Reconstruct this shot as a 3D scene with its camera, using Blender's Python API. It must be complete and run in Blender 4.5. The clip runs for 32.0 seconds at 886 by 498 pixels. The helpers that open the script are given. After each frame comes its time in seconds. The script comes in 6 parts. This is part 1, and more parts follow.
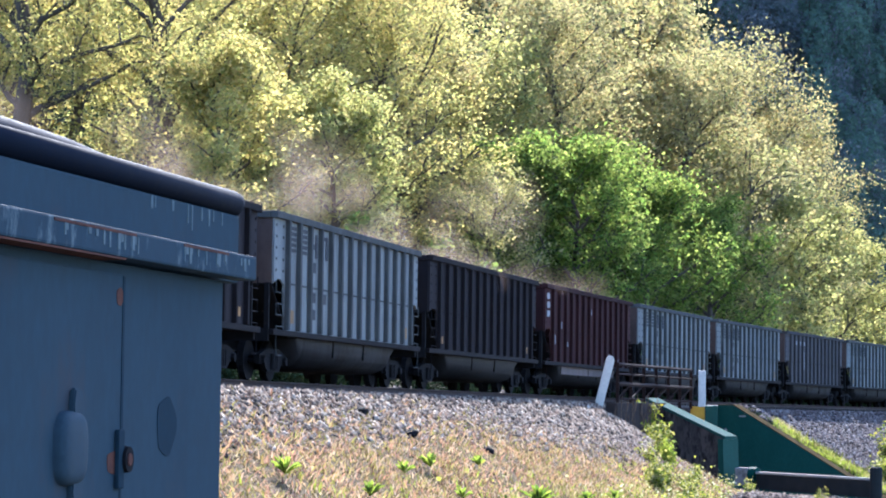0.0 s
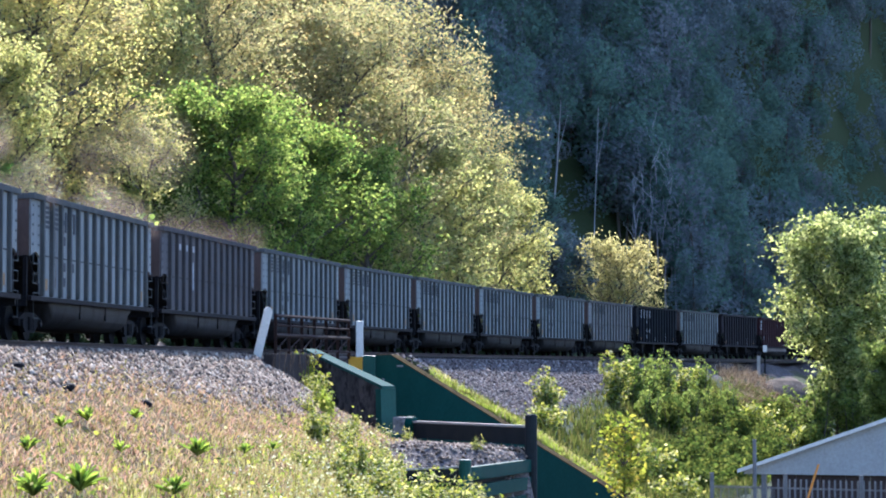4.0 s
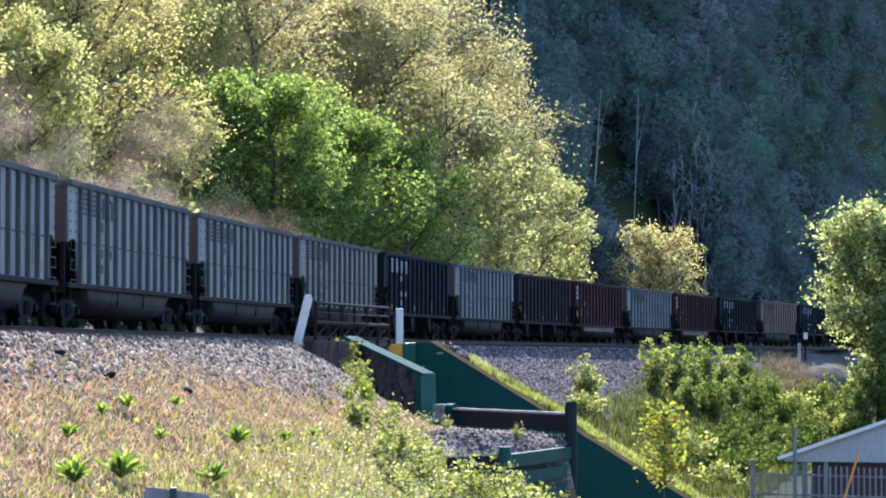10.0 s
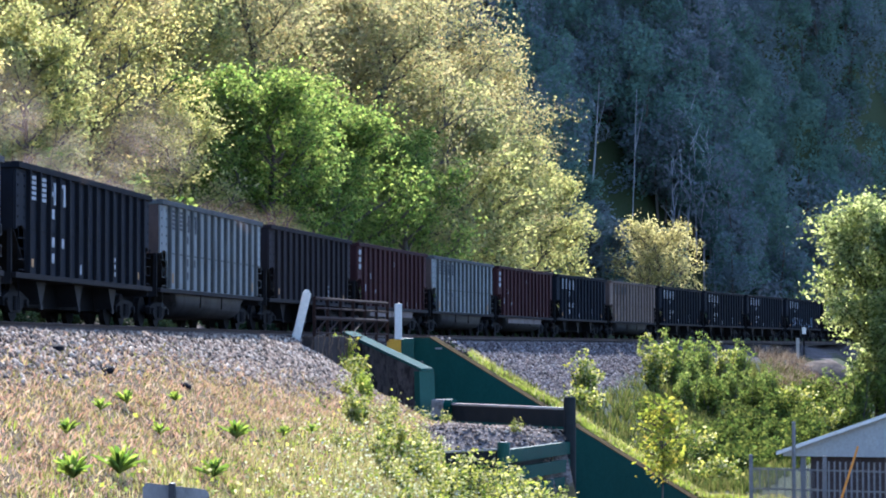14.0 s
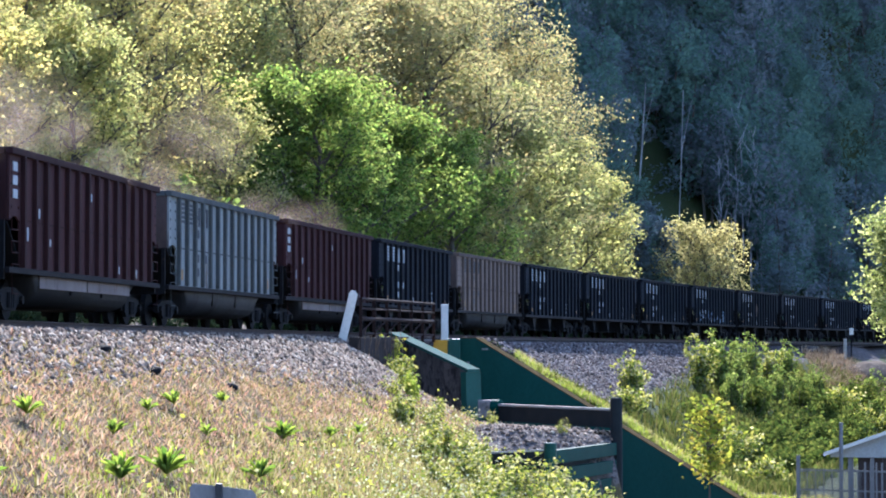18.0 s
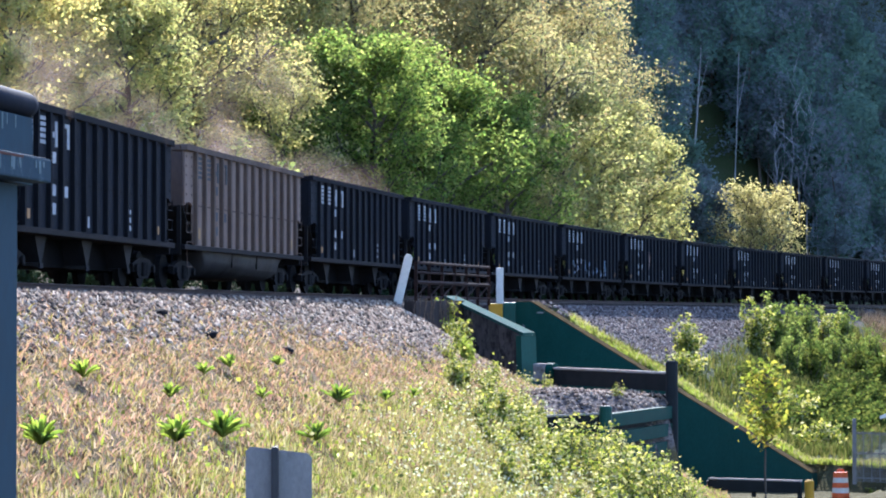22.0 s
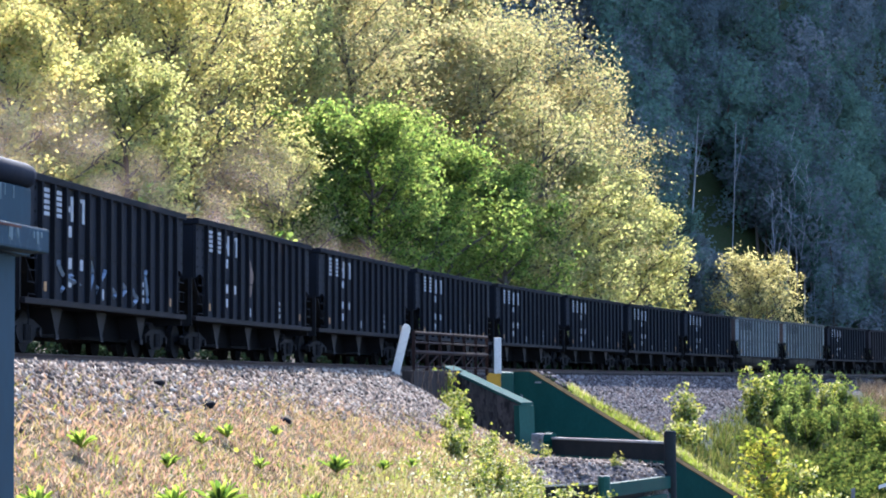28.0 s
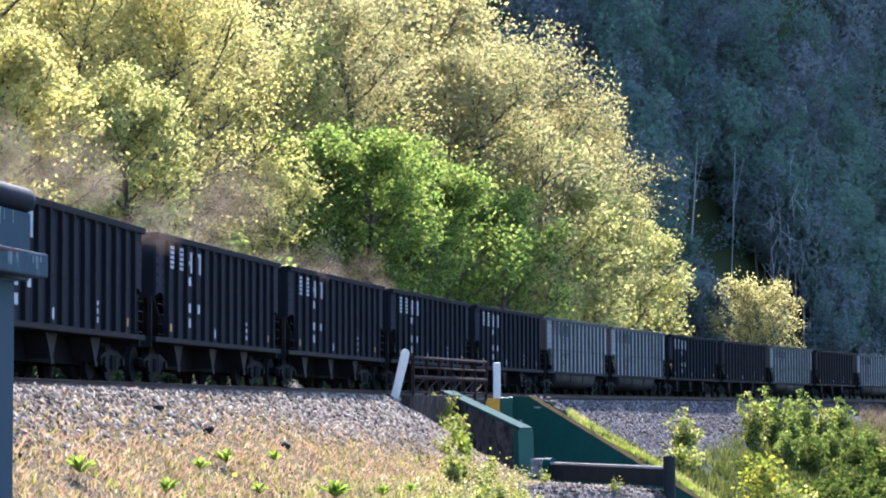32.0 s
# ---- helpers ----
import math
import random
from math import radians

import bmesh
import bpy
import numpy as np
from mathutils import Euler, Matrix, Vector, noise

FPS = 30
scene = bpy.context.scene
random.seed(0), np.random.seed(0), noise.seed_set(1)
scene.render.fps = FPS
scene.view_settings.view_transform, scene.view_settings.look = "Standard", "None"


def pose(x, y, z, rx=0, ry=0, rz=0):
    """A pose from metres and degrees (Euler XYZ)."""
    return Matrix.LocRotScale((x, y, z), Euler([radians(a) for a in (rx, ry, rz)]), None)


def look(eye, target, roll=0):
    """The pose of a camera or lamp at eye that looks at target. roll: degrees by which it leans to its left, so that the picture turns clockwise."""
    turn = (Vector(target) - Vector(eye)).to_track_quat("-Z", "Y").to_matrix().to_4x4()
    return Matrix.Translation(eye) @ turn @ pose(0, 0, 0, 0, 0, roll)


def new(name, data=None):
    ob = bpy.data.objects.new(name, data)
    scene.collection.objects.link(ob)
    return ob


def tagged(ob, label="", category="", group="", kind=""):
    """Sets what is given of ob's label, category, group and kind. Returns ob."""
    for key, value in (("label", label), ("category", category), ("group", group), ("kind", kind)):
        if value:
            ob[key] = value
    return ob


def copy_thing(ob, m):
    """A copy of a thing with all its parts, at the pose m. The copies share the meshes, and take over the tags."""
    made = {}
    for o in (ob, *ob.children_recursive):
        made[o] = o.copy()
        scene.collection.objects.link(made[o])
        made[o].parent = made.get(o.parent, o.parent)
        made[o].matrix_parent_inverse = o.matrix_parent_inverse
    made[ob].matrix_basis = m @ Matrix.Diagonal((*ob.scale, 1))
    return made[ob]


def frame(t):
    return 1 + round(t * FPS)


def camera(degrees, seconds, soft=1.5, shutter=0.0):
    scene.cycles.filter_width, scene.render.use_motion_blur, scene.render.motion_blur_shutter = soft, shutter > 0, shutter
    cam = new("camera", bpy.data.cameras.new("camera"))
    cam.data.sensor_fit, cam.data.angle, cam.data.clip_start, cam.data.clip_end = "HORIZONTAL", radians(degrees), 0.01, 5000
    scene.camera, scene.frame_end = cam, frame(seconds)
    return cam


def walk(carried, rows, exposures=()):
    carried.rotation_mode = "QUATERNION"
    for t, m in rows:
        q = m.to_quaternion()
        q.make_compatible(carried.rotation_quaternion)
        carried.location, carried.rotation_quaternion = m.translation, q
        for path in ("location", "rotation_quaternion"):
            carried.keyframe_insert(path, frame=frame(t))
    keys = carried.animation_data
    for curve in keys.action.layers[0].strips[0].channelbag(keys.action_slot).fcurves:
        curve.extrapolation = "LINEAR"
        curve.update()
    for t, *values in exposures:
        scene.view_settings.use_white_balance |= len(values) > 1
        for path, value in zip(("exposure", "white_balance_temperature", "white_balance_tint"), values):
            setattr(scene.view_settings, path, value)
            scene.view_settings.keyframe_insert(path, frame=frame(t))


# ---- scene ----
EYE_Z = 6.0
RAIL_Z = 6.676
cam = camera(18.81, 32.0, soft=1.95)
# seconds, turn to the left, tilt above level, lean (degrees); the camera stands on one spot
TURNS = [
    (0, 6.494, 3.504, 0.734), (0.5, 7.156, 3.485, 0.823), (1, 7.632, 3.452, 0.733), (1.5, 7.779, 3.437, 0.719),
    (2, 7.354, 3.238, 0.718), (2.5, 5.278, 2.983, 0.426), (3, 2.469, 2.826, 0.220), (3.5, 0.146, 2.601, 0.110),
    (4, -0.851, 2.512, 0.021), (4.5, -0.991, 2.533, 0.007), (6.5, -0.521, 2.310, 0.028), (7, -0.479, 2.287, 0.103),
    (7.5, -0.467, 2.274, 0.026), (8, -0.422, 2.255, 0.016), (8.5, -0.211, 2.237, 0.047), (9, -0.015, 2.237, 0.036),
    (9.5, 0.019, 2.219, 0.024), (10, 0.004, 2.237, 0.037), (10.5, 0.004, 2.237, 0.037), (11, 0.004, 2.237, 0.037),
    (11.5, 0.003, 2.255, 0.020), (12, 0.002, 2.252, -0.027), (12.5, -0.015, 2.237, 0.036), (13, -0.000, 2.164, -0.000),
    (13.5, -0.014, 2.132, -0.020), (14, -0.028, 2.136, -0.037), (14.5, -0.021, 2.136, -0.041), (16.5, -0.040, 2.145, -0.090),
    (17, 0.109, 2.161, 0.024), (17.5, 0.564, 2.133, -0.021), (18, 0.966, 2.152, -0.031), (18.5, 1.144, 2.150, -0.015),
    (19, 1.178, 2.122, -0.004), (19.5, 1.191, 2.141, 0.004), (20, 1.186, 2.125, 0.037), (20.5, 1.250, 1.843, -0.051),
    (21, 1.637, 1.524, -0.126), (21.5, 1.948, 1.371, -0.082), (22, 2.147, 1.372, -0.078), (22.5, 2.146, 1.571, -0.160),
    (23, 2.121, 2.053, -0.065), (23.5, 2.132, 2.441, -0.035), (24, 2.136, 2.667, -0.076), (24.5, 2.128, 2.689, -0.141),
    (25, 2.115, 2.703, -0.068), (25.5, 2.106, 2.645, -0.067), (27.5, 2.108, 2.507, -0.159), (28, 2.097, 2.868, -0.153),
    (28.5, 2.083, 3.208, -0.136), (29, 2.087, 3.387, -0.201), (29.5, 2.091, 3.391, -0.129), (30, 2.105, 3.413, -0.178),
    (30.5, 2.095, 3.423, -0.153), (31, 2.095, 3.423, -0.153), (31.5, 2.078, 3.409, -0.236), (32, 2.078, 3.401, -0.129),
]

walk(cam, [(t, pose(0, 0, EYE_Z) @ pose(0, 0, 0, 0, 0, yaw) @ pose(0, 0, 0, 90 + tilt, 0, 0) @ pose(0, 0, 0, 0, 0, lean))
           for t, yaw, tilt, lean in TURNS], exposures=[(0, 1.86, 4980, 18), (2, 1.84, 4980, 18), (4.5, 1.7, 5030, 18), (9, 1.68, 5060, 18), (14, 1.71, 4960, 18), (19, 1.71, 5000, 18), (25, 1.8, 5060, 18), (32, 1.92, 5150, 18)])

# ---- daylight ----
SUN_AZ, SUN_EL = radians(-4), radians(36)  # azimuth from +y towards +x
world = bpy.data.worlds.new("sky")
scene.world = world
world.use_nodes = True
wn = world.node_tree
sky = wn.nodes.new("ShaderNodeTexSky")
sky.sky_type, sky.sun_disc = "NISHITA", False
sky.sun_elevation, sky.sun_rotation = SUN_EL, SUN_AZ
wn.nodes["Background"].inputs[1].default_value = 0.14
wn.links.new(sky.outputs[0], wn.nodes["Background"].inputs[0])
sun = new("sun", bpy.data.lights.new("sun", "SUN"))
sun.data.energy, sun.data.angle, sun.data.color = 4.6, radians(0.5), (1.0, 0.88, 0.68)
sun_from = Vector((math.sin(SUN_AZ) * math.cos(SUN_EL), math.cos(SUN_AZ) * math.cos(SUN_EL), math.sin(SUN_EL)))
sun.matrix_world = look(sun_from * 200, (0, 0, 0))


# ---- materials ----
def ramp(nt, fac, stops):
    r = nt.nodes.new("ShaderNodeValToRGB")
    els = r.color_ramp.elements
    while len(els) < len(stops):
        els.new(0.5)
    for e, (p, c) in zip(els, stops):
        e.position, e.color = p, (*c, 1)
    nt.links.new(fac, r.inputs[0])
    return r.outputs[0]


def noise_tex(nt, scale, detail=4.0, vec=None, w=None, rough=0.6):
    n = nt.nodes.new("ShaderNodeTexNoise")
    n.inputs["Scale"].default_value, n.inputs["Detail"].default_value = scale, detail
    n.inputs["Roughness"].default_value = rough
    if w is not None:
        n.noise_dimensions = "4D"
        nt.links.new(w, n.inputs["W"])
    if vec is not None:
        nt.links.new(vec, n.inputs["Vector"])
    return n.outputs[0]


def mixed(nt, fac, a, b, mode="MIX"):
    m = nt.nodes.new("ShaderNodeMix")
    m.data_type, m.blend_type = "RGBA", mode
    for sock, val in ((m.inputs[0], fac), (m.inputs[6], a), (m.inputs[7], b)):
        if isinstance(val, (int, float)):
            sock.default_value = val
        elif isinstance(val, tuple):
            sock.default_value = (*val, 1)
        else:
            nt.links.new(val, sock)
    return m.outputs[2]


def start(name):
    m = bpy.data.materials.new(name)
    m.use_nodes = True
    nt = m.node_tree
    return m, nt, nt.nodes["Principled BSDF"]


def coords(nt, stretch=(1, 1, 1), which="Object"):
    c = nt.nodes.new("ShaderNodeTexCoord")
    mp = nt.nodes.new("ShaderNodeMapping")
    mp.inputs["Scale"].default_value = stretch
    nt.links.new(c.outputs[which], mp.inputs[0])
    return mp.outputs[0]


def bump(nt, bs, height, strength, dist):
    b = nt.nodes.new("ShaderNodeBump")
    b.inputs["Strength"].default_value, b.inputs["Distance"].default_value = strength, dist
    nt.links.new(height, b.inputs["Height"])
    nt.links.new(b.outputs[0], bs.inputs["Normal"])


def scaled(c, k):
    return tuple(min(1.0, v * k) for v in c)


def surface(name, base, other, dirt=None, dirt_at=0.62, rough=0.7, metal=0.0, scale=3.0, fine=30.0, streak=(1, 1, 1), rel=0.3, dist=0.01, spec=0.12):
    """Two tones at a large scale, a fine grain, patches of dirt or rust, and fine relief; each object differs."""
    m, nt, bs = start(name)
    v = coords(nt, streak)
    oi = nt.nodes.new("ShaderNodeObjectInfo")
    k = nt.nodes.new("ShaderNodeMath")
    k.operation = "MULTIPLY"
    k.inputs[1].default_value = 40.0
    nt.links.new(oi.outputs["Random"], k.inputs[0])
    big = noise_tex(nt, scale, 5.0, v, k.outputs[0])
    grain = noise_tex(nt, fine, 3.0, v, k.outputs[0])
    col = ramp(nt, big, [(0.3, base), (0.7, other)])
    col = mixed(nt, 0.35, col, ramp(nt, grain, [(0.3, (0.35, 0.35, 0.35)), (0.7, (1, 1, 1))]), "MULTIPLY")
    if dirt:
        spots = noise_tex(nt, scale * 1.7, 8.0, v, k.outputs[0], 0.7)
        col = mixed(nt, ramp(nt, spots, [(dirt_at - 0.06, (0, 0, 0)), (dirt_at + 0.06, (1, 1, 1))]), col, dirt)
    nt.links.new(col, bs.inputs["Base Color"])
    nt.links.new(ramp(nt, grain, [(0.2, (rough * 0.8,) * 3), (0.8, (min(1, rough * 1.15),) * 3)]), bs.inputs["Roughness"])
    bs.inputs["Metallic"].default_value = metal
    bs.inputs["Specular IOR Level"].default_value = spec
    bump(nt, bs, grain, rel, dist)
    return m


def leafy(name, tones, translucent=0.45, gloss=0.25, glow=(1.42, 1.32, 0.78), patch=0.35, deep=(0.62, 0.66, 0.55)):
    """Thin leaves: each differs in tone, and part of the light goes through."""
    m, nt, bs = start(name)
    g = nt.nodes.new("ShaderNodeNewGeometry")
    col = ramp(nt, g.outputs["Random Per Island"], [(i / max(1, len(tones) - 1), c) for i, c in enumerate(tones)])
    big = noise_tex(nt, patch, 2.0, coords(nt))
    col = mixed(nt, 0.6, col, ramp(nt, big, [(0.3, deep), (0.7, (1, 1, 1))]), "MULTIPLY")
    sprig = noise_tex(nt, patch * 5.0, 2.0, coords(nt))
    col = mixed(nt, 0.5, col, ramp(nt, sprig, [(0.35, (0.7, 0.74, 0.68)), (0.58, (1, 1, 1))]), "MULTIPLY")
    nt.links.new(col, bs.inputs["Base Color"])
    bs.inputs["Roughness"].default_value = 0.75
    bs.inputs["Specular IOR Level"].default_value = gloss
    tr = nt.nodes.new("ShaderNodeBsdfTranslucent")
    nt.links.new(mixed(nt, 1.0, col, glow, "MULTIPLY"), tr.inputs[0])
    ms = nt.nodes.new("ShaderNodeMixShader")
    ms.inputs[0].default_value = translucent
    nt.links.new(bs.outputs[0], ms.inputs[1])
    nt.links.new(tr.outputs[0], ms.inputs[2])
    nt.links.new(ms.outputs[0], nt.nodes["Material Output"].inputs[0])
    return m


MAT = {}
# how far the side paint is darkened for the ribs' shadows
RIB_SHADE = {"light": 0.34, "pale": 0.34, "tan": 0.5}
RUST = (0.10, 0.045, 0.025)
for key, c, d in (("light", (0.30, 0.312, 0.30), (0.17, 0.178, 0.175)), ("tan", (0.27, 0.2, 0.16), (0.17, 0.122, 0.1)),
                  ("taupe", (0.13, 0.122, 0.122), (0.09, 0.083, 0.083)), ("umber", (0.036, 0.031, 0.033), (0.024, 0.021, 0.023)),
                  ("red", (0.07, 0.03, 0.03), (0.043, 0.021, 0.021)), ("black", (0.02, 0.022, 0.028), (0.014, 0.0155, 0.02)),
                  ("pale", (0.31, 0.29, 0.275), (0.2, 0.185, 0.175))):
    MAT[key] = surface("paint_" + key, c, d, scaled(RUST, 0.75) if key in ("light", "tan", "pale") else None, 0.63, 0.9, 0.0, 0.9, 14.0, (1.9, 1, 0.22), 0.2, 0.006, 0.06)
    # side paint again, with the ribs' shadow put into the colour
    MAT["rib_" + key] = surface("paint_shaded_rib_" + key, scaled(c, RIB_SHADE.get(key, 0.6)), scaled(d, RIB_SHADE.get(key, 0.6)), None, 0.7, 0.9, 0.0, 2.0, 14.0, (1, 1, 0.4), 0.2, 0.006, 0.06)
MAT["end_light"] = surface("end_grime", (0.11, 0.075, 0.06), (0.06, 0.045, 0.04), None, 0.7, 0.7, 0.0, 1.2, 12.0, (1, 1, 0.4))
MAT["steel_dark"] = surface("grimy_steel", (0.016, 0.0155, 0.0165), (0.01, 0.0095, 0.0105), (0.05, 0.035, 0.025), 0.66, 0.9, 0.0, 3.0, 25.0, (1, 1, 1), 0.3, 0.01, 0.06)
MAT["tub"] = surface("tub_steel", (0.022, 0.021, 0.022), (0.012, 0.012, 0.013), None, 0.7, 0.7, 0.0, 1.0, 20.0, (1, 1, 0.3), 0.2, 0.006, 0.1)
MAT["tub_grey"] = surface("tub_grey_steel", (0.034, 0.034, 0.038), (0.016, 0.016, 0.018), (0.009, 0.008, 0.009), 0.55, 0.7, 0.0, 0.9, 20.0, (1, 1, 0.3), 0.2, 0.006, 0.1)
MAT["tub_band"] = surface("tub_band", (0.2, 0.165, 0.155), (0.13, 0.105, 0.1), (0.06, 0.035, 0.03), 0.62, 0.8, 0.0, 1.4, 20.0, (1, 1, 0.4), 0.2, 0.006, 0.1)
MAT["faded_orange"] = surface("faded_reflector", (0.3, 0.17, 0.06), (0.2, 0.12, 0.05), None, 0.7, 0.6, 0.0, 5.0, 40.0)
MAT["coal"] = surface("coal", (0.02, 0.02, 0.022), (0.03, 0.03, 0.03), None, 0.7, 0.6, 0.0, 4.0, 12.0, (1, 1, 1), 1.0, 0.08)
MAT["mark_white"] = surface("marking_white", (0.44, 0.45, 0.47), (0.26, 0.27, 0.29), None, 0.7, 0.6, 0.0, 5.0, 40.0)
MAT["mark_dark"] = surface("marking_dark", (0.035, 0.04, 0.05), (0.025, 0.03, 0.04), None, 0.7, 0.6, 0.0, 5.0, 40.0)
MAT["orange"] = surface("reflector_orange", (0.4, 0.2, 0.05), (0.26, 0.13, 0.04), None, 0.7, 0.5, 0.0, 5.0, 40.0)
MAT["spray"] = surface("spray_paint", (0.2, 0.25, 0.32), (0.1, 0.13, 0.18), None, 0.7, 0.6, 0.0, 5.0, 40.0)
MAT["rail"] = surface("rail_steel", (0.07, 0.046, 0.037), (0.045, 0.032, 0.027), None, 0.7, 0.8, 0.0, 2.0, 25.0)
MAT["tie"] = surface("tie_wood", (0.075, 0.06, 0.05), (0.045, 0.038, 0.033), None, 0.7, 0.85, 0.0, 3.0, 25.0, (0.3, 1, 1))
MAT["stone"] = surface("ballast_stone", (0.42, 0.38, 0.37), (0.26, 0.24, 0.24), (0.36, 0.24, 0.20), 0.6, 0.85, 0.0, 0.8, 20.0)
MAT["green"] = surface("green_paint", (0.024, 0.088, 0.066), (0.019, 0.07, 0.053), (0.05, 0.06, 0.045), 0.72, 0.45, 0.0, 1.2, 20.0, (1, 1, 0.5), 0.15, 0.006)
MAT["green_dark"] = surface("dark_green_paint", (0.008, 0.06, 0.045), (0.006, 0.045, 0.036), (0.03, 0.04, 0.03), 0.7, 0.7, 0.0, 1.2, 20.0, (0.4, 1, 1), 0.3, 0.008, 0.06)
MAT["green_cap"] = surface("faded_green_cap", (0.04, 0.105, 0.085), (0.03, 0.08, 0.066), (0.075, 0.09, 0.075), 0.62, 0.95, 0.0, 2.0, 20.0, (1, 1, 1), 0.3, 0.01, 0.05)
MAT["concrete"] = surface("stained_concrete", (0.15, 0.122, 0.105), (0.05, 0.043, 0.04), (0.024, 0.021, 0.02), 0.54, 0.9, 0.0, 2.2, 9.0, (1, 1, 0.5), 0.6, 0.02)
MAT["cap_stone"] = surface("pale_concrete", (0.45, 0.42, 0.37), (0.33, 0.31, 0.27), None, 0.6, 0.85, 0.0, 1.5, 20.0)
MAT["coping"] = surface("weathered_coping", (0.12, 0.088, 0.042), (0.08, 0.06, 0.032), (0.05, 0.04, 0.024), 0.58, 1.0, 0.0, 1.5, 20.0, (1, 1, 1), 0.6, 0.02, 0.0)
MAT["block"] = surface("weathered_block", (0.3, 0.29, 0.27), (0.18, 0.17, 0.16), (0.1, 0.09, 0.08), 0.58, 0.9, 0.0, 3.0, 20.0)
MAT["parapet"] = surface("sooty_concrete", (0.07, 0.056, 0.05), (0.03, 0.026, 0.025), (0.12, 0.1, 0.085), 0.66, 0.95, 0.0, 2.4, 9.0, (1, 1, 0.35), 0.6, 0.02, 0.05)
MAT["yellow"] = surface("yellow_paint", (0.62, 0.36, 0.04), (0.5, 0.28, 0.03), (0.3, 0.2, 0.06), 0.68, 0.55, 0.0, 2.0, 20.0)
MAT["white"] = surface("white_paint", (0.82, 0.76, 0.66), (0.72, 0.67, 0.58), (0.4, 0.37, 0.33), 0.72, 0.6, 0.0, 2.0, 20.0)
MAT["rusty"] = surface("rusty_railing", (0.04, 0.02, 0.015), (0.022, 0.014, 0.012), None, 0.7, 0.9, 0.0, 3.0, 25.0)
MAT["timber"] = surface("dark_timber", (0.026, 0.029, 0.03), (0.016, 0.019, 0.02), None, 0.7, 0.8, 0.0, 2.0, 20.0, (0.3, 1, 1))
MAT["bin"] = surface("bin_paint", (0.048, 0.074, 0.09), (0.039, 0.062, 0.077), (0.055, 0.06, 0.066), 0.64, 0.9, 0.0, 1.6, 30.0, (1, 1, 0.5), 0.12, 0.003, 0.06)
MAT["bin_worn"] = surface("bin_paint_worn", (0.04, 0.066, 0.085), (0.032, 0.055, 0.072), (0.14, 0.17, 0.17), 0.6, 0.85, 0.0, 9.0, 60.0, (1, 1, 0.45), 0.2, 0.003, 0.08)
MAT["bin_rust"] = surface("bin_rust", (0.17, 0.07, 0.045), (0.09, 0.045, 0.035), None, 0.6, 0.9, 0.0, 14.0, 70.0, (1, 1, 1), 0.3, 0.003, 0.05)
MAT["bin_roll"] = surface("bin_roll", (0.009, 0.013, 0.024), (0.007, 0.01, 0.019), None, 0.7, 0.75, 0.0, 2.0, 40.0, (1, 1, 1), 0.1, 0.003, 0.06)
MAT["bin_patch"] = surface("bin_patch", (0.025, 0.044, 0.058), (0.02, 0.037, 0.05), None, 0.7, 0.9, 0.0, 4.0, 40.0, (1, 1, 1), 0.2, 0.003, 0.05)
MAT["bin_scratch"] = surface("bin_scratch", (0.2, 0.24, 0.235), (0.11, 0.14, 0.145), None, 0.6, 0.9, 0.0, 14.0, 70.0, (1, 1, 1), 0.3, 0.003, 0.05)
MAT["bin_handle"] = surface("bin_handle", (0.042, 0.066, 0.082), (0.034, 0.055, 0.07), None, 0.6, 0.75, 0.0, 6.0, 50.0, (1, 1, 1), 0.1, 0.002, 0.1)
MAT["grey_metal"] = surface("grey_metal", (0.22, 0.21, 0.2), (0.15, 0.145, 0.14), None, 0.7, 0.6, 0.0, 4.0, 40.0)
MAT["sign_back"] = surface("weathered_aluminium", (0.3, 0.285, 0.27), (0.22, 0.21, 0.205), (0.16, 0.15, 0.145), 0.62, 0.6, 0.0, 3.0, 40.0, (1, 1, 0.5), 0.1, 0.002, 0.2)
MAT["sign_post"] = surface("galvanised_post", (0.06, 0.06, 0.062), (0.04, 0.04, 0.042), None, 0.7, 0.6, 0.0, 6.0, 50.0, (1, 1, 0.3), 0.1, 0.002, 0.2)
MAT["roof"] = surface("roof_panel", (0.42, 0.405, 0.365), (0.35, 0.34, 0.31), None, 0.7, 0.5, 0.0, 0.7, 12.0)
MAT["brick_dark"] = surface("dark_boards", (0.075, 0.055, 0.05), (0.045, 0.035, 0.033), None, 0.7, 0.85, 0.0, 2.0, 20.0)
MAT["asphalt"] = surface("asphalt", (0.055, 0.055, 0.056), (0.04, 0.04, 0.042), None, 0.7, 0.9, 0.0, 0.6, 40.0)
MAT["bark"] = surface("bark", (0.15, 0.12, 0.09), (0.085, 0.07, 0.055), None, 0.7, 0.9, 0.0, 1.5, 12.0, (1, 1, 0.3), 0.8, 0.03)
MAT["bark_dark"] = surface("bark_dark", (0.06, 0.05, 0.045), (0.03, 0.026, 0.024), None, 0.7, 0.9, 0.0, 1.5, 12.0, (1, 1, 0.3), 0.8, 0.03)
MAT["bark_pale"] = surface("bark_pale", (0.42, 0.40, 0.38), (0.30, 0.28, 0.27), None, 0.7, 0.85, 0.0, 1.5, 12.0, (1, 1, 0.3))
MAT["flag_orange"] = surface("marker_orange", (0.75, 0.30, 0.05), (0.65, 0.26, 0.05), None, 0.7, 0.55, 0.0, 4.0, 30.0)
MAT["drum"] = surface("drum_orange", (0.75, 0.16, 0.05), (0.65, 0.13, 0.04), None, 0.7, 0.5, 0.0, 4.0, 30.0)
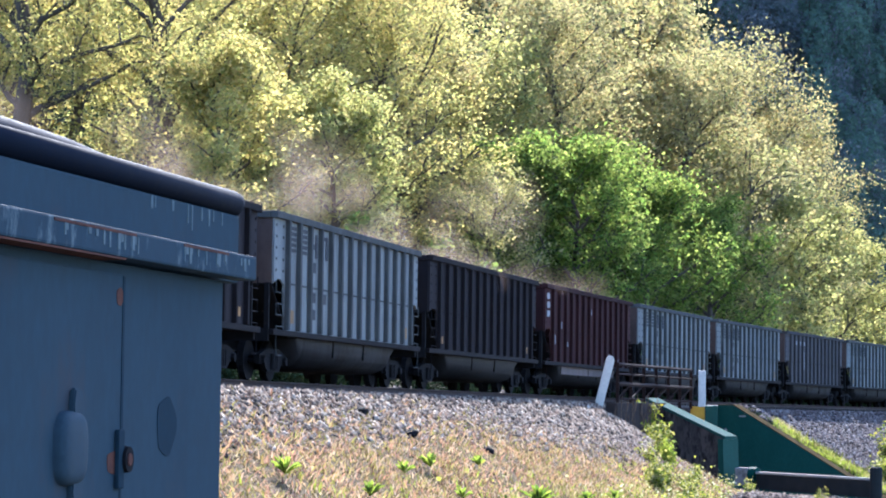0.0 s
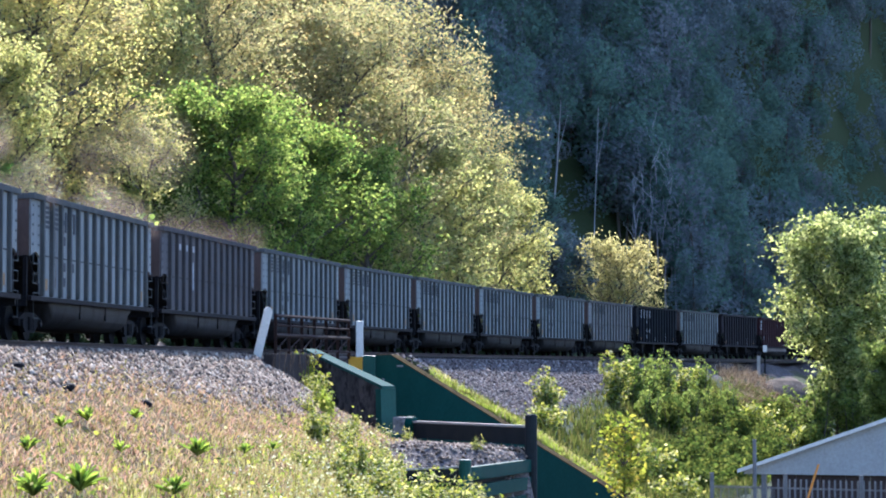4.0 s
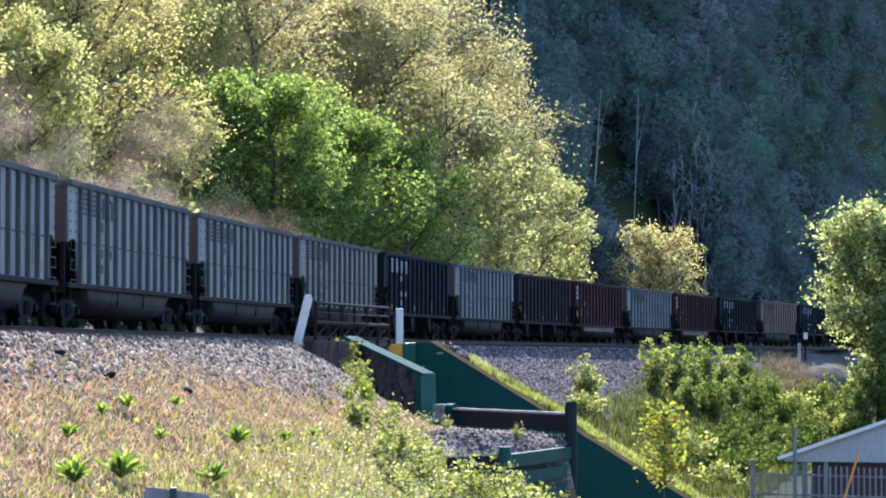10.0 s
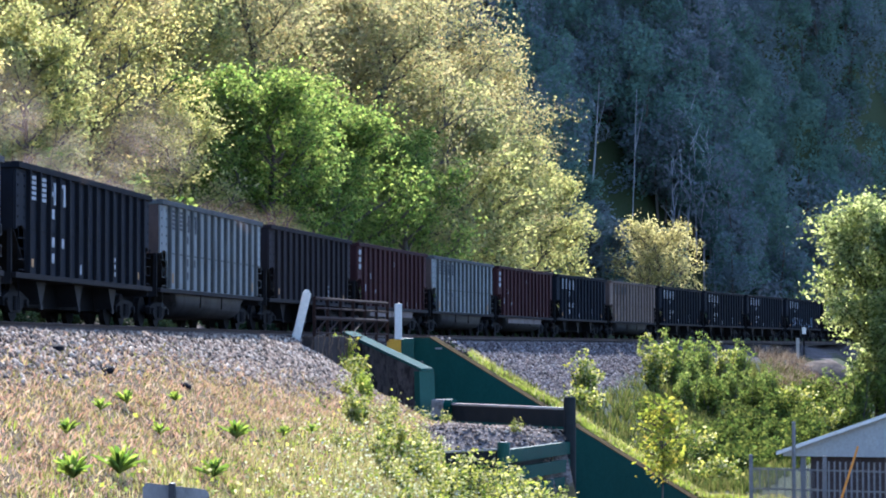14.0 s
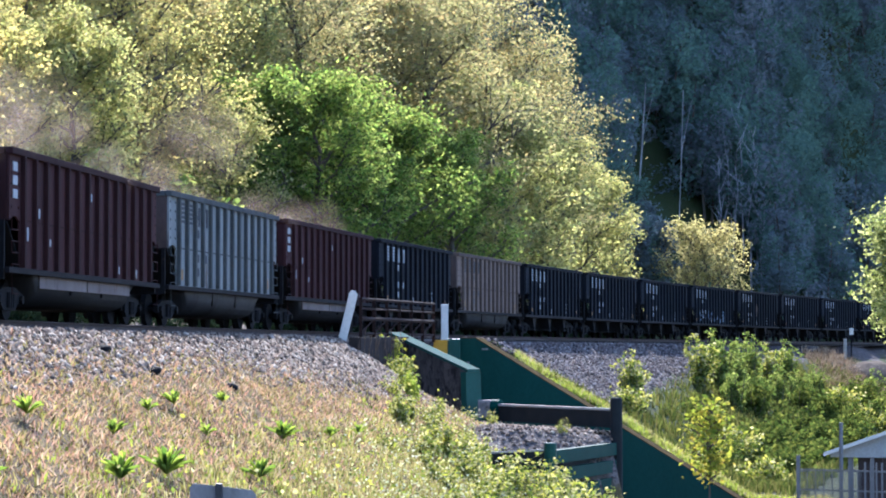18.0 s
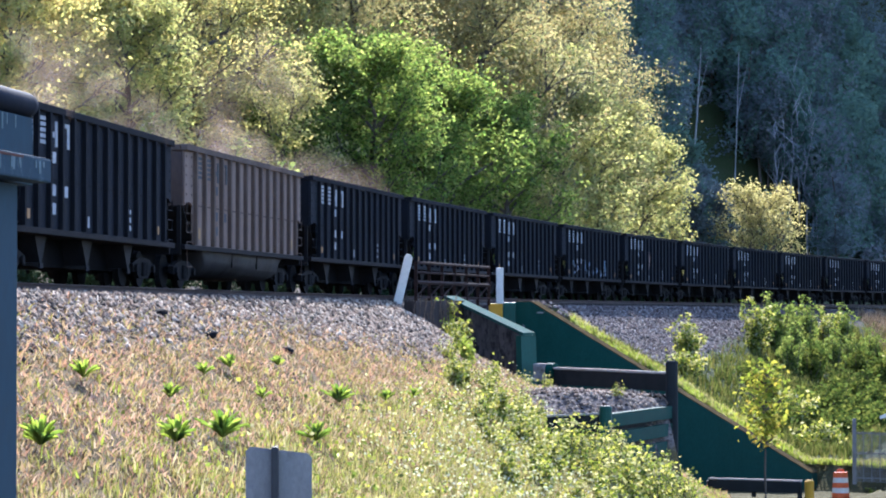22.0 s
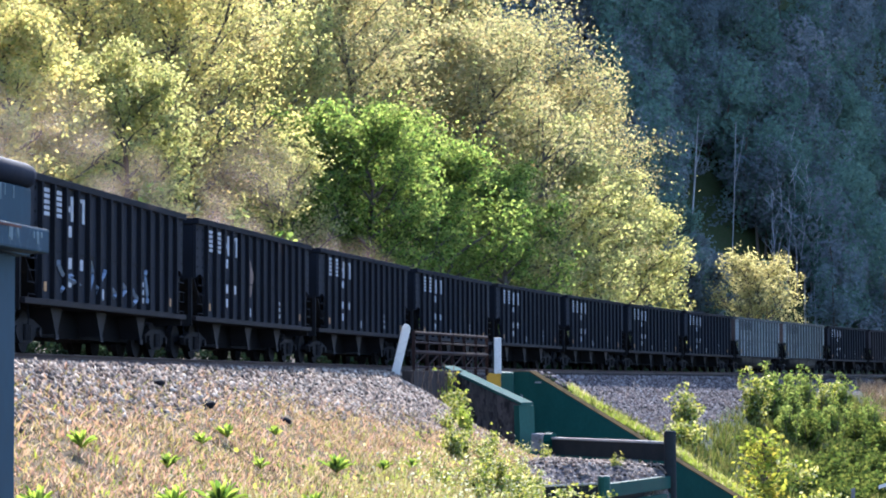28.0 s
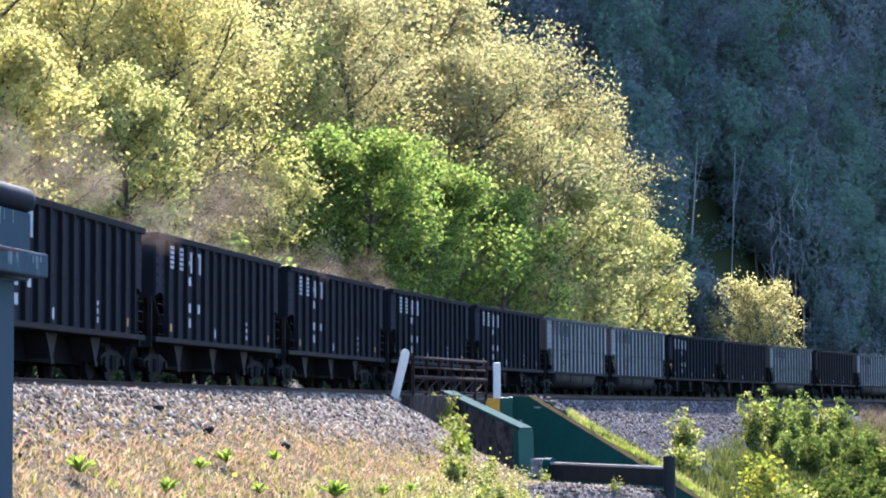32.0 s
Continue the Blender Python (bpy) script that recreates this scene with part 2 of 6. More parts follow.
LEAF = {
    "yellow": leafy("leaves_yellow_green", [(0.585, 0.513, 0.211), (0.489, 0.464, 0.192), (0.585, 0.468, 0.25), (0.26, 0.263, 0.135), (0.422, 0.441, 0.176), (0.58, 0.521, 0.24), (0.56, 0.431, 0.202)], 0.72, 0.05, (1.24, 1.18, 0.8), 0.35, (0.76, 0.79, 0.7)),
    "olive": leafy("leaves_olive_tan", [(0.478, 0.426, 0.237), (0.393, 0.363, 0.196), (0.293, 0.322, 0.138), (0.489, 0.401, 0.239), (0.234, 0.224, 0.136), (0.348, 0.332, 0.178), (0.489, 0.356, 0.176)], 0.68, 0.05, (1.2, 1.14, 0.84), 0.35, (0.76, 0.79, 0.7)),
    "fresh": leafy("leaves_fresh_green", [(0.148, 0.243, 0.064), (0.242, 0.343, 0.089), (0.051, 0.091, 0.034), (0.335, 0.384, 0.121), (0.103, 0.181, 0.052), (0.198, 0.235, 0.084), (0.354, 0.42, 0.133), (0.034, 0.064, 0.026), (0.295, 0.32, 0.121), (0.246, 0.291, 0.11)], 0.74, 0.05, (1.4, 1.36, 0.8)),
    "mid": leafy("leaves_mid_green", [(0.409, 0.439, 0.183), (0.541, 0.52, 0.231), (0.181, 0.21, 0.102), (0.557, 0.478, 0.262), (0.317, 0.359, 0.148)], 0.7, 0.05, (1.24, 1.18, 0.8), 0.35, (0.74, 0.78, 0.68)),
    "pale_green": leafy("leaves_pale_green", [(0.381, 0.42, 0.178), (0.538, 0.546, 0.305), (0.112, 0.147, 0.057), (0.246, 0.294, 0.102)], 0.7, 0.1, (1.4, 1.35, 0.9)),
    # three woods tones, lifted and greyed to paint in the hill's haze
    "shade": leafy("leaves_hazy_woods", [(0.163, 0.191, 0.187), (0.193, 0.221, 0.216), (0.138, 0.164, 0.163)], 0.45, 0.0, (1.15, 1.15, 1.15), 0.1, (0.6, 0.64, 0.66)),
    "shade_green": leafy("leaves_hazy_green_woods", [(0.135, 0.204, 0.153), (0.17, 0.246, 0.175), (0.108, 0.164, 0.131)], 0.45, 0.0, (1.15, 1.15, 1.15), 0.1, (0.6, 0.64, 0.64)),
    "shade_pale": leafy("leaves_hazy_pale_woods", [(0.205, 0.216, 0.214), (0.238, 0.247, 0.241), (0.172, 0.182, 0.186)], 0.45, 0.0, (1.15, 1.15, 1.15), 0.1, (0.5, 0.55, 0.57)),
    "tan_new": leafy("leaves_pale_tan", [(0.457, 0.415, 0.203), (0.369, 0.351, 0.162), (0.531, 0.479, 0.257), (0.177, 0.16, 0.081), (0.413, 0.399, 0.162)], 0.78, 0.05, (1.35, 1.25, 0.95)),
    # green darkened to stand in for the shade under the wagons
    "under": leafy("undergrowth_shade_leaves", [(0.044, 0.072, 0.038), (0.064, 0.1, 0.048), (0.03, 0.052, 0.03)], 0.12, 0.0, (1, 1, 1)),
    "bank": leafy("bank_grass_leaves", [(0.05, 0.07, 0.018), (0.12, 0.13, 0.03), (0.03, 0.045, 0.015), (0.2, 0.17, 0.06), (0.16, 0.19, 0.04)], 0.4, 0.0, (1.4, 1.4, 1.1)),
    "bush": leafy("bank_bush_leaves", [(0.159, 0.207, 0.05), (0.244, 0.29, 0.07), (0.073, 0.114, 0.035), (0.381, 0.393, 0.12), (0.042, 0.067, 0.025)], 0.55, 0.0, (1.5, 1.5, 1.1)),
    # darker copy of the bush leaves that paints the bank's shade
    "bush_shade": leafy("bank_bush_shade_leaves", [(0.089, 0.128, 0.03), (0.139, 0.178, 0.04), (0.045, 0.068, 0.02), (0.257, 0.265, 0.06), (0.03, 0.049, 0.016)], 0.45, 0.0, (1.4, 1.4, 1.0), 0.5, (0.4, 0.45, 0.4)),
    "grass_dry": leafy("dry_grass", [(0.414, 0.273, 0.177), (0.522, 0.396, 0.276), (0.108, 0.07, 0.049), (0.306, 0.317, 0.078), (0.504, 0.29, 0.226), (0.054, 0.04, 0.029), (0.45, 0.378, 0.138), (0.54, 0.44, 0.374), (0.468, 0.255, 0.187), (0.486, 0.326, 0.246), (0.18, 0.211, 0.045)], 0.45, 0.1, (1.35, 1.25, 1.0)),
    "straw": leafy("straw_grass", [(0.44, 0.383, 0.133), (0.528, 0.452, 0.224), (0.088, 0.087, 0.03), (0.282, 0.313, 0.072), (0.581, 0.505, 0.347), (0.062, 0.048, 0.03), (0.37, 0.348, 0.102)], 0.45, 0.1, (1.35, 1.3, 0.9)),
    "dead": leafy("dead_stems", [(0.3, 0.22, 0.15), (0.42, 0.34, 0.25), (0.12, 0.085, 0.06), (0.22, 0.15, 0.1)], 0.3, 0.0, (1.2, 1.1, 1.0)),
    "bright_grass": leafy("bright_grass", [(0.28, 0.34, 0.05), (0.36, 0.4, 0.07), (0.22, 0.27, 0.04)], 0.5, 0.2, (1.6, 1.6, 1.1)),
    "weed": leafy("weed_leaves", [(0.28, 0.34, 0.06), (0.44, 0.46, 0.096), (0.52, 0.48, 0.144), (0.58, 0.56, 0.408), (0.08, 0.12, 0.036), (0.2, 0.26, 0.06), (0.05, 0.08, 0.024)], 0.5, 0.0),
    "rosette": leafy("rosette_leaves", [(0.338, 0.405, 0.06), (0.45, 0.486, 0.096), (0.18, 0.243, 0.048), (0.27, 0.324, 0.06), (0.1, 0.16, 0.03), (0.06, 0.1, 0.025)], 0.55, 0.3, (1.5, 1.6, 1.0)),
    "sapling": leafy("sapling_leaves", [(0.3, 0.34, 0.05), (0.42, 0.4, 0.07), (0.2, 0.28, 0.04), (0.45, 0.36, 0.08)], 0.5, 0.1),
    "blossom": leafy("white_blossom", [(0.75, 0.75, 0.66), (0.62, 0.64, 0.5)], 0.35, 0.3),
}


# ---- mesh helpers ----
def fastmesh(name, verts, faces):
    """A mesh from an (n, 3) array of places and an (m, k) array of corners."""
    me = bpy.data.meshes.new(name)
    verts, faces = np.asarray(verts, np.float32), np.asarray(faces, np.int32)
    m, k = faces.shape
    me.vertices.add(len(verts))
    me.vertices.foreach_set("co", verts.ravel())
    me.loops.add(m * k)
    me.loops.foreach_set("vertex_index", faces.ravel())
    me.polygons.add(m)
    me.polygons.foreach_set("loop_start", np.arange(0, m * k, k, dtype=np.int32))
    me.update(calc_edges=True)
    return me


def mesh_part(name, me, material, parent=None, label="", m=None):
    ob = new(name, me)
    if not me.materials:
        me.materials.append(material)
    ob.parent = parent
    if m is not None:
        ob.matrix_basis = m
    if label:
        ob["label"] = label
    return ob


def part(name, bm, material, parent=None, label="", m=None, smooth=False):
    me = bpy.data.meshes.new(name)
    bmesh.ops.recalc_face_normals(bm, faces=bm.faces)
    bm.to_mesh(me)
    bm.free()
    if smooth:
        me.polygons.foreach_set("use_smooth", [True] * len(me.polygons))
    return mesh_part(name, me, material, parent, label, m)


def thing(name, m, label, category, group="", kind=""):
    ob = new(name)
    ob.empty_display_size = 0.2
    ob.matrix_basis = m
    return tagged(ob, label, category, group, kind)


def box(bm, x0, x1, y0, y1, z0, z1, m=None, edge=0.0):
    vs = [bm.verts.new((x, y, z)) for x in (x0, x1) for y in (y0, y1) for z in (z0, z1)]
    fs = [bm.faces.new([vs[i] for i in f]) for f in ((0, 1, 3, 2), (4, 6, 7, 5), (0, 4, 5, 1), (2, 3, 7, 6), (0, 2, 6, 4), (1, 5, 7, 3))]
    if m is not None:
        for v in vs:
            v.co = m @ v.co
    if edge:
        bmesh.ops.bevel(bm, geom=list({e for f in fs for e in f.edges}), offset=edge, segments=2, affect="EDGES", profile=0.6)
    return bm


def boxes(*dims, edge=0.0):
    bm = bmesh.new()
    for d in dims:
        box(bm, *d, edge=edge)
    return bm


def prism(bm, outline, depth, m=None):
    """An outline of (x, z) pairs, drawn out along y from 0 to depth."""
    a = [bm.verts.new((x, 0, z)) for x, z in outline]
    b = [bm.verts.new((x, depth, z)) for x, z in outline]
    n = len(a)
    bm.faces.new(a[::-1]), bm.faces.new(b)
    for i in range(n):
        bm.faces.new((a[i], a[(i + 1) % n], b[(i + 1) % n], b[i]))
    if m is not None:
        for v in a + b:
            v.co = m @ v.co
    return bm


def rod(bm, p, q, r0, r1=None, sides=8):
    """A tapered round bar from p to q."""
    p, q = Vector(p), Vector(q)
    turn = (q - p).to_track_quat("Z", "Y").to_matrix()
    r1 = r0 if r1 is None else r1
    rings = []
    for c, r in ((p, r0), (q, r1)):
        rings.append([bm.verts.new(c + turn @ Vector((r * math.cos(a), r * math.sin(a), 0))) for a in (2 * math.pi * i / sides for i in range(sides))])
    for i in range(sides):
        j = (i + 1) % sides
        bm.faces.new((rings[0][i], rings[0][j], rings[1][j], rings[1][i]))
    bm.faces.new(rings[0][::-1]), bm.faces.new(rings[1])
    return bm


def wire(points, r, sides=5):
    """One bent round bar through the points."""
    bm = bmesh.new()
    rings = []
    pts = [Vector(p) for p in points]
    for i, p in enumerate(pts):
        t = (pts[min(i + 1, len(pts) - 1)] - pts[max(i - 1, 0)]).to_track_quat("Z", "Y").to_matrix()
        rings.append([bm.verts.new(p + t @ Vector((r * math.cos(a), r * math.sin(a), 0))) for a in (2 * math.pi * k / sides for k in range(sides))])
    for a, b in zip(rings, rings[1:]):
        for k in range(sides):
            bm.faces.new((a[k], a[(k + 1) % sides], b[(k + 1) % sides], b[k]))
    bm.faces.new(rings[0][::-1]), bm.faces.new(rings[-1])
    return bm


def wall_between(bm, p, q, thick, z0p, z0q, z1p, z1q):
    """An upright wall from p to q (x, y), with foot and top heights at each end; the thickness lies to its left."""
    p, q = Vector(p), Vector(q)
    n = (q - p).normalized()
    n = Vector((-n.y, n.x)) * thick
    lo = [bm.verts.new((c.x, c.y, z)) for c, z in ((p, z0p), (q, z0q), (q + n, z0q), (p + n, z0p))]
    hi = [bm.verts.new((c.x, c.y, z)) for c, z in ((p, z1p), (q, z1q), (q + n, z1q), (p + n, z1p))]
    bm.faces.new(lo[::-1]), bm.faces.new(hi)
    for i in range(4):
        bm.faces.new((lo[i], lo[(i + 1) % 4], hi[(i + 1) % 4], hi[i]))
    return bm


# ---- the railway's line: places by the way along it, from the near bend to the far straight ----
ST = np.arange(-700.0, 1400.0, 0.5)
sc = np.clip(ST, -40, 250)
HD = 0.132 + 0.001799 * sc - 0.00000633 * sc ** 2 / 2
SX = np.concatenate([[0], np.cumsum((np.sin(HD[1:]) + np.sin(HD[:-1])) * 0.25)])
SY = np.concatenate([[0], np.cumsum((np.cos(HD[1:]) + np.cos(HD[:-1])) * 0.25)])
i0 = int(700 / 0.5)
HALF = 1.58
TX = SX - SX[i0] - 7.455 - HALF * np.cos(HD)
TY = SY - SY[i0] + 85.246 + HALF * np.sin(HD)


def along(s):
    """x, y and heading of the track's middle at s metres."""
    return float(np.interp(s, ST, TX)), float(np.interp(s, ST, TY)), float(np.interp(s, ST, HD))


def off_track(x, y):
    """Metres to the right of the track's middle, and the way along it."""
    s = np.interp(y, TY, ST)
    u = (x - np.interp(s, ST, TX)) * np.cos(np.interp(s, ST, HD))
    return u, s + (x - np.interp(s, ST, TX)) * np.sin(np.interp(s, ST, HD))


def beside(s, u, z=0.0):
    x, y, h = along(s)
    return Vector((x + u * math.cos(h), y - u * math.sin(h), z))


def smooth(a, b, x):
    t = np.clip((np.asarray(x, float) - a) / (b - a), 0, 1)
    return t * t * (3 - 2 * t)


# abutments and wing walls of the underpass (x, y)
WA, WB = Vector((-3.27, 100.0)), Vector((-0.43, 97.0))
WC, WD = Vector((-1.16, 112.0)), Vector((10.45, 105.0))
PILE_A, PILE_B = Vector((4.2, 88.0)), Vector((1.85, 80.0))


def side_of(p, q, x, y):
    return (q.x - p.x) * (y - p.y) - (q.y - p.y) * (x - p.x)


def height(x, y):
    """The ground's height."""
    x, y = np.asarray(x, float), np.asarray(y, float)
    u, s = off_track(x, y)
    low = -1.0 + 1.4 * smooth(40, 30, y) + 1.4 * smooth(8.5, 10.5, x) * smooth(110, 96, y)
    low = np.maximum(low, 4.4 * smooth(26, 10, y))
    bank = 6.44 - 0.16 * smooth(0.9, 1.35, u) * (0.32 + 0.68 * smooth(6, 12, s)) - np.maximum(u - 2.5, 0) / 1.75
    right = np.maximum(bank, low)
    far = smooth(170, 290, y)
    rise = np.maximum(-u - 9 - 3 * far, 0)
    # the near berm is added so gaps below the wagons show shaded ground
    left = 6.42 - 0.5 * smooth(2.7, 4.5, -u) * far + 1.35 * smooth(3.4, 6.6, -u) * smooth(150, 120, y) + rise * (0.30 + 0.60 * far) + 0.55 * np.maximum(y - 285, 0) * smooth(10, 40, -u)
    left = np.minimum(left, 40 + 120 * far)
    z = np.where(u > 0, right, left)
    # the road's cut below the bridge
    cut = (side_of(WA, WB, x, y) > 0) & (side_of(WC, WD, x, y) < 8.6 * (x > WC.x + 0.6)) & (u > -6) & (y > 60)
    cut &= side_of(WB, PILE_A, x, y) > 0
    z = np.where(cut, np.minimum(z, -1.0), z)
    # a hollow along the near wing wall
    f = np.clip(((x - WA.x) * (WB.x - WA.x) + (y - WA.y) * (WB.y - WA.y)) / (WB - WA).length_squared, -0.2, 1)
    gap = np.hypot(x - WA.x - f * (WB.x - WA.x), y - WA.y - f * (WB.y - WA.y))
    z = z - np.where((u > 0) & ~cut, 0.95 * smooth(5.0, 0.8, gap) * smooth(2.7, 3.6, u), 0)
    return z


# ---- ground ----
def ground_material():
    m, nt, bs = start("embankment_ground")
    v = coords(nt)
    at = nt.nodes.new("ShaderNodeAttribute")
    at.attribute_name = "gravel"
    lu = nt.nodes.new("ShaderNodeAttribute")
    lu.attribute_name = "lush_shade"
    n1, n2, n3 = noise_tex(nt, 0.5, 6.0, v), noise_tex(nt, 5.0, 6.0, v), noise_tex(nt, 16.0, 4.0, v)
    cells = nt.nodes.new("ShaderNodeTexVoronoi")
    cells.inputs["Scale"].default_value = 13.0
    nt.links.new(v, cells.inputs["Vector"])
    stones = mixed(nt, 0.75, ramp(nt, cells.outputs["Color"], [(0.1, (0.09, 0.08, 0.075)), (0.5, (0.2, 0.18, 0.17)), (0.9, (0.36, 0.33, 0.31))]),
                   ramp(nt, n1, [(0.3, (0.52, 0.44, 0.37)), (0.7, (0.88, 0.76, 0.63))]), "MULTIPLY")
    # far stones multiplied darker and bluer: the train's shade, painted in
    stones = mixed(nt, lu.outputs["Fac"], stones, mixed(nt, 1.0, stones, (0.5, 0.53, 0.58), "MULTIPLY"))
    # the train's shadow, together with rail dirt, darkens the stone colour here
    gr = nt.nodes.new("ShaderNodeAttribute")
    gr.attribute_name = "shade_grime"
    stones = mixed(nt, gr.outputs["Fac"], stones, mixed(nt, 1.0, stones, (0.3, 0.27, 0.25), "MULTIPLY"))
    dry = mixed(nt, ramp(nt, n2, [(0.4, (0, 0, 0)), (0.62, (1, 1, 1))]), (0.16, 0.11, 0.06), (0.12, 0.1, 0.035))
    dry = mixed(nt, ramp(nt, n3, [(0.45, (0, 0, 0)), (0.6, (1, 1, 1))]), dry, (0.08, 0.055, 0.035))
    green = mixed(nt, ramp(nt, n2, [(0.4, (0, 0, 0)), (0.65, (1, 1, 1))]), (0.034, 0.052, 0.016), (0.06, 0.058, 0.03))
    col = mixed(nt, lu.outputs["Fac"], dry, green)
    edge = nt.nodes.new("ShaderNodeMath")
    edge.operation = "ADD"
    nt.links.new(at.outputs["Fac"], edge.inputs[0])
    wob = nt.nodes.new("ShaderNodeMath")
    wob.operation = "MULTIPLY_ADD"
    wob.inputs[1].default_value, wob.inputs[2].default_value = 0.9, -0.45
    nt.links.new(n1, wob.inputs[0])
    nt.links.new(wob.outputs[0], edge.inputs[1])
    col = mixed(nt, ramp(nt, edge.outputs[0], [(0.42, (0, 0, 0)), (0.58, (1, 1, 1))]), col, stones)
    nt.links.new(col, bs.inputs["Base Color"])
    bs.inputs["Roughness"].default_value = 0.95
    bs.inputs["Specular IOR Level"].default_value = 0.05
    bump(nt, bs, mixed(nt, 0.5, n3, cells.outputs["Distance"]), 0.9, 0.06)
    return m


def shelf(x, y):
    """The fill held up behind the pile wall."""
    p = WB.lerp(PILE_A, 0.55)
    d = np.hypot(x - p.x + 0.8, y - p.y + 0.6)
    held = (side_of(WB, PILE_A, x, y) < 0) & (side_of(PILE_B, PILE_A, x, y) > 0)
    return np.where(held, 3.35 - 0.42 * np.maximum(d - 4.0, 0), -9)


def ground_z(x, y):
    z = height(x, y)
    x, y = np.asarray(x, float), np.asarray(y, float)
    z = np.maximum(z, shelf(x, y))
    # turf heaped against the back of the far wing wall
    f = ((x - WC.x) * (WD.x - WC.x) + (y - WC.y) * (WD.y - WC.y)) / (WD - WC).length_squared
    v = side_of(WC, WD, x, y) / (WD - WC).length
    top = 6.46 - 6.74 * np.clip((f - 0.055) / 0.945, 0, 1) - 0.08 - 0.4 * np.maximum(v - 1.6, 0)
    z = np.where((v > 0.64) & (v < 7) & (f > -0.05) & (f < 1.05), np.maximum(z, top), z)
    n = 0.10 * np.sin(0.9 * np.asarray(x) + 1.3 * np.sin(0.37 * np.asarray(y))) * np.cos(0.7 * np.asarray(y) + 0.5 * np.asarray(x))
    u, s = off_track(np.asarray(x, float), np.asarray(y, float))
    return z + n * smooth(3.0, 5.5, np.abs(u)) * smooth(6, 14, np.asarray(y))


def gravel_reach(s):
    return 3.5 + 2.9 * smooth(-20, 12, s) + 0.6 * smooth(20, 40, s) - 2.6 * smooth(50, 100, s)


def build_ground():
    def spread(a, b, step, lo, hi):
        inner = list(np.arange(a, b, step))
        out, d = [], step
        x = inner[0]
        while x > lo:
            d *= 1.25
            x -= d
            out.append(x)
        left = out[::-1]
        out, d, x = [], step, inner[-1]
        while x < hi:
            d *= 1.25
            x += d
            out.append(x)
        return np.array(left + inner + out)
    xs, ys = spread(-26, 30, 0.6, -2500, 2500), spread(34, 160, 0.6, -800, 3000)
    X, Y = np.meshgrid(xs, ys)
    Z = ground_z(X, Y)
    n, m = len(xs), len(ys)
    k = np.arange(n * m).reshape(m, n)
    faces = np.stack([k[:-1, :-1], k[:-1, 1:], k[1:, 1:], k[1:, :-1]], -1).reshape(-1, 4)
    me = fastmesh("ground", np.stack([X, Y, Z], -1).reshape(-1, 3), faces)
    me.polygons.foreach_set("use_smooth", [True] * len(me.polygons))
    u, s = off_track(X.ravel(), Y.ravel())
    g = me.attributes.new("gravel", "FLOAT", "POINT")
    reach = gravel_reach(s)
    val = smooth(reach + 1.2, reach - 1.2, u) * smooth(-5.5, -4.2, u)
    sh = shelf(X.ravel(), Y.ravel()) - height(X.ravel(), Y.ravel())
    val = np.maximum(val, smooth(-0.3, 0.3, sh))
    verge = side_of(WC, WD, X.ravel(), Y.ravel()) / 13.6
    by_wing = (verge > -0.5) * smooth(3.4, 2.2, verge) * smooth(2.8, 3.6, u) * (Y.ravel() > 100) * (Y.ravel() < 116)
    val = val * (1 - by_wing)
    g.data.foreach_set("value", val.astype(np.float32))
    # shadow band under the train, painted close to the track's middle
    d = me.attributes.new("shade_grime", "FLOAT", "POINT")
    d.data.foreach_set("value", smooth(1.9, 1.3, np.abs(u)).astype(np.float32))
    l = me.attributes.new("lush_shade", "FLOAT", "POINT")
    # marks the green far bank, and where stones get the painted shade
    lush_shade = np.maximum(smooth(18, 30, s) * (u > 0), (u < -5) * 1.0)
    lush_shade = np.maximum(lush_shade, smooth(7, 11, u) * 0.55)
    l.data.foreach_set("value", lush_shade.astype(np.float32))
    return tagged(mesh_part("ground", me, ground_material()), "grassy railway embankment and valley ground", "ground", "", "structure")


build_ground()

# ---- track ----
def sweep(name, profile, s0, s1, step, u, z, material, parent=None):
    """A bar of constant section (across, up) along the line."""
    ss = np.arange(s0, s1 + step, step)
    x, y, h = (np.interp(ss, ST, a) for a in (TX, TY, HD))
    pr = np.array(profile, float)
    k = len(pr)
    V = np.stack([x[:, None] + (u + pr[:, 0]) * np.cos(h)[:, None], y[:, None] - (u + pr[:, 0]) * np.sin(h)[:, None], np.broadcast_to(z + pr[:, 1], (len(ss), k))], -1)
    idx = np.arange(len(ss) * k).reshape(len(ss), k)
    F = np.stack([idx[:-1], np.roll(idx, -1, 1)[:-1], np.roll(idx, -1, 1)[1:], idx[1:]], -1).reshape(-1, 4)
    return mesh_part(name, fastmesh(name, V.reshape(-1, 3), F), material, parent)


RAIL = [(-0.07, 0), (-0.07, 0.02), (-0.012, 0.04), (-0.012, 0.12), (-0.036, 0.135), (-0.036, 0.17), (0.036, 0.17), (0.036, 0.135), (0.012, 0.12), (0.012, 0.04), (0.07, 0.02), (0.07, 0)]
track = thing("railway_track", pose(0, 0, 0), "rusty steel rails on dark timber ties in ballast", "railway track", "", "structure")
for u in (-0.755, 0.755):
    sweep("rail", RAIL, -160, 420, 2.0, u, RAIL_Z - 0.17, MAT["rail"], track)
tie_bm = boxes((-1.3, 1.3, -0.11, 0.11, -0.17, 0.0), edge=0.012)
tie_me = bpy.data.meshes.new("tie")
tie_bm.to_mesh(tie_me)
tie_bm.free()


MAT["bay"] = surface("bay_steel", (0.016, 0.016, 0.019), (0.009, 0.009, 0.011), None, 0.7, 0.8, 0.0, 2.0, 20.0, (1, 1, 1), 0.2, 0.006, 0.1)
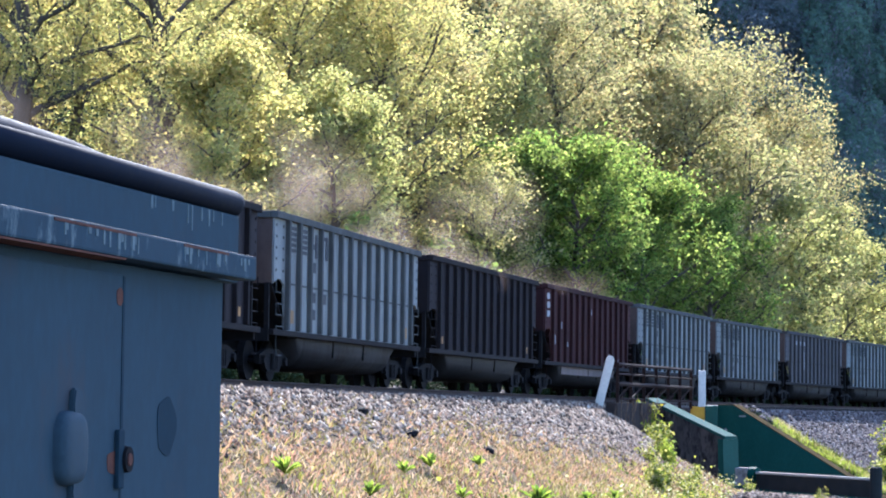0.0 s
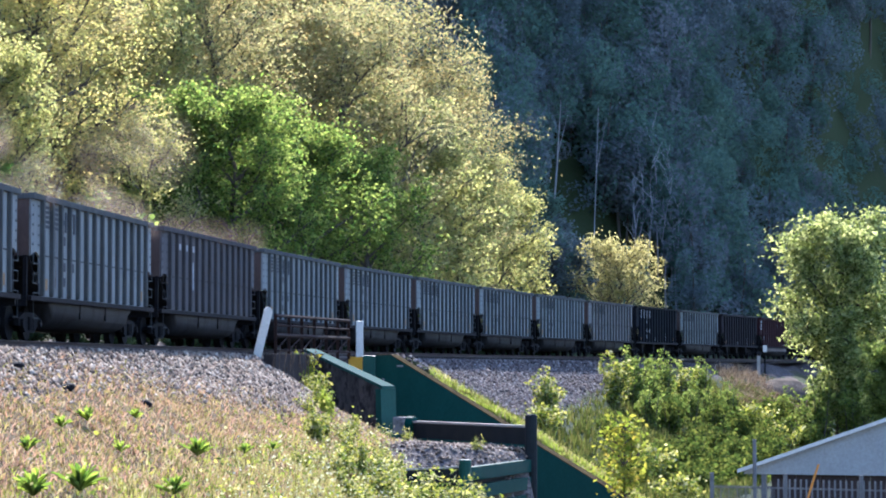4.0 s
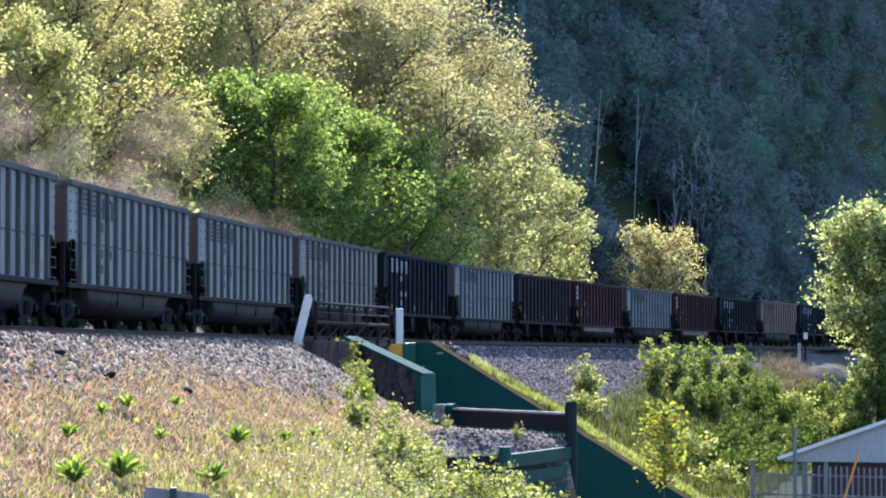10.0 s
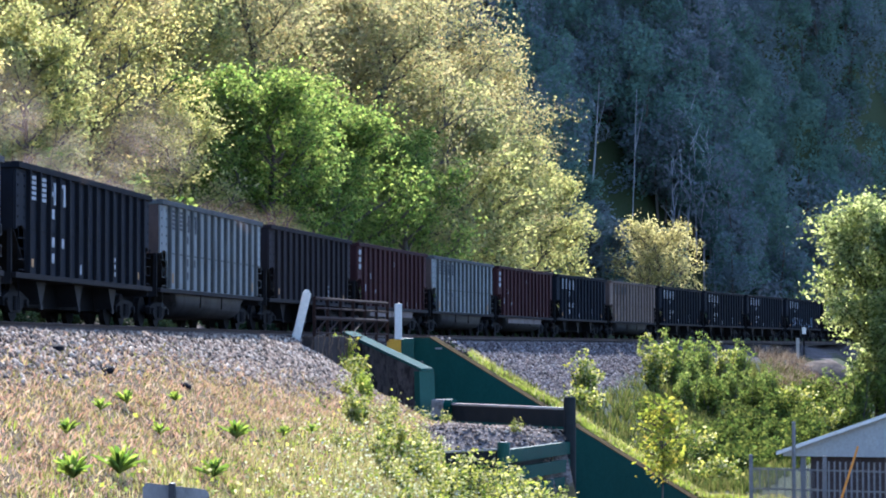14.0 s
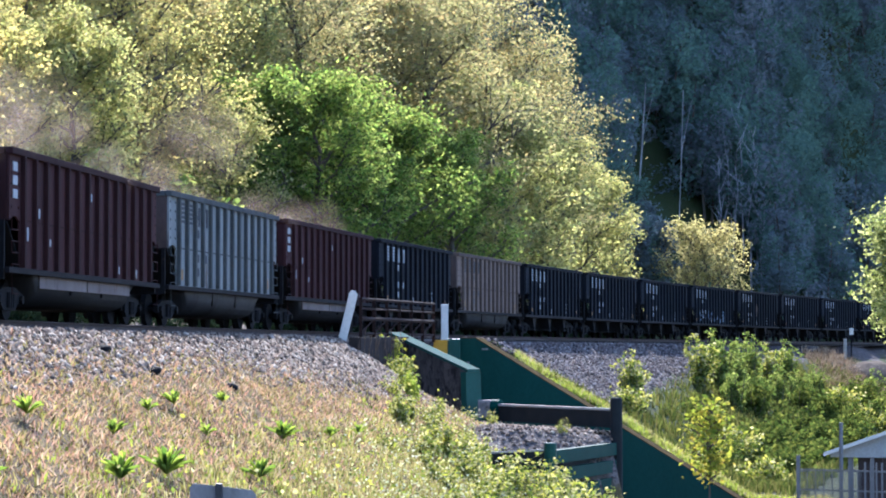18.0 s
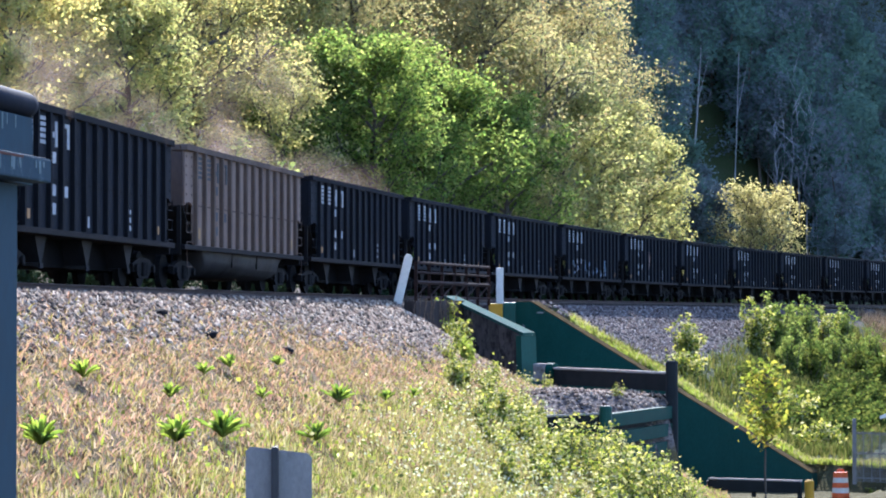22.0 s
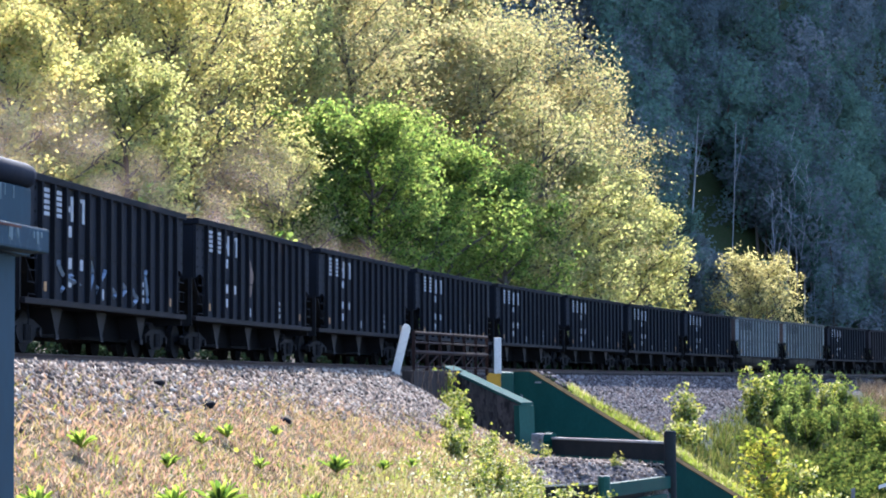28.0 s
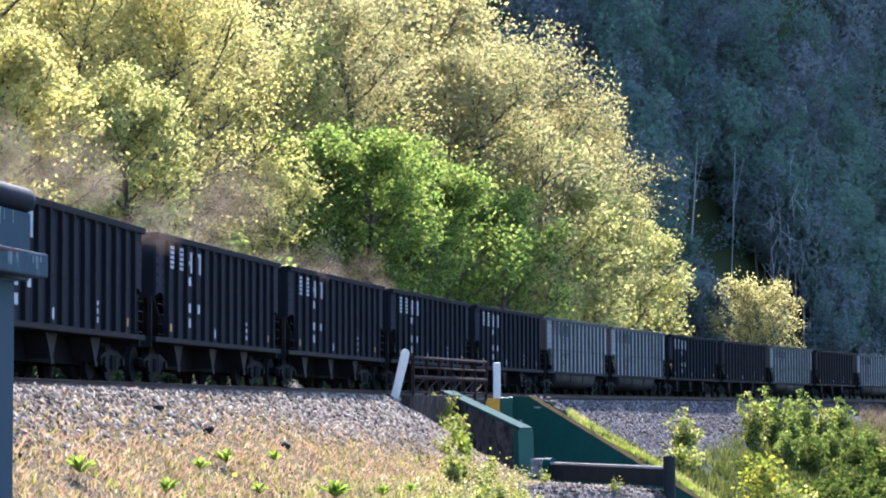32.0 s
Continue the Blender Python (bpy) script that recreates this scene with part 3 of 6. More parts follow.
# near black, for the shaded recess below the hoppers
MAT["recess_shade"] = surface("recess_shade_black", (0.006, 0.006, 0.007), (0.004, 0.004, 0.0045), None, 0.7, 0.95, 0.0, 2.0, 20.0, (1, 1, 1), 0.2, 0.006, 0.03)
MAT["sill"] = surface("sooty_sill", (0.018, 0.016, 0.017), (0.011, 0.01, 0.011), (0.08, 0.055, 0.045), 0.7, 0.85, 0.0, 1.2, 18.0, (0.6, 1, 1), 0.2, 0.006, 0.08)


# ---- coal wagons ----
CAR = 16.2
STUFF = set()


def side_outline(z0=1.08, z1=3.62):
    pts = [(-7.35, z1), (7.35, z1), (7.35, 2.15)]
    pts += [(7.35 - 0.85 * t, 2.15 + 0.12 * math.sin(math.pi * t)) for t in (0.33, 0.66, 1.0)]
    pts += [(6.35, z0), (-6.35, z0)]
    pts += [(-(7.35 - 0.85 * t), 2.15 + 0.12 * math.sin(math.pi * t)) for t in (1.0, 0.66, 0.33)]
    pts += [(-7.35, 2.15)]
    return pts


def car_parts(color, hopper):
    """Meshes of one wagon's parts, by name: a list of (name, parent name, mesh, material, pose, label)."""
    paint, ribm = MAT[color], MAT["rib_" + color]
    dark = MAT["steel_dark"]
    out = []

    def add(name, bm, mat, under="", label="", at=None, smooth=False):
        me = bpy.data.meshes.new(name)
        bmesh.ops.recalc_face_normals(bm, faces=bm.faces)
        bm.to_mesh(me)
        bm.free()
        if smooth:
            me.polygons.foreach_set("use_smooth", [True] * len(me.polygons))
        me.materials.append(mat)
        out.append((name, under, me, mat, at, label))
        return me

    for sgn in (-1, 1):
        bm = bmesh.new()
        prism(bm, side_outline(), 0.05, Matrix.Translation((0, sgn * 1.5 - 0.025, 0)))
        add("side_panel", bm, paint)
        add("side_sill", boxes((-7.55, 7.55, sgn * 1.53 - 0.06, sgn * 1.53 + 0.06, 1.0, 1.13), edge=0.015), MAT["sill"])
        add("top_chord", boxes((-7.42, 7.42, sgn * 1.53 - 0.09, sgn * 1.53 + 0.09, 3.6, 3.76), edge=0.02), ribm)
        add("rub_strip", boxes((-6.35, 6.35, sgn * 1.53 - 0.012, sgn * 1.53 + 0.012, 2.17, 2.21)), ribm)
    rib = None
    n = 14
    for sgn in (-1, 1):
        for i in range(n):
            x = -6.35 + 12.7 * i / (n - 1)
            if rib is None:
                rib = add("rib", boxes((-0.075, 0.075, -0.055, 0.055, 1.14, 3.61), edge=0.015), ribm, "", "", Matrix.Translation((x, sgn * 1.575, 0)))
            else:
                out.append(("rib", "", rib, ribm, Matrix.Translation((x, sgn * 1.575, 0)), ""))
    for sgn in (-1, 1):
        endm = MAT["end_light"] if color in ("light", "tan", "pale", "taupe") else ribm
        bm = boxes((sgn * 7.35 - 0.03, sgn * 7.35 + 0.03, -1.47, 1.47, 2.15, 3.62))
        for y in (-0.9, 0, 0.9):
            box(bm, sgn * 7.40 - 0.05, sgn * 7.40 + 0.05, y - 0.06, y + 0.06, 2.15, 3.6)
        add("end_panel", bm, endm, "", "grimy end panel")
        bm = bmesh.new()
        vs = [bm.verts.new(p) for p in ((sgn * 7.33, -1.47, 2.15), (sgn * 7.33, 1.47, 2.15), (sgn * 5.9, 1.47, 1.0), (sgn * 5.9, -1.47, 1.0))]
        vs += [bm.verts.new(v.co - Vector((0, 0, 0.05))) for v in vs]
        for f in ((0, 1, 2, 3), (7, 6, 5, 4), (0, 4, 5, 1), (1, 5, 6, 2), (2, 6, 7, 3), (3, 7, 4, 0)):
            bm.faces.new([vs[i] for i in f])
        add("slope_sheet", bm, dark)
        add("end_chord", boxes((sgn * 7.36 - 0.09, sgn * 7.36 + 0.09, -1.44, 1.44, 3.6, 3.75), edge=0.02), ribm)
        bm = boxes((sgn * 7.5 - 0.06, sgn * 7.5 + 0.06, -1.46, 1.46, 0.86, 1.14))
        for y in (-1.38, 1.38):
            box(bm, sgn * 7.38 - 0.05, sgn * 7.38 + 0.05, y - 0.05, y + 0.05, 1.1, 2.16)
        add("end_sill", bm, dark)
        bm = bmesh.new()
        rod(bm, (sgn * 7.5, 0, 0.86), (sgn * 7.85, 0, 0.86), 0.12, 0.12, 8)
        box(bm, sgn * 7.92 - 0.17, sgn * 7.92 + 0.17, -0.17, 0.17, 0.70, 1.02, edge=0.04)
        add("coupler", bm, dark)
        for sy in (-1, 1):
            zz = [(6.8, 0.55), (7.25, 0.55), (7.28, 1.2), (6.75, 1.2), (6.75, 1.45), (7.3, 1.45), (7.3, 1.7), (6.75, 1.7), (6.75, 1.95), (7.3, 1.95), (7.3, 2.2)]
            bm = wire([(sgn * x, sy * 1.57, z) for x, z in zz], 0.018)
            add("ladder", bm, ribm)
        # corner rivet rows
        bm = bmesh.new()
        for z in (2.45, 2.7, 2.95, 3.2, 3.45):
            for x in (6.62, 7.2):
                for sy in (-1, 1):
                    box(bm, sgn * x - 0.03, sgn * x + 0.03, sy * 1.53 - 0.012, sy * 1.53 + 0.012, z - 0.03, z + 0.03)
        add("rivets", bm, ribm)
        STUFF.add(out[-1][2].name)
    # the floor, and the load
    add("floor_sheet", boxes((-5.95, 5.95, -1.46, 1.46, 1.0, 1.06)), dark)
    nx, ny = 40, 9
    V, rnd = [], random.Random(len(color) * 7 + hopper)
    ph = rnd.random() * 6
    for i in range(nx):
        for j in range(ny):
            x, y = -7.3 + 14.6 * i / (nx - 1), -1.46 + 2.92 * j / (ny - 1)
            crown = math.cos(y / 1.46 * 1.45) * (0.55 + 0.35 * math.sin(x * 0.9 + ph) * math.cos(x * 0.37)) * (1 - (abs(x) / 7.3) ** 4)
            V.append((x, y, 3.28 + 0.52 * crown + rnd.uniform(-0.04, 0.04)))
    idx = np.arange(nx * ny).reshape(nx, ny)
    F = np.stack([idx[:-1, :-1], idx[1:, :-1], idx[1:, 1:], idx[:-1, 1:]], -1).reshape(-1, 4)
    me = fastmesh("coal_load", V, F)
    me.materials.append(MAT["coal"])
    out.append(("coal_load", "", me, MAT["coal"], None, "heaped black coal"))
    # underframe
    add("centre_sill", boxes((-7.4, 7.4, -0.2, 0.2, 0.62, 1.0)), dark)
    if hopper:
        # added block that blocks light and paints the recess behind the bays dark
        bm = bmesh.new()
        prism(bm, [(-5.6, 1.02), (5.6, 1.02), (4.9, 0.36), (-4.9, 0.36)], 1.5, Matrix.Translation((0, -0.75, 0)))
        add("underbody", bm, MAT["recess_shade"])
        bay = None
        for x in (-3.9, 0.0, 3.9):
            bm = bmesh.new()
            prism(bm, [(-0.48, 0.99), (0.48, 0.99), (0.07, 0.42), (-0.07, 0.42)], 2.5, Matrix.Translation((0, -1.25, 0)))
            for y in (-1.27, 1.24):
                box(bm, -0.13, 0.13, y, y + 0.03, 0.3, 0.42)
            if bay is None:
                bay = add("hopper_bay", bm, MAT["bay"], "", "sloping discharge hopper", Matrix.Translation((x, 0, 0)))
            else:
                bm.free()
                out.append(("hopper_bay", "", bay, MAT["bay"], Matrix.Translation((x, 0, 0)), "sloping discharge hopper"))
    else:
        bm = bmesh.new()
        prof = [(-1.42, 1.02), (-1.42, 0.8), (-1.36, 0.58), (-1.2, 0.42), (-0.95, 0.33), (-0.6, 0.3), (0.6, 0.3), (0.95, 0.33), (1.2, 0.42), (1.36, 0.58), (1.42, 0.8), (1.42, 1.02)]
        rows = [[bm.verts.new((x, y, max(z, lo))) for y, z in prof] for x, lo in ((-5.0, 0.98), (-4.55, 0.3), (4.55, 0.3), (5.0, 0.98))]
        for a, b in zip(rows, rows[1:]):
            for i in range(len(prof) - 1):
                bm.faces.new((a[i], a[i + 1], b[i + 1], b[i]))
        add("tub", bm, MAT["tub_grey" if color in ("light", "pale", "tan", "taupe") else "tub"], "", "rounded steel tub bottom", None, True)
        for x in (-1.55, 1.55):
            add("tub_seam", boxes((x - 0.03, x + 0.03, -1.44, -1.4, 0.62, 1.0)), dark)
        if color == "red":
            for x0, x1 in ((-4.5, -0.1), (0.0, 4.5)):
                add("tub_band", boxes((x0, x1, -1.455, -1.422, 0.72, 1.0), edge=0.01), MAT["tub_band"], "", "pale dusty upper band of the tub")
    # trucks
    for sgn in (-1, 1):
        add("truck", boxes((sgn * 5.95 - 0.28, sgn * 5.95 + 0.28, -1.15, 1.15, 0.42, 0.66), edge=0.03), dark)
        out[-1] = ("truck", "", out[-1][2], dark, None, "")
        tk = "truck%d" % len(out)
        out[-1] = out[-1] + (tk,)
        for sy in (-1, 1):
            bm = bmesh.new()
            c = sgn * 5.95
            prism(bm, [(c - 1.15, 0.56), (c - 1.1, 0.36), (c - 0.72, 0.36), (c - 0.45, 0.2), (c + 0.45, 0.2), (c + 0.72, 0.36), (c + 1.1, 0.36), (c + 1.15, 0.56), (c + 0.5, 0.72), (c - 0.5, 0.72)], 0.13, Matrix.Translation((0, sy * 1.08 - 0.065, 0)))
            for x in (-0.16, 0, 0.16):
                rod(bm, (c + x, sy * 1.17, 0.26), (c + x, sy * 1.17, 0.6), 0.055, None, 6)
            for x in (-0.89, 0.89):
                rod(bm, (c + x, sy * 1.13, 0.45), (c + x, sy * 1.22, 0.45), 0.1, None, 8)
            add("side_frame", bm, dark, tk)
        for ax in (-0.89, 0.89):
            bm = bmesh.new()
            for sy in (-1, 1):
                rod(bm, (sgn * 5.95 + ax, sy * 0.70, 0.456), (sgn * 5.95 + ax, sy * 0.83, 0.456), 0.456, 0.456, 20)
                rod(bm, (sgn * 5.95 + ax, sy * 0.68, 0.456), (sgn * 5.95 + ax, sy * 0.71, 0.456), 0.48, 0.48, 20)
            rod(bm, (sgn * 5.95 + ax, -1.0, 0.456), (sgn * 5.95 + ax, 1.0, 0.456), 0.09, None, 8)
            add("wheelset", bm, dark, tk, "", None)
    # lettering as plain bars
    mk = MAT["mark_dark"] if color in ("light", "tan", "pale") else MAT["mark_white"]
    bars = {"light": "mn", "tan": "mn", "pale": "mn", "taupe": "v", "umber": "", "red": "a", "black": "mn"}[color]

    def mark(x0, x1, z0, z1, name="marking"):
        add(name, boxes((x0, x1, -1.545, -1.527, z0, z1)), mk)
    step = 12.7 / (n - 1)

    def bay_mid(i):
        return -6.35 + step * (i + 0.5)
    if bars == "mn":
        for i in (0, 1):
            bm = bmesh.new()
            for r in range(5):
                box(bm, bay_mid(i) - 0.3, bay_mid(i) + 0.3, -1.545, -1.527, 2.92 + r * 0.125, 3.0 + r * 0.125)
            add("marking", bm, mk)
        for i in (2, 3):
            bm = boxes((bay_mid(i) - 0.3, bay_mid(i) - 0.12, -1.545, -1.527, 2.9, 3.45), (bay_mid(i) + 0.1, bay_mid(i) + 0.28, -1.545, -1.527, 2.9, 3.45))
            box(bm, bay_mid(i) - 0.3, bay_mid(i) + 0.28, -1.536, -1.528, 3.1 if i == 2 else 3.36, 3.22 if i == 2 else 3.45)
            add("marking", bm, mk)
        for i, z in ((2, 2.55), (2, 1.85), (3, 1.85), (2, 1.45)):
            mark(bay_mid(i) - 0.2, bay_mid(i) + 0.16, z, z + 0.24)
    elif bars == "v":
        mark(bay_mid(3) - 0.3, bay_mid(3) + 0.1, 1.85, 2.75)
        for i in (1, 2, 3):
            mark(bay_mid(i) - 0.25, bay_mid(i) + 0.2, 3.1, 3.3)
    elif bars == "a":
        for i, z, h in ((1, 2.3, 0.22), (0, 1.75, 0.3), (2, 1.7, 0.16), (9, 1.25, 0.2), (11, 1.2, 0.22), (6, 2.95, 0.18)):
            mark(bay_mid(i) - 0.07, bay_mid(i) + 0.05, z, z + h, "stencil")
        for z in (3.25, 2.95, 2.65):
            mark(-7.1, -6.75, z, z + 0.2)
    if color in ("light", "pale", "tan"):
        mk = MAT["faded_orange"]
        for i in (0, 12):
            mark(bay_mid(i) - 0.16, bay_mid(i) + 0.16, 1.3, 1.6, "reflector")
    mk = MAT["orange"]
    if hopper or color == "umber":
        for i in (0, 12):
            mark(bay_mid(i) - 0.1, bay_mid(i) + 0.1, 1.3, 1.5, "reflector")
        mk = MAT["mark_white"]
        for i, z0, z1 in ((5, 1.25, 1.5), (9, 1.3, 1.42), (9, 1.5, 1.62), (9, 1.7, 1.8)) if hopper else ():
            mark(bay_mid(i) - 0.07, bay_mid(i) + 0.07, z0, z1, "stencil")
    return out


def make_car(color, hopper, label):
    car = thing("hopper_wagon" if hopper else "coal_gondola", pose(0, 0, 0), label, "coal wagon", "wagons of the coal train")
    known = {}
    for name, under, me, mat, at, lab, *tk in car_parts(color, hopper):
        ob = new(name, me)
        ob.parent = known.get(under, car)
        if at is not None:
            ob.matrix_basis = at
        if lab:
            ob["label"] = lab
        if me.name in STUFF:
            ob["kind"] = "stuff"
        if tk:
            known[tk[0]] = ob
    return car


LABELS = {("light", 0): "pale grey ribbed coal gondola with a rounded tub bottom", ("tan", 0): "dusty tan ribbed coal gondola with a rounded tub bottom",
          ("pale", 0): "faded warm grey ribbed coal gondola with a rounded tub bottom", ("taupe", 0): "weathered grey-brown coal gondola with a pale upright mark",
          ("umber", 0): "dark brown ribbed coal gondola heaped with coal", ("red", 0): "dark oxide red coal gondola with ribbed steel sides",
          ("black", 1): "black ribbed coal hopper wagon with sloping discharge bays", ("umber", 1): "dark brown ribbed coal hopper wagon with a pale mark"}
ORDER = {}
for ks, kind in ((((-3, -2, -1, 0)), ("umber", 0)), ((1, 4, 5, 7, 8, 9, 10, 11, 14, 17, 32, 33, 36, 38), ("light", 0)), ((2,), ("umber", 0)),
                 ((3, 16, 18), ("red", 0)), ((6,), ("taupe", 0)), ((12,), ("pale", 0)), ((20,), ("tan", 0)), ((15, 35, 37), ("umber", 1)),
                 ((13, 19, *range(21, 32), 34, 39, 40), ("black", 1))):
    for k in ks:
        ORDER[k] = kind
masters, TRAIN = {}, {}
for k in sorted(ORDER):
    kind = ORDER[k]
    if kind not in masters:
        masters[kind] = TRAIN[k] = make_car(kind[0], kind[1], LABELS[kind])
    else:
        TRAIN[k] = copy_thing(masters[kind], pose(0, 0, 0))

# sprayed strokes and a bare patch on two of the black wagons
for i, (x, z0, z1, dx) in enumerate(((-4.6, 1.35, 2.0, 0.3), (-3.6, 1.5, 1.7, 0.5), (-2.2, 1.3, 2.2, -0.2), (-1.2, 1.25, 1.95, 0.35), (-0.2, 1.35, 1.8, -0.3), (0.8, 1.3, 1.75, 0.3), (2.0, 1.25, 1.6, 0.25), (3.2, 1.3, 2.1, 0.1))):
    pts = [(x + dx * math.sin(f * 5 + i), -1.54, z0 + (z1 - z0) * f) for f in np.linspace(0, 1, 9)]
    part("graffiti", wire(pts, 0.06, 4), MAT["spray"], TRAIN[24], "pale blue sprayed stroke")
bm = bmesh.new()
prism(bm, [(-1.0 + 0.45 * math.cos(a) * (1 + 0.35 * math.sin(3 * a)), 2.35 + 0.42 * math.sin(a) * (1 + 0.3 * math.cos(4 * a))) for a in np.arange(0, 6.28, 0.3)], 0.012, Matrix.Translation((0, -1.54, 0)))
part("bare_patch", bm, MAT["tan"], TRAIN[25], "bare tan patch of flaked paint")

# where the gap before the first pale wagon stands along the line, time by time
GAP_T = [0, 4, 9, 13, 19, 23, 28, 32]
GAP_S = [-27.73, -82.62, -150.47, -203.95, -284.69, -337.52, -403.67, -456.72]


def gap_at(t):
    return float(np.polyval(np.polyfit(GAP_T, GAP_S, 3), t))


def car_pose(k, t):
    mid = gap_at(t) + CAR * (k - 0.5)
    a, b = along(mid - 5.95), along(mid + 5.95)
    yaw = math.degrees(math.atan2(b[1] - a[1], b[0] - a[0]))
    return pose((a[0] + b[0]) / 2, (a[1] + b[1]) / 2, RAIL_Z, 0, 0, yaw)


# ---- underpass: abutments, wing walls, bridge ----
def near_abutment():
    ob = thing("wing_wall", pose(0, 0, 0), "stained concrete wing wall with a faded green cap and green-painted end", "wing wall", "walls of the underpass")
    back = Vector((-4.9, 94.0))
    part("parapet", wall_between(bmesh.new(), back, WA, -0.45, 2.0, 2.0, 6.42, 6.47), MAT["parapet"], ob, "sooty stained concrete parapet")
    n = (WB - WA).normalized()
    side = Vector((-n.y, n.x))
    wa, wb = WA - side * 0.5, WB - side * 0.5
    part("wall", wall_between(bmesh.new(), wa, wb, 0.55, -1.0, -1.0, 6.53, 5.18), MAT["concrete"], ob)
    p, q = wa - side * 0.03 - n * 0.05, wb - side * 0.03 + n * 0.1
    part("cap", wall_between(bmesh.new(), p, q, 0.61, 6.54, 5.19, 6.65, 5.29), MAT["green_cap"], ob, "faded green painted cap")
    bm = bmesh.new()
    lo, hi = wb + n * 0.30, wb + n * 0.06
    vs = []
    for c, z in ((lo, -1.0), (hi, 5.185)):
        for k, w in ((-0.08, 0), (0.66, 0)):
            for d in (0.0, -0.28):
                vs.append(bm.verts.new((*(c + side * k + n * d), z)))
    for f in ((0, 2, 6, 4), (1, 5, 7, 3), (0, 4, 5, 1), (2, 3, 7, 6), (4, 6, 7, 5), (0, 1, 3, 2)):
        bm.faces.new([vs[i] for i in f])
    part("end_pier", bm, MAT["green"], ob, "green painted battered end")
    return ob


near_abutment()


def dead_vines():
    """Dry stems that hang down the parapet beside the leaning board."""
    ob = thing("dead_vine", pose(0, 0, 0), "tangle of dry brown stems hanging on the concrete parapet", "vine")
    rnd = random.Random(19)
    back = Vector((-4.9, 94.0))
    n = (WA - back).normalized()
    out = Vector((n.y, -n.x))
    for k in range(22):
        c = back.lerp(WA, rnd.uniform(-0.12, 0.8)) + out * rnd.uniform(0.48, 0.62)
        top, drop = rnd.uniform(5.9, 6.75), rnd.uniform(0.5, 1.3)
        pts, x = [], 0.0
        for i in range(5):
            x += rnd.uniform(-0.14, 0.14)
            pts.append((c.x + n.x * x, c.y + n.y * x - 0.03 * i, top - drop * i / 4))
        part("stem", wire(pts, rnd.uniform(0.01, 0.022), 4), MAT["dry_stem"], ob)
    return ob


MAT["dry_stem"] = surface("dry_stem", (0.17, 0.12, 0.085), (0.09, 0.065, 0.05), None, 0.7, 0.95, 0.0, 6.0, 40.0, (1, 1, 1), 0.3, 0.004, 0.04)
dead_vines()


def far_wing():
    ob = thing("wing_wall", pose(0, 0, 0), "smooth dark green painted wing wall sloping down with a pale edge", "wing wall", "walls of the underpass")
    n = (WD - WC).normalized()
    side = Vector((-n.y, n.x))
    total = (WD - WC).length
    flat = 0.75
    a, b, c = WC, WC + n * flat, WD
    part("flat_panel", wall_between(bmesh.new(), a, b, 0.5, -1.2, -1.2, 6.46, 6.46), MAT["green"], ob)
    part("slope_panel", wall_between(bmesh.new(), b, c, 0.5, -1.2, -1.2, 6.46, -0.28), MAT["green"], ob)
    part("edge_strip", wall_between(bmesh.new(), b - side * 0.02, c - side * 0.02, 0.54, 6.464, -0.276, 6.5, -0.24), MAT["coping"], ob, "pale concrete coping")
    part("edge_strip", wall_between(bmesh.new(), a - side * 0.02, b - side * 0.02, 0.54, 6.464, 6.464, 6.5, 6.5), MAT["coping"], ob, "pale concrete coping")
    part("plate", wall_between(bmesh.new(), a + n * 1.05 - side * 0.012, a + n * 1.35 - side * 0.012, 0.01, 5.98, 5.98, 6.05, 6.05), MAT["cap_stone"], ob)
    p = WC - n * 0.12
    part("pilaster", boxes((p.x - 0.42, p.x + 0.1, p.y - 0.35, p.y + 0.4, -1.2, 6.44), edge=0.02), MAT["green"], ob, "green painted pilaster")
    part("yellow_end", boxes((p.x - 1.02, p.x - 0.44, p.y - 0.5, p.y + 0.35, 5.70, 6.40), edge=0.02), MAT["yellow"], ob, "yellow painted girder end")
    part("abutment", boxes((p.x - 6.2, p.x - 0.46, p.y + 0.42, p.y + 1.2, -1.2, 5.2)), MAT["concrete"], ob)
    return ob


far_wing()


def rail_bridge():
    ob = thing("railway_bridge", pose(0, 0, 0), "dark rusty girder bridge carrying the track over the road", "bridge")
    for u, name in ((-2.3, "girder"), (2.1, "girder")):
        a, b = beside(11.5, u), beside(29.5, u)
        part(name, wall_between(bmesh.new(), a.xy, b.xy, 0.3, 5.0, 5.0, 6.35, 6.35), MAT["rusty"], ob)
    a, b = beside(11.5, 2.0), beside(29.5, 2.0)
    part("deck", wall_between(bmesh.new(), a.xy, b.xy, 4.0, 6.0, 6.0, 6.44, 6.44), MAT["concrete"], ob)
    return ob


rail_bridge()


def bridge_railing():
    ob = thing("bridge_railing", pose(0, 0, 0), "rusty brown steel railing with two rails on the bridge", "railing")
    p, q = Vector((-4.72, 99.0, 6.3)), Vector((-2.25, 110.6, 6.3))
    for i in range(7):
        c = p.lerp(q, i / 6)
        bm = bmesh.new()
        box(bm, -0.06, 0.06, -0.06, 0.06, 0, 1.62, Matrix.Translation(c))
        part("post", bm, MAT["rusty"], ob)
    for z, r in ((1.58, 0.07), (1.22, 0.05), (0.85, 0.085), (0.3, 0.05)):
        bm = bmesh.new()
        rod(bm, p + Vector((0, 0, z)), q + Vector((0, 0, z)), r, None, 6)
        part("rail_bar", bm, MAT["rusty"], ob)
    for i in range(6):
        bm = bmesh.new()
        rod(bm, p.lerp(q, i / 6) + Vector((0, 0, 0.3)), p.lerp(q, (i + 1) / 6) + Vector((0, 0, 0.85)), 0.03, None, 5)
        part("brace", bm, MAT["rusty"], ob)
    return ob


bridge_railing()


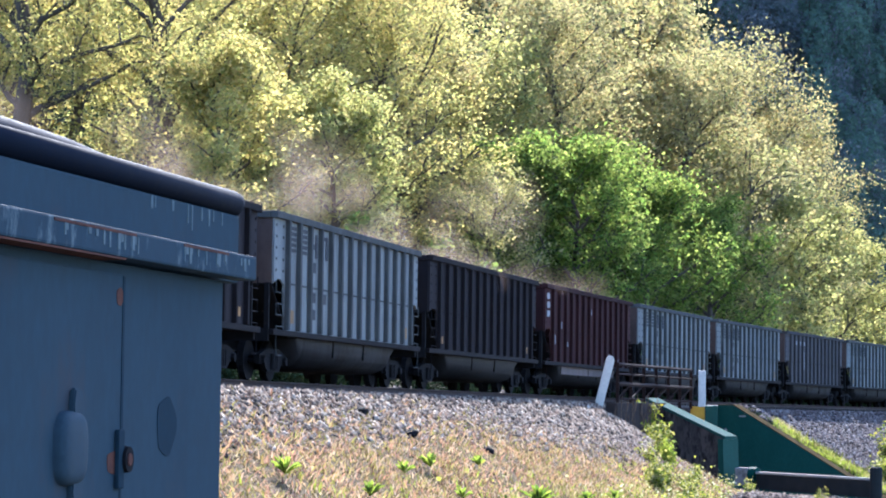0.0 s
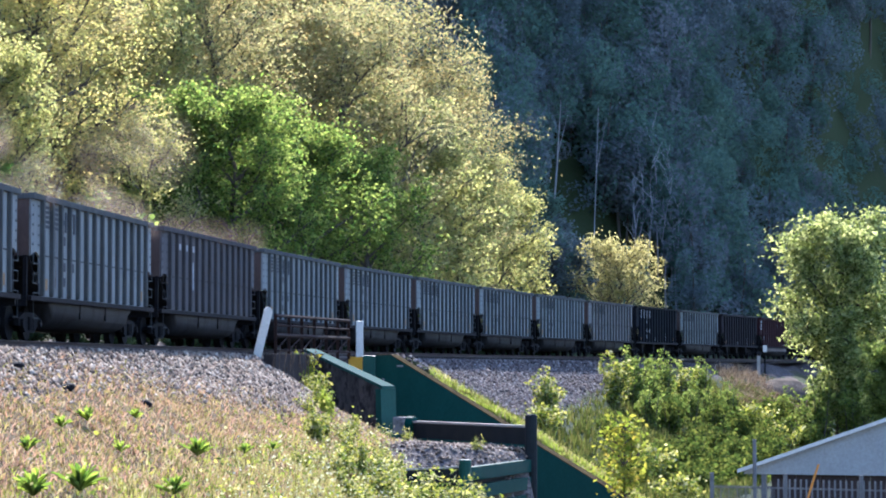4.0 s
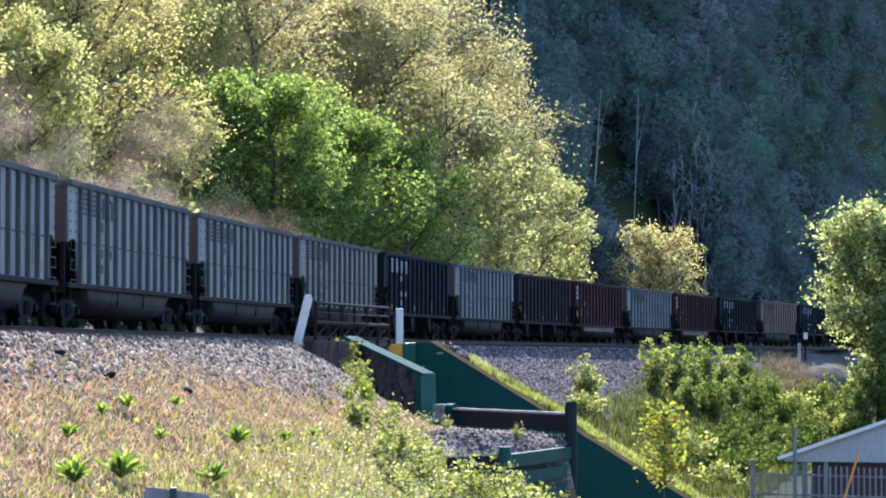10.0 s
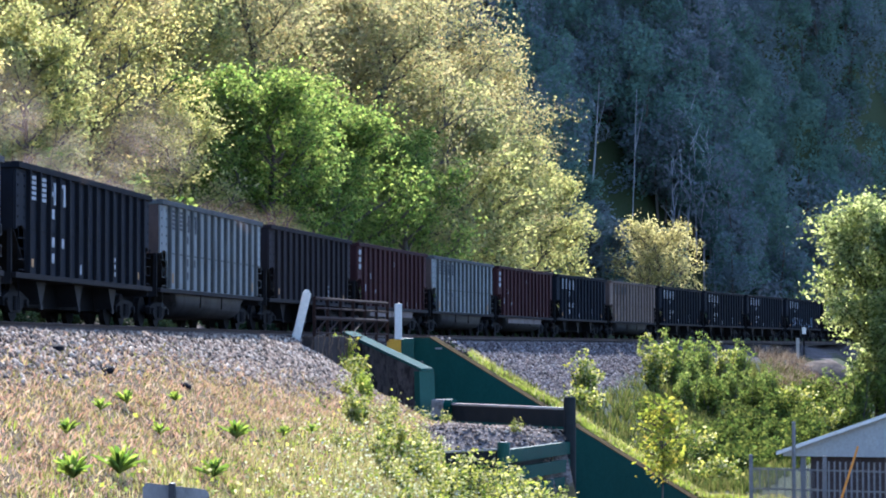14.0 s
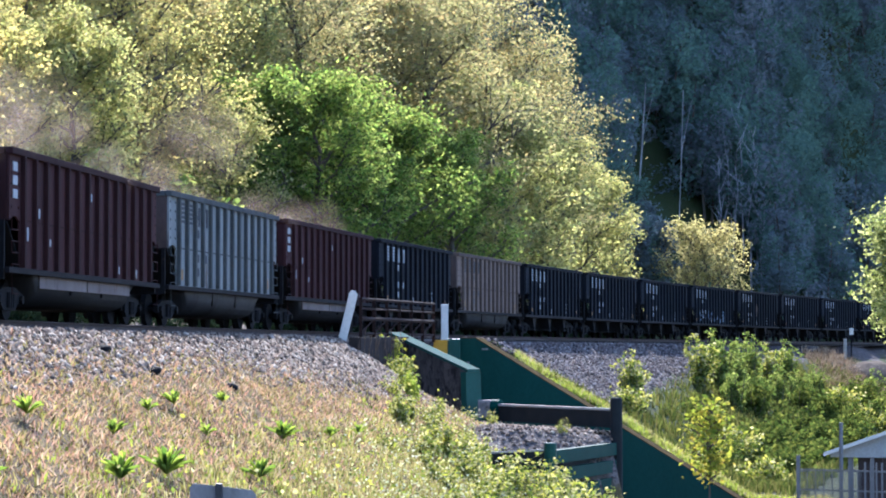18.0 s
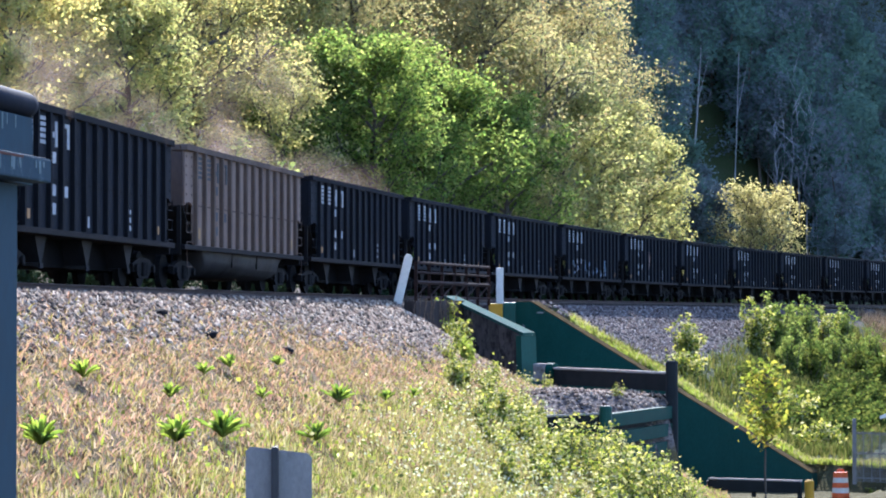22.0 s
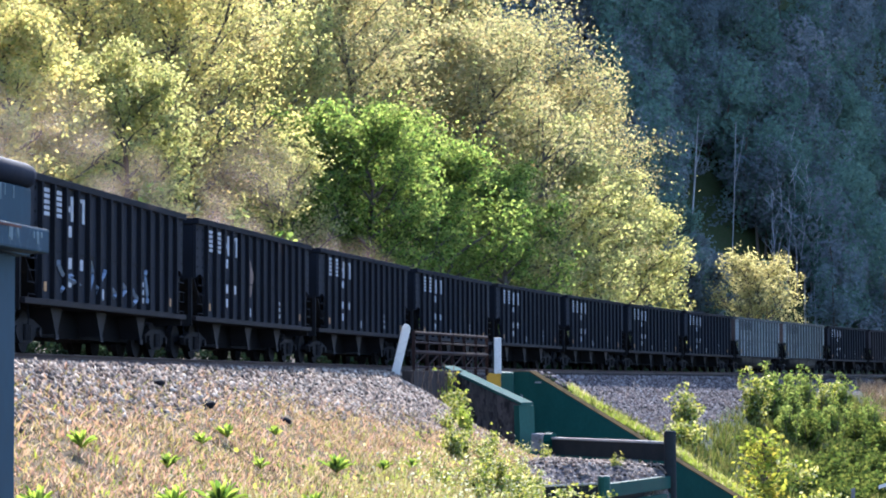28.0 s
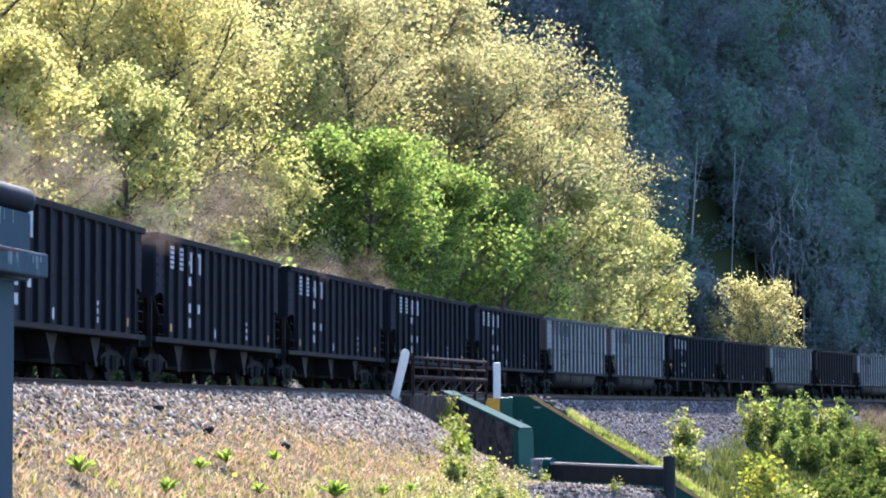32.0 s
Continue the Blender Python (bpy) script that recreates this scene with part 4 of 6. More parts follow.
def marker_boards():
    ob = thing("marker_board", pose(-5.24, 95, 6.12) @ pose(0, 0, 0, 3, 13.5, 8), "leaning white painted board with a chamfered top at the bridge end", "marker post", "white markers at the bridge")
    bm = bmesh.new()
    prism(bm, [(-0.15, 0.0), (0.15, 0.0), (0.15, 1.92), (0.04, 2.03), (-0.08, 2.03), (-0.15, 1.9)], 0.14, Matrix.Translation((0, -0.07, 0)))
    bmesh.ops.bevel(bm, geom=list(bm.edges), offset=0.012, segments=1, affect="EDGES")
    part("board", bm, MAT["white"], ob)
    part("stake", boxes((-0.05, 0.03, 0.08, 0.14, -0.9, 0.9)), MAT["rusty"], ob, "rusty steel stake")
    ob = thing("marker_board", pose(-1.79, 110, 6.38), "upright white painted post at the far bridge end", "marker post", "white markers at the bridge")
    part("board", boxes((-0.15, 0.15, -0.08, 0.08, 0, 1.48), edge=0.03), MAT["white"], ob)
    ob = thing("marker_post", pose(30.2, 227.0, 5.5), "small white painted post standing in gravel", "marker post")
    part("board", boxes((-0.13, 0.13, -0.1, 0.1, -0.6, 1.4), edge=0.02), MAT["cap_stone"], ob)
    ob = thing("track_sign", pose(31.0, 229.0, 5.5), "thin dark pole with a small white plate", "sign")
    bm = bmesh.new()
    rod(bm, (0, 0, -0.6), (0, 0, 1.8), 0.07, None, 6)
    part("pole", bm, MAT["steel_dark"], ob)
    part("plate", boxes((-0.17, 0.17, -0.1, -0.072, 1.75, 2.3), edge=0.008), MAT["white"], ob)


marker_boards()


def pile_wall():
    ob = thing("pile_wall", pose(0, 0, 0), "green painted timber piles and planks holding back gravel", "retaining wall")
    for p, z, r in ((PILE_A, 4.42, 0.2), (PILE_B, 3.22, 0.19)):
        bm = bmesh.new()
        rod(bm, (p.x, p.y, -1.2), (p.x, p.y, z - 0.04), r, r, 12)
        rod(bm, (p.x, p.y, z - 0.04), (p.x, p.y, z), r, r * 0.85, 12)
        part("pile", bm, MAT["timber"] if p is PILE_A else MAT["green"], ob, "dark round pile" if p is PILE_A else "", None, False)
    for zt in (2.98, 2.42, 1.86, 1.3, 0.74):
        bm = wall_between(bmesh.new(), PILE_B + Vector((0.12, 0)), PILE_A + Vector((0.0, -0.2)), 0.22, zt - 0.40, zt - 0.40 - 0.03, zt, zt - 0.03)
        part("plank", bm, MAT["green_dark"], ob)
    part("backing", wall_between(bmesh.new(), PILE_B + Vector((-0.12, 0.1)), PILE_A + Vector((-0.3, 0)), 0.1, -1.2, -1.2, 2.9, 2.9), MAT["timber"], ob)
    w = PILE_B + Vector((-1.75, 0.7))
    part("beam", wall_between(bmesh.new(), w, PILE_B + Vector((-0.2, 0.08)), 0.18, 2.3, 2.4, 2.86, 2.96), MAT["timber"], ob, "short dark beam")
    # pale strip painting the sun's glare on the short beam
    part("beam_top", wall_between(bmesh.new(), w + Vector((-0.02, -0.02)), PILE_B + Vector((-0.2, 0.06)), 0.22, 2.864, 2.964, 2.92, 3.02), MAT["cap_stone"], ob, "pale top edge with the sun's glare in its colour")
    e = WB + Vector((0.55, -0.75))
    part("beam", wall_between(bmesh.new(), e, PILE_A + Vector((-0.1, 0.05)), 0.2, 3.45, 3.42, 3.98, 3.98), MAT["timber"], ob, "long dark beam")
    # the long beam's glare, likewise a pale strip
    part("beam_top", wall_between(bmesh.new(), e + Vector((-0.03, -0.03)), PILE_A + Vector((-0.12, 0.02)), 0.26, 3.984, 3.984, 4.06, 4.06), MAT["cap_stone"], ob, "pale top edge with the sun's glare in its colour")
    part("backing", wall_between(bmesh.new(), WB + Vector((0.6, -0.2)), PILE_A + Vector((0.1, 0.3)), 0.1, -1.2, -1.2, 3.3, 3.3), MAT["timber"], ob)
    return ob


pile_wall()
ob = thing("concrete_block", pose(0.0, 96.1, 3.55, 0, 0, -30), "weathered concrete block at the wall's end", "block")
part("block", boxes((-0.3, 0.2, -0.25, 0.25, 0, 0.64), edge=0.05), MAT["block"], ob)
bm = bmesh.new()
rod(bm, (0.21, 0, 0.4), (0.5, 0, 0.4), 0.27, 0.27, 14)
part("pipe_end", bm, MAT["green_dark"], ob, "dark green round pipe end")


def guard_rail():
    ob = thing("guard_rail", pose(0, 0, 0), "dark roadside guard rail with a pale top edge", "guard rail")
    a, b = Vector((5.9, 96)), Vector((9.0, 94.5))
    part("beam", wall_between(bmesh.new(), a, b, 0.12, -0.35, -0.35, 0.05, 0.05), MAT["timber"], ob)
    # pale strip for the light along the guard rail's top
    part("beam_top", wall_between(bmesh.new(), a - Vector((0.02, 0.02)), b - Vector((-0.02, 0.02)), 0.16, 0.054, 0.054, 0.11, 0.11), MAT["cap_stone"], ob)
    for i in range(3):
        c = a.lerp(b, i / 2)
        part("post", boxes((c.x - 0.08, c.x + 0.08, c.y + 0.13, c.y + 0.28, -1.1, 0.0), edge=0.01), MAT["timber"], ob)
    ob = thing("bollard", pose(9.35, 94.8, -1.05), "yellow painted steel bollard beside the road", "bollard")
    bm = bmesh.new()
    rod(bm, (0, 0, 0), (0, 0, 1.1), 0.17, 0.17, 14)
    rod(bm, (0, 0, 1.1), (0, 0, 1.16), 0.17, 0.1, 14)
    part("post", bm, MAT["yellow"], ob)
    ob = thing("traffic_drum", pose(11.05, 100.3, -0.98), "orange traffic drum with white bands on the road edge", "traffic drum")
    bm = bmesh.new()
    rod(bm, (0, 0, 0), (0, 0, 0.08), 0.42, 0.42, 18)
    part("base", bm, MAT["steel_dark"], ob, "black rubber base")
    for i, c in enumerate(("drum", "white", "drum", "white", "drum")):
        bm = bmesh.new()
        z = 0.08 + i * 0.19
        rod(bm, (0, 0, z), (0, 0, z + 0.19), 0.33 - 0.014 * i, 0.33 - 0.014 * (i + 1) + 0.004, 18)
        part("band", bm, MAT[c], ob)
    bm = bmesh.new()
    rod(bm, (-0.1, 0, 1.03), (-0.1, 0, 1.12), 0.025), rod(bm, (0.1, 0, 1.03), (0.1, 0, 1.12), 0.025), rod(bm, (-0.1, 0, 1.12), (0.1, 0, 1.12), 0.025)
    part("handle", bm, MAT["drum"], ob)


guard_rail()


def road():
    bm = wall_between(bmesh.new(), (6.0, 60.0), (-12.0, 112.5), -7.0, -1.2, -1.2, -0.985, -0.985)
    tagged(part("road", bm, MAT["asphalt"]), "grey asphalt road passing under the railway", "road", "", "structure")


road()


# unseen slab, added dark to keep bounced light off the container
tagged(part("pavement", boxes((-8.0, 14, -20, 11.0, 4.0, 4.405)), MAT["asphalt"]), "unseen dark slab added round the container to cut bounced light", "pavement", "", "structure")


# ---- pavilion, fence, poles ----
def pavilion():
    ob = thing("pavilion", pose(0, 0, 0), "open shelter with a pale blue-grey gable and dark boarded walls", "shelter")
    ob.matrix_basis = pose(12.35, 97.0, 0, 0, 0, -19)
    wide, deep, eave_z, top, ground = 14.0, 12.0, 2.24, 4.70, 0.38
    xm = wide / 2
    bm = bmesh.new()
    prism(bm, [(0, eave_z - 0.13), (wide, eave_z - 0.13), (wide, eave_z), (xm, top), (0, eave_z)], 0.12)
    part("gable", bm, MAT["roof"], ob, "pale blue-grey gable boarding")
    for s in (-1, 1):
        a = -0.2 if s < 0 else wide + 0.2
        z = eave_z - 0.07
        bm = bmesh.new()
        prism(bm, [(a, z), (xm, top), (xm, top + 0.1), (a, z + 0.1)], deep, Matrix.Translation((0, -0.2, 0)))
        part("roof_slope", bm, MAT["roof"], ob, "pale grey metal roof slope")
        bm = bmesh.new()
        prism(bm, [(a, z - 0.02), (xm, top - 0.02), (xm, top + 0.115), (a, z + 0.115)], 0.04, Matrix.Translation((0, -0.245, 0)))
        part("fascia", bm, MAT["white"], ob, "white rake board")
    for i in range(14):
        xa = 0.95 + i * 0.9
        part("board", boxes((xa, xa + 0.88, 0.3, 0.4, ground, eave_z - 0.14)), MAT["brick_dark"], ob)
    for x in (0.7, xm, wide - 0.7):
        for y in (0.2, deep - 0.5):
            part("post", boxes((x - 0.09, x + 0.09, y - 0.09, y + 0.09, ground - 0.3, eave_z - 0.1), edge=0.01), MAT["grey_metal"], ob)
    return ob


pavilion()


def fence():
    ob = thing("fence", pose(0, 0, 0), "grey steel picket fence with two rails", "fence")
    a, b = Vector((10.38, 90.0)), Vector((19.5, 84.5))
    n = (b - a).normalized()
    total = (b - a).length
    zb, zt = 0.36, 2.03

    def upright(d, half, z0, z1, name, off=0.0):
        c = a + n * d
        part(name, boxes((c.x - half, c.x + half, c.y - half - off, c.y + half - off, z0, z1)), MAT["grey_metal"], ob)
    for k in range(5):
        upright(0.0 + k * total / 4, 0.06, zb - 0.1, zt + 0.42, "post")
    for z in (zt - 0.06, zt - 0.72, zb + 0.12):
        part("fence_rail", wall_between(bmesh.new(), a, b, 0.04, z - 0.03, z - 0.03, z + 0.03, z + 0.03), MAT["grey_metal"], ob)
    for i in range(int((total - 2.5) / 0.2)):
        upright(2.4 + 0.2 * i, 0.028, zb, zt + 0.24, "picket", 0.05)
    for i in range(7):
        upright(0.32 + i * 0.3, 0.014, zb, zt, "picket", 0.03)
    # fine wire mesh on the first bay
    bm = bmesh.new()
    for i in range(44):
        c = a + n * (0.06 + i * 0.05)
        rod(bm, (c.x, c.y, zb), (c.x, c.y, zt), 0.007, None, 3)
    for i in range(32):
        z = zb + 0.05 * i
        rod(bm, (a.x, a.y, z), (*(a + n * 2.3), z), 0.007, None, 3)
    tagged(part("wire_mesh", bm, MAT["grey_metal"], ob, "fine wire mesh"), kind="stuff")
    ob = thing("steel_pole", pose(11.95, 91.0, 0.3), "plain grey steel pole behind the fence", "pole")
    bm = bmesh.new()
    rod(bm, (0, 0, 0), (0, 0, 3.22), 0.07, 0.065, 10)
    part("pole", bm, MAT["grey_metal"], ob)
    ob = thing("marker_stick", pose(12.35, 85.0, 0.3), "leaning orange marker stick", "marker")
    bm = bmesh.new()
    rod(bm, (0, 0, 0), (0.85, 0, 2.6), 0.04, 0.035, 8)
    part("stick", bm, MAT["flag_orange"], ob)


fence()


# ---- roadside sign, seen from behind ----
def sign_back():
    d = 24.0
    ob = thing("road_sign", pose(-2.375, d, 0), "grey metal road sign seen from behind on a post", "sign")
    z0, z1 = 4.25, 4.80
    bm = bmesh.new()
    prism(bm, [(-0.31, z0), (0.29, z0), (0.29, z1 - 0.1), (0.25, z1 - 0.06), (-0.27, z1), (-0.31, z1 - 0.04)], 0.006, Matrix.Translation((0, 0.06, 0)))
    part("plate", bm, MAT["sign_back"], ob)
    part("post", boxes((-0.07, -0.01, -0.02, 0.056, 0.3, z1 - 0.0), edge=0.006), MAT["sign_post"], ob)


sign_back()


# ---- steel container beside the camera ----
def container():
    ang = math.atan2(0.435, 1.95)
    n = Vector((math.sin(ang), math.cos(ang), 0))         # along the face, away from the eye
    right = Vector((math.cos(ang), -math.sin(ang), 0))    # out of the face
    far = Vector((-0.655, 8.0, 0))                         # far corner of the face
    m = Matrix(((n.x, right.x, 0, far.x), (n.y, right.y, 0, far.y), (0, 0, 1, 4.4), (0, 0, 0, 1)))
    m = pose(0, 0, 0, 0, 0, 6.494) @ m
    right = pose(0, 0, 0, 0, 0, 6.494).to_3x3() @ right
    # local: x along the face towards the far end, y out of the face, z up from the ground
    m = m @ Matrix.Diagonal((1, -1, 1, 1)) if m.to_3x3().determinant() < 0 else m
    o = -1 if (m.to_3x3() @ Vector((0, 1, 0))).dot(right) < 0 else 1
    ob = thing("steel_container", m, "blue-grey painted steel container with a rolled tarpaulin bar and rusty ledge", "container")

    def bx(name, x0, x1, y0, y1, z0, z1, mat, edge=0.0, label="", under=None):
        ya, yb = sorted((o * y0, o * y1))
        return part(name, boxes((x0, x1, ya, yb, z0, z1), edge=edge), MAT[mat], under or ob, label)
    bx("body", -4.2, 0.0, -2.2, 0.0, 0.1, 1.985, "bin", 0.012)
    bx("upper_rim", -4.2, 0.25, -2.2, -0.03, 1.99, 2.2, "bin", 0.01, "plain upper rim")
    bx("ledge", -4.25, 0.09, 0.002, 0.075, 1.99, 2.063, "bin_worn", 0.008, "scuffed ledge with pale scratches")
    bx("ledge_rust", -4.2, -1.1, 0.004, 0.077, 1.984, 1.989, "bin_rust")
    for x0, x1 in ((-1.62, -1.02), (-0.62, -0.2)):
        bx("rust_scrape", x0, x1, 0.072, 0.0775, 2.05, 2.057, "bin_rust", 0.0, "rusty scrape on the ledge")
    rnd = random.Random(77)
    for k in range(30):
        x = rnd.uniform(-1.62, -1.0) if k % 2 else rnd.uniform(-0.62, 0.06)
        w, h = rnd.uniform(0.006, 0.022), rnd.uniform(0.015, 0.045)
        bx("scratch", x, x + w, 0.074, 0.0768, 2.05 - h, 2.05, "bin_scratch")
    for k in range(9):
        x = rnd.uniform(-0.62, 0.15)
        bx("drip", x, x + rnd.uniform(0.008, 0.02), -0.0305, -0.0285, 2.19 - rnd.uniform(0.02, 0.07), 2.195, "bin_scratch")
    for path, yy, rr in ((((-4.2, 2.238), (0.22, 2.238), (0.245, 2.236)), -0.05, 0.038), (((-4.2, 2.3), (-1.3, 2.298), (-0.85, 2.29), (-0.45, 2.27), (-0.1, 2.242), (0.12, 2.215)), -0.2, 0.042)):
        bm = wire([(x, o * yy, z) for x, z in path], rr, 20)
        part("tarpaulin_roll", bm, MAT["bin_roll"], ob, "dark rolled tarpaulin", None, True)
    # door leaf, seam, handle, lock and patch on the face
    seam = -0.93
    bx("door_leaf", -4.1, seam, 0.001, 0.012, 0.2, 1.955, "bin", 0.004)
    bx("seam", seam - 0.008, seam + 0.008, 0.0125, 0.014, 0.2, 1.95, "bin_patch")

    def plate(name, pts, y0, y1, mat, label="", edge=0.0):
        bm = bmesh.new()
        prism(bm, pts, y1 - y0, Matrix.Translation((0, y0 if o > 0 else -y1, 0)))
        if edge:
            bmesh.ops.bevel(bm, geom=list(bm.edges), offset=edge, segments=2, affect="EDGES")
        return part(name, bm, MAT[mat], ob, label)
    hx, hz = -1.33, 1.50
    # a bulging handle box: rounded rectangles that shrink as they stand out
    bm, loops = bmesh.new(), []
    for y, k in ((0.012, 1.0), (0.026, 0.98), (0.036, 0.9), (0.041, 0.72), (0.043, 0.4)):
        ring = []
        for a in np.arange(0, 6.28, math.pi / 14):
            c, d = math.cos(a), math.sin(a)
            ring.append(bm.verts.new((hx + 0.098 * k * math.copysign(abs(c) ** 0.55, c), o * y, hz + 0.094 * k * math.copysign(abs(d) ** 0.7, d))))
        loops.append(ring)
    for p, q in zip(loops, loops[1:]):
        for i in range(len(p)):
            bm.faces.new((p[i], p[(i + 1) % len(p)], q[(i + 1) % len(p)], q[i]))
    bm.faces.new(loops[-1])
    part("handle", bm, MAT["bin_handle"], ob, "welded bulging handle box", None, True)
    for sgn in (-1, 1):
        tab = [(-0.03, 0.07), (0.06, 0.07), (0.035, 0.11), (0.024, 0.15), (-0.022, 0.15), (-0.026, 0.11)]
        plate("handle_tab", [(hx + 0.03 + x, hz + sgn * z) for x, z in tab], 0.0125, 0.03, "bin_handle", "", 0.005)
    bx("lock_bar", seam - 0.05, seam - 0.005, 0.013, 0.026, 1.39, 1.545, "bin_patch", 0.004)
    bm = bmesh.new()
    rod(bm, (seam + 0.01, o * 0.013, 1.466), (seam + 0.01, o * 0.035, 1.466), 0.037, 0.034, 18)
    part("lock", bm, MAT["steel_dark"], ob, "round rusty lock")
    bm = bmesh.new()
    rod(bm, (seam + 0.01, o * 0.0355, 1.466), (seam + 0.01, o * 0.038, 1.466), 0.018, 0.016, 12)
    part("lock_core", bm, MAT["bin_rust"], ob)

    def blot(name, x, z, rx, rz, y, mat, label):
        plate(name, [(x + rx * math.cos(a) * (1 + 0.1 * math.sin(3 * a + 1)), z + rz * math.sin(a) * (1 + 0.06 * math.cos(5 * a))) for a in np.arange(0, 6.28, 0.3)], y, y + 0.001, mat, label)
    blot("rust_stain", seam - 0.06, 1.458, 0.05, 0.03, 0.0125, "bin_rust", "rust stain beside the lock")
    blot("rust_stain", seam - 0.03, 1.895, 0.028, 0.024, 0.0125, "bin_rust", "small rust stain on the seam")
    blot("paint_patch", -0.52, 1.552, 0.085, 0.082, 0.001, "bin_patch", "dark oval patch of paint")
    for x in (-4.0, -0.1):
        for y in (-2.05, -0.15):
            bx("foot", x - 0.1, x + 0.1, y - 0.1, y + 0.1, -0.02, 0.1, "steel_dark")
    return ob


container()


# ---- vegetation ----
def tubes(lines, sides=5):
    """Tapered tubes along lines of (place, radius)."""
    V, F, base = [], [], 0
    for pts in lines:
        for i, (p, r) in enumerate(pts):
            q = pts[min(i + 1, len(pts) - 1)][0] - pts[max(i - 1, 0)][0]
            t = q.to_track_quat("Z", "Y").to_matrix()
            for k in range(sides):
                a = 2 * math.pi * k / sides
                V.append(p + t @ Vector((r * math.cos(a), r * math.sin(a), 0)))
        for i in range(len(pts) - 1):
            for k in range(sides):
                j = (k + 1) % sides
                F.append((base + i * sides + k, base + i * sides + j, base + (i + 1) * sides + j, base + (i + 1) * sides + k))
        base += len(pts) * sides
    return fastmesh("trunk", np.array([tuple(v) for v in V]), F)


def leaves(centres, rng, size, shape=0.55, face=None):
    """One small diamond leaf for each place, facing any way or roughly outwards."""
    n = len(centres)
    a = rng.normal(size=(n, 3))
    a[:, 2] *= 0.7
    if face is not None:
        f = face / np.linalg.norm(face, axis=1)[:, None] + 0.7 * rng.normal(size=(n, 3))
        f /= np.linalg.norm(f, axis=1)[:, None]
        a -= (a * f).sum(1)[:, None] * f
    a /= np.linalg.norm(a, axis=1)[:, None]
    b = rng.normal(size=(n, 3)) if face is None else np.cross(a, f)
    b -= (b * a).sum(1)[:, None] * a
    b /= np.linalg.norm(b, axis=1)[:, None]
    c = np.cross(a, b)
    sz = size * rng.uniform(0.6, 1.35, n)[:, None]
    bend = c * sz * rng.uniform(-0.2, 0.2, n)[:, None]
    V = np.stack([centres - a * sz * 0.5, centres + b * sz * shape * 0.5 + bend, centres + a * sz * 0.5, centres - b * sz * shape * 0.5 + bend], 1).reshape(-1, 3)
    return V, np.arange(4 * n).reshape(n, 4)


def tree_meshes(seed, tall, wide, n_leaf, size, bottom=0.25, spread=0.75, limbs=16, lean=0.0, thin=1.0, flare=0.0):
    """Trunk and crown of one broad-leaved tree: forked limbs with twigs, clumps of leaves round the twigs; flare widens it upwards."""
    rnd, rng = random.Random(seed), np.random.default_rng(seed)
    lines, tips = [], []
    trunk = []
    for i in range(9):
        f = i / 8
        trunk.append((Vector((lean * f * tall + rnd.uniform(-0.12, 0.12) * f * wide, rnd.uniform(-0.12, 0.12) * f * wide, f * tall * 0.86 - 0.4 * (i == 0))), (0.021 * tall * (1 - f) ** 0.8 + 0.025) * thin))
    lines.append(trunk)
    for k in range(limbs):
        f = bottom + (0.95 - bottom) * (k + rnd.random()) / limbs
        j = f * 8
        p = trunk[int(j)][0].lerp(trunk[min(8, int(j) + 1)][0], j - int(j))
        az = k * 2.4 + rnd.uniform(-0.5, 0.5)
        g = (f - bottom) / (1 - bottom)
        reach = wide * (0.45 + 0.65 * math.sin(math.pi * min(1, g * 0.85 + 0.18))) * rnd.uniform(0.75, 1.1)
        reach *= 1 - flare * (1 - min(1, 1.5 * g))
        rise = rnd.uniform(0.25, 0.75) + 0.6 * g
        d = Vector((math.cos(az), math.sin(az), rise)).normalized()
        pts, r = [], 0.0085 * tall * (1.1 - f) * thin + 0.03
        for i in range(5):
            q = p + d * reach * i / 4 + Vector((rnd.uniform(-1, 1), rnd.uniform(-1, 1), rnd.uniform(-0.5, 0.8))) * 0.08 * reach * (i > 0)
            pts.append((q, r * (1 - i / 5.2)))
        lines.append(pts)
        for t in range(6):
            f2 = 0.3 + 0.7 * (t + rnd.random()) / 6
            s = pts[min(4, int(f2 * 4))][0]
            dd = (d + Vector((rnd.uniform(-1, 1), rnd.uniform(-1, 1), rnd.uniform(-0.35, 0.7))) * 1.0).normalized()
            e = s + dd * reach * rnd.uniform(0.22, 0.42)
            lines.append([(s, r * 0.4), (s.lerp(e, 0.5) + Vector((0, 0, 0.05 * reach)), r * 0.28), (e, 0.012)])
            for w in (0.35, 0.7, 1.0):
                tips.append((s.lerp(e, w), 0.30 + 0.25 * w))
    C = np.array([tuple(p) for p, _ in tips])
    R = np.array([w for _, w in tips]) * spread * wide / 4.0
    pick = rng.integers(0, len(C), n_leaf)
    clump = rng.lognormal(0, 0.3, len(C))
    off = rng.normal(size=(n_leaf, 3))
    off /= np.linalg.norm(off, axis=1)[:, None] ** 0.6
    cen = C[pick] + off * (R * clump)[pick][:, None] * np.array([1.1, 1.1, 0.8])
    V, F = leaves(cen, rng, size)
    return tubes(lines), fastmesh("crown", V, F)


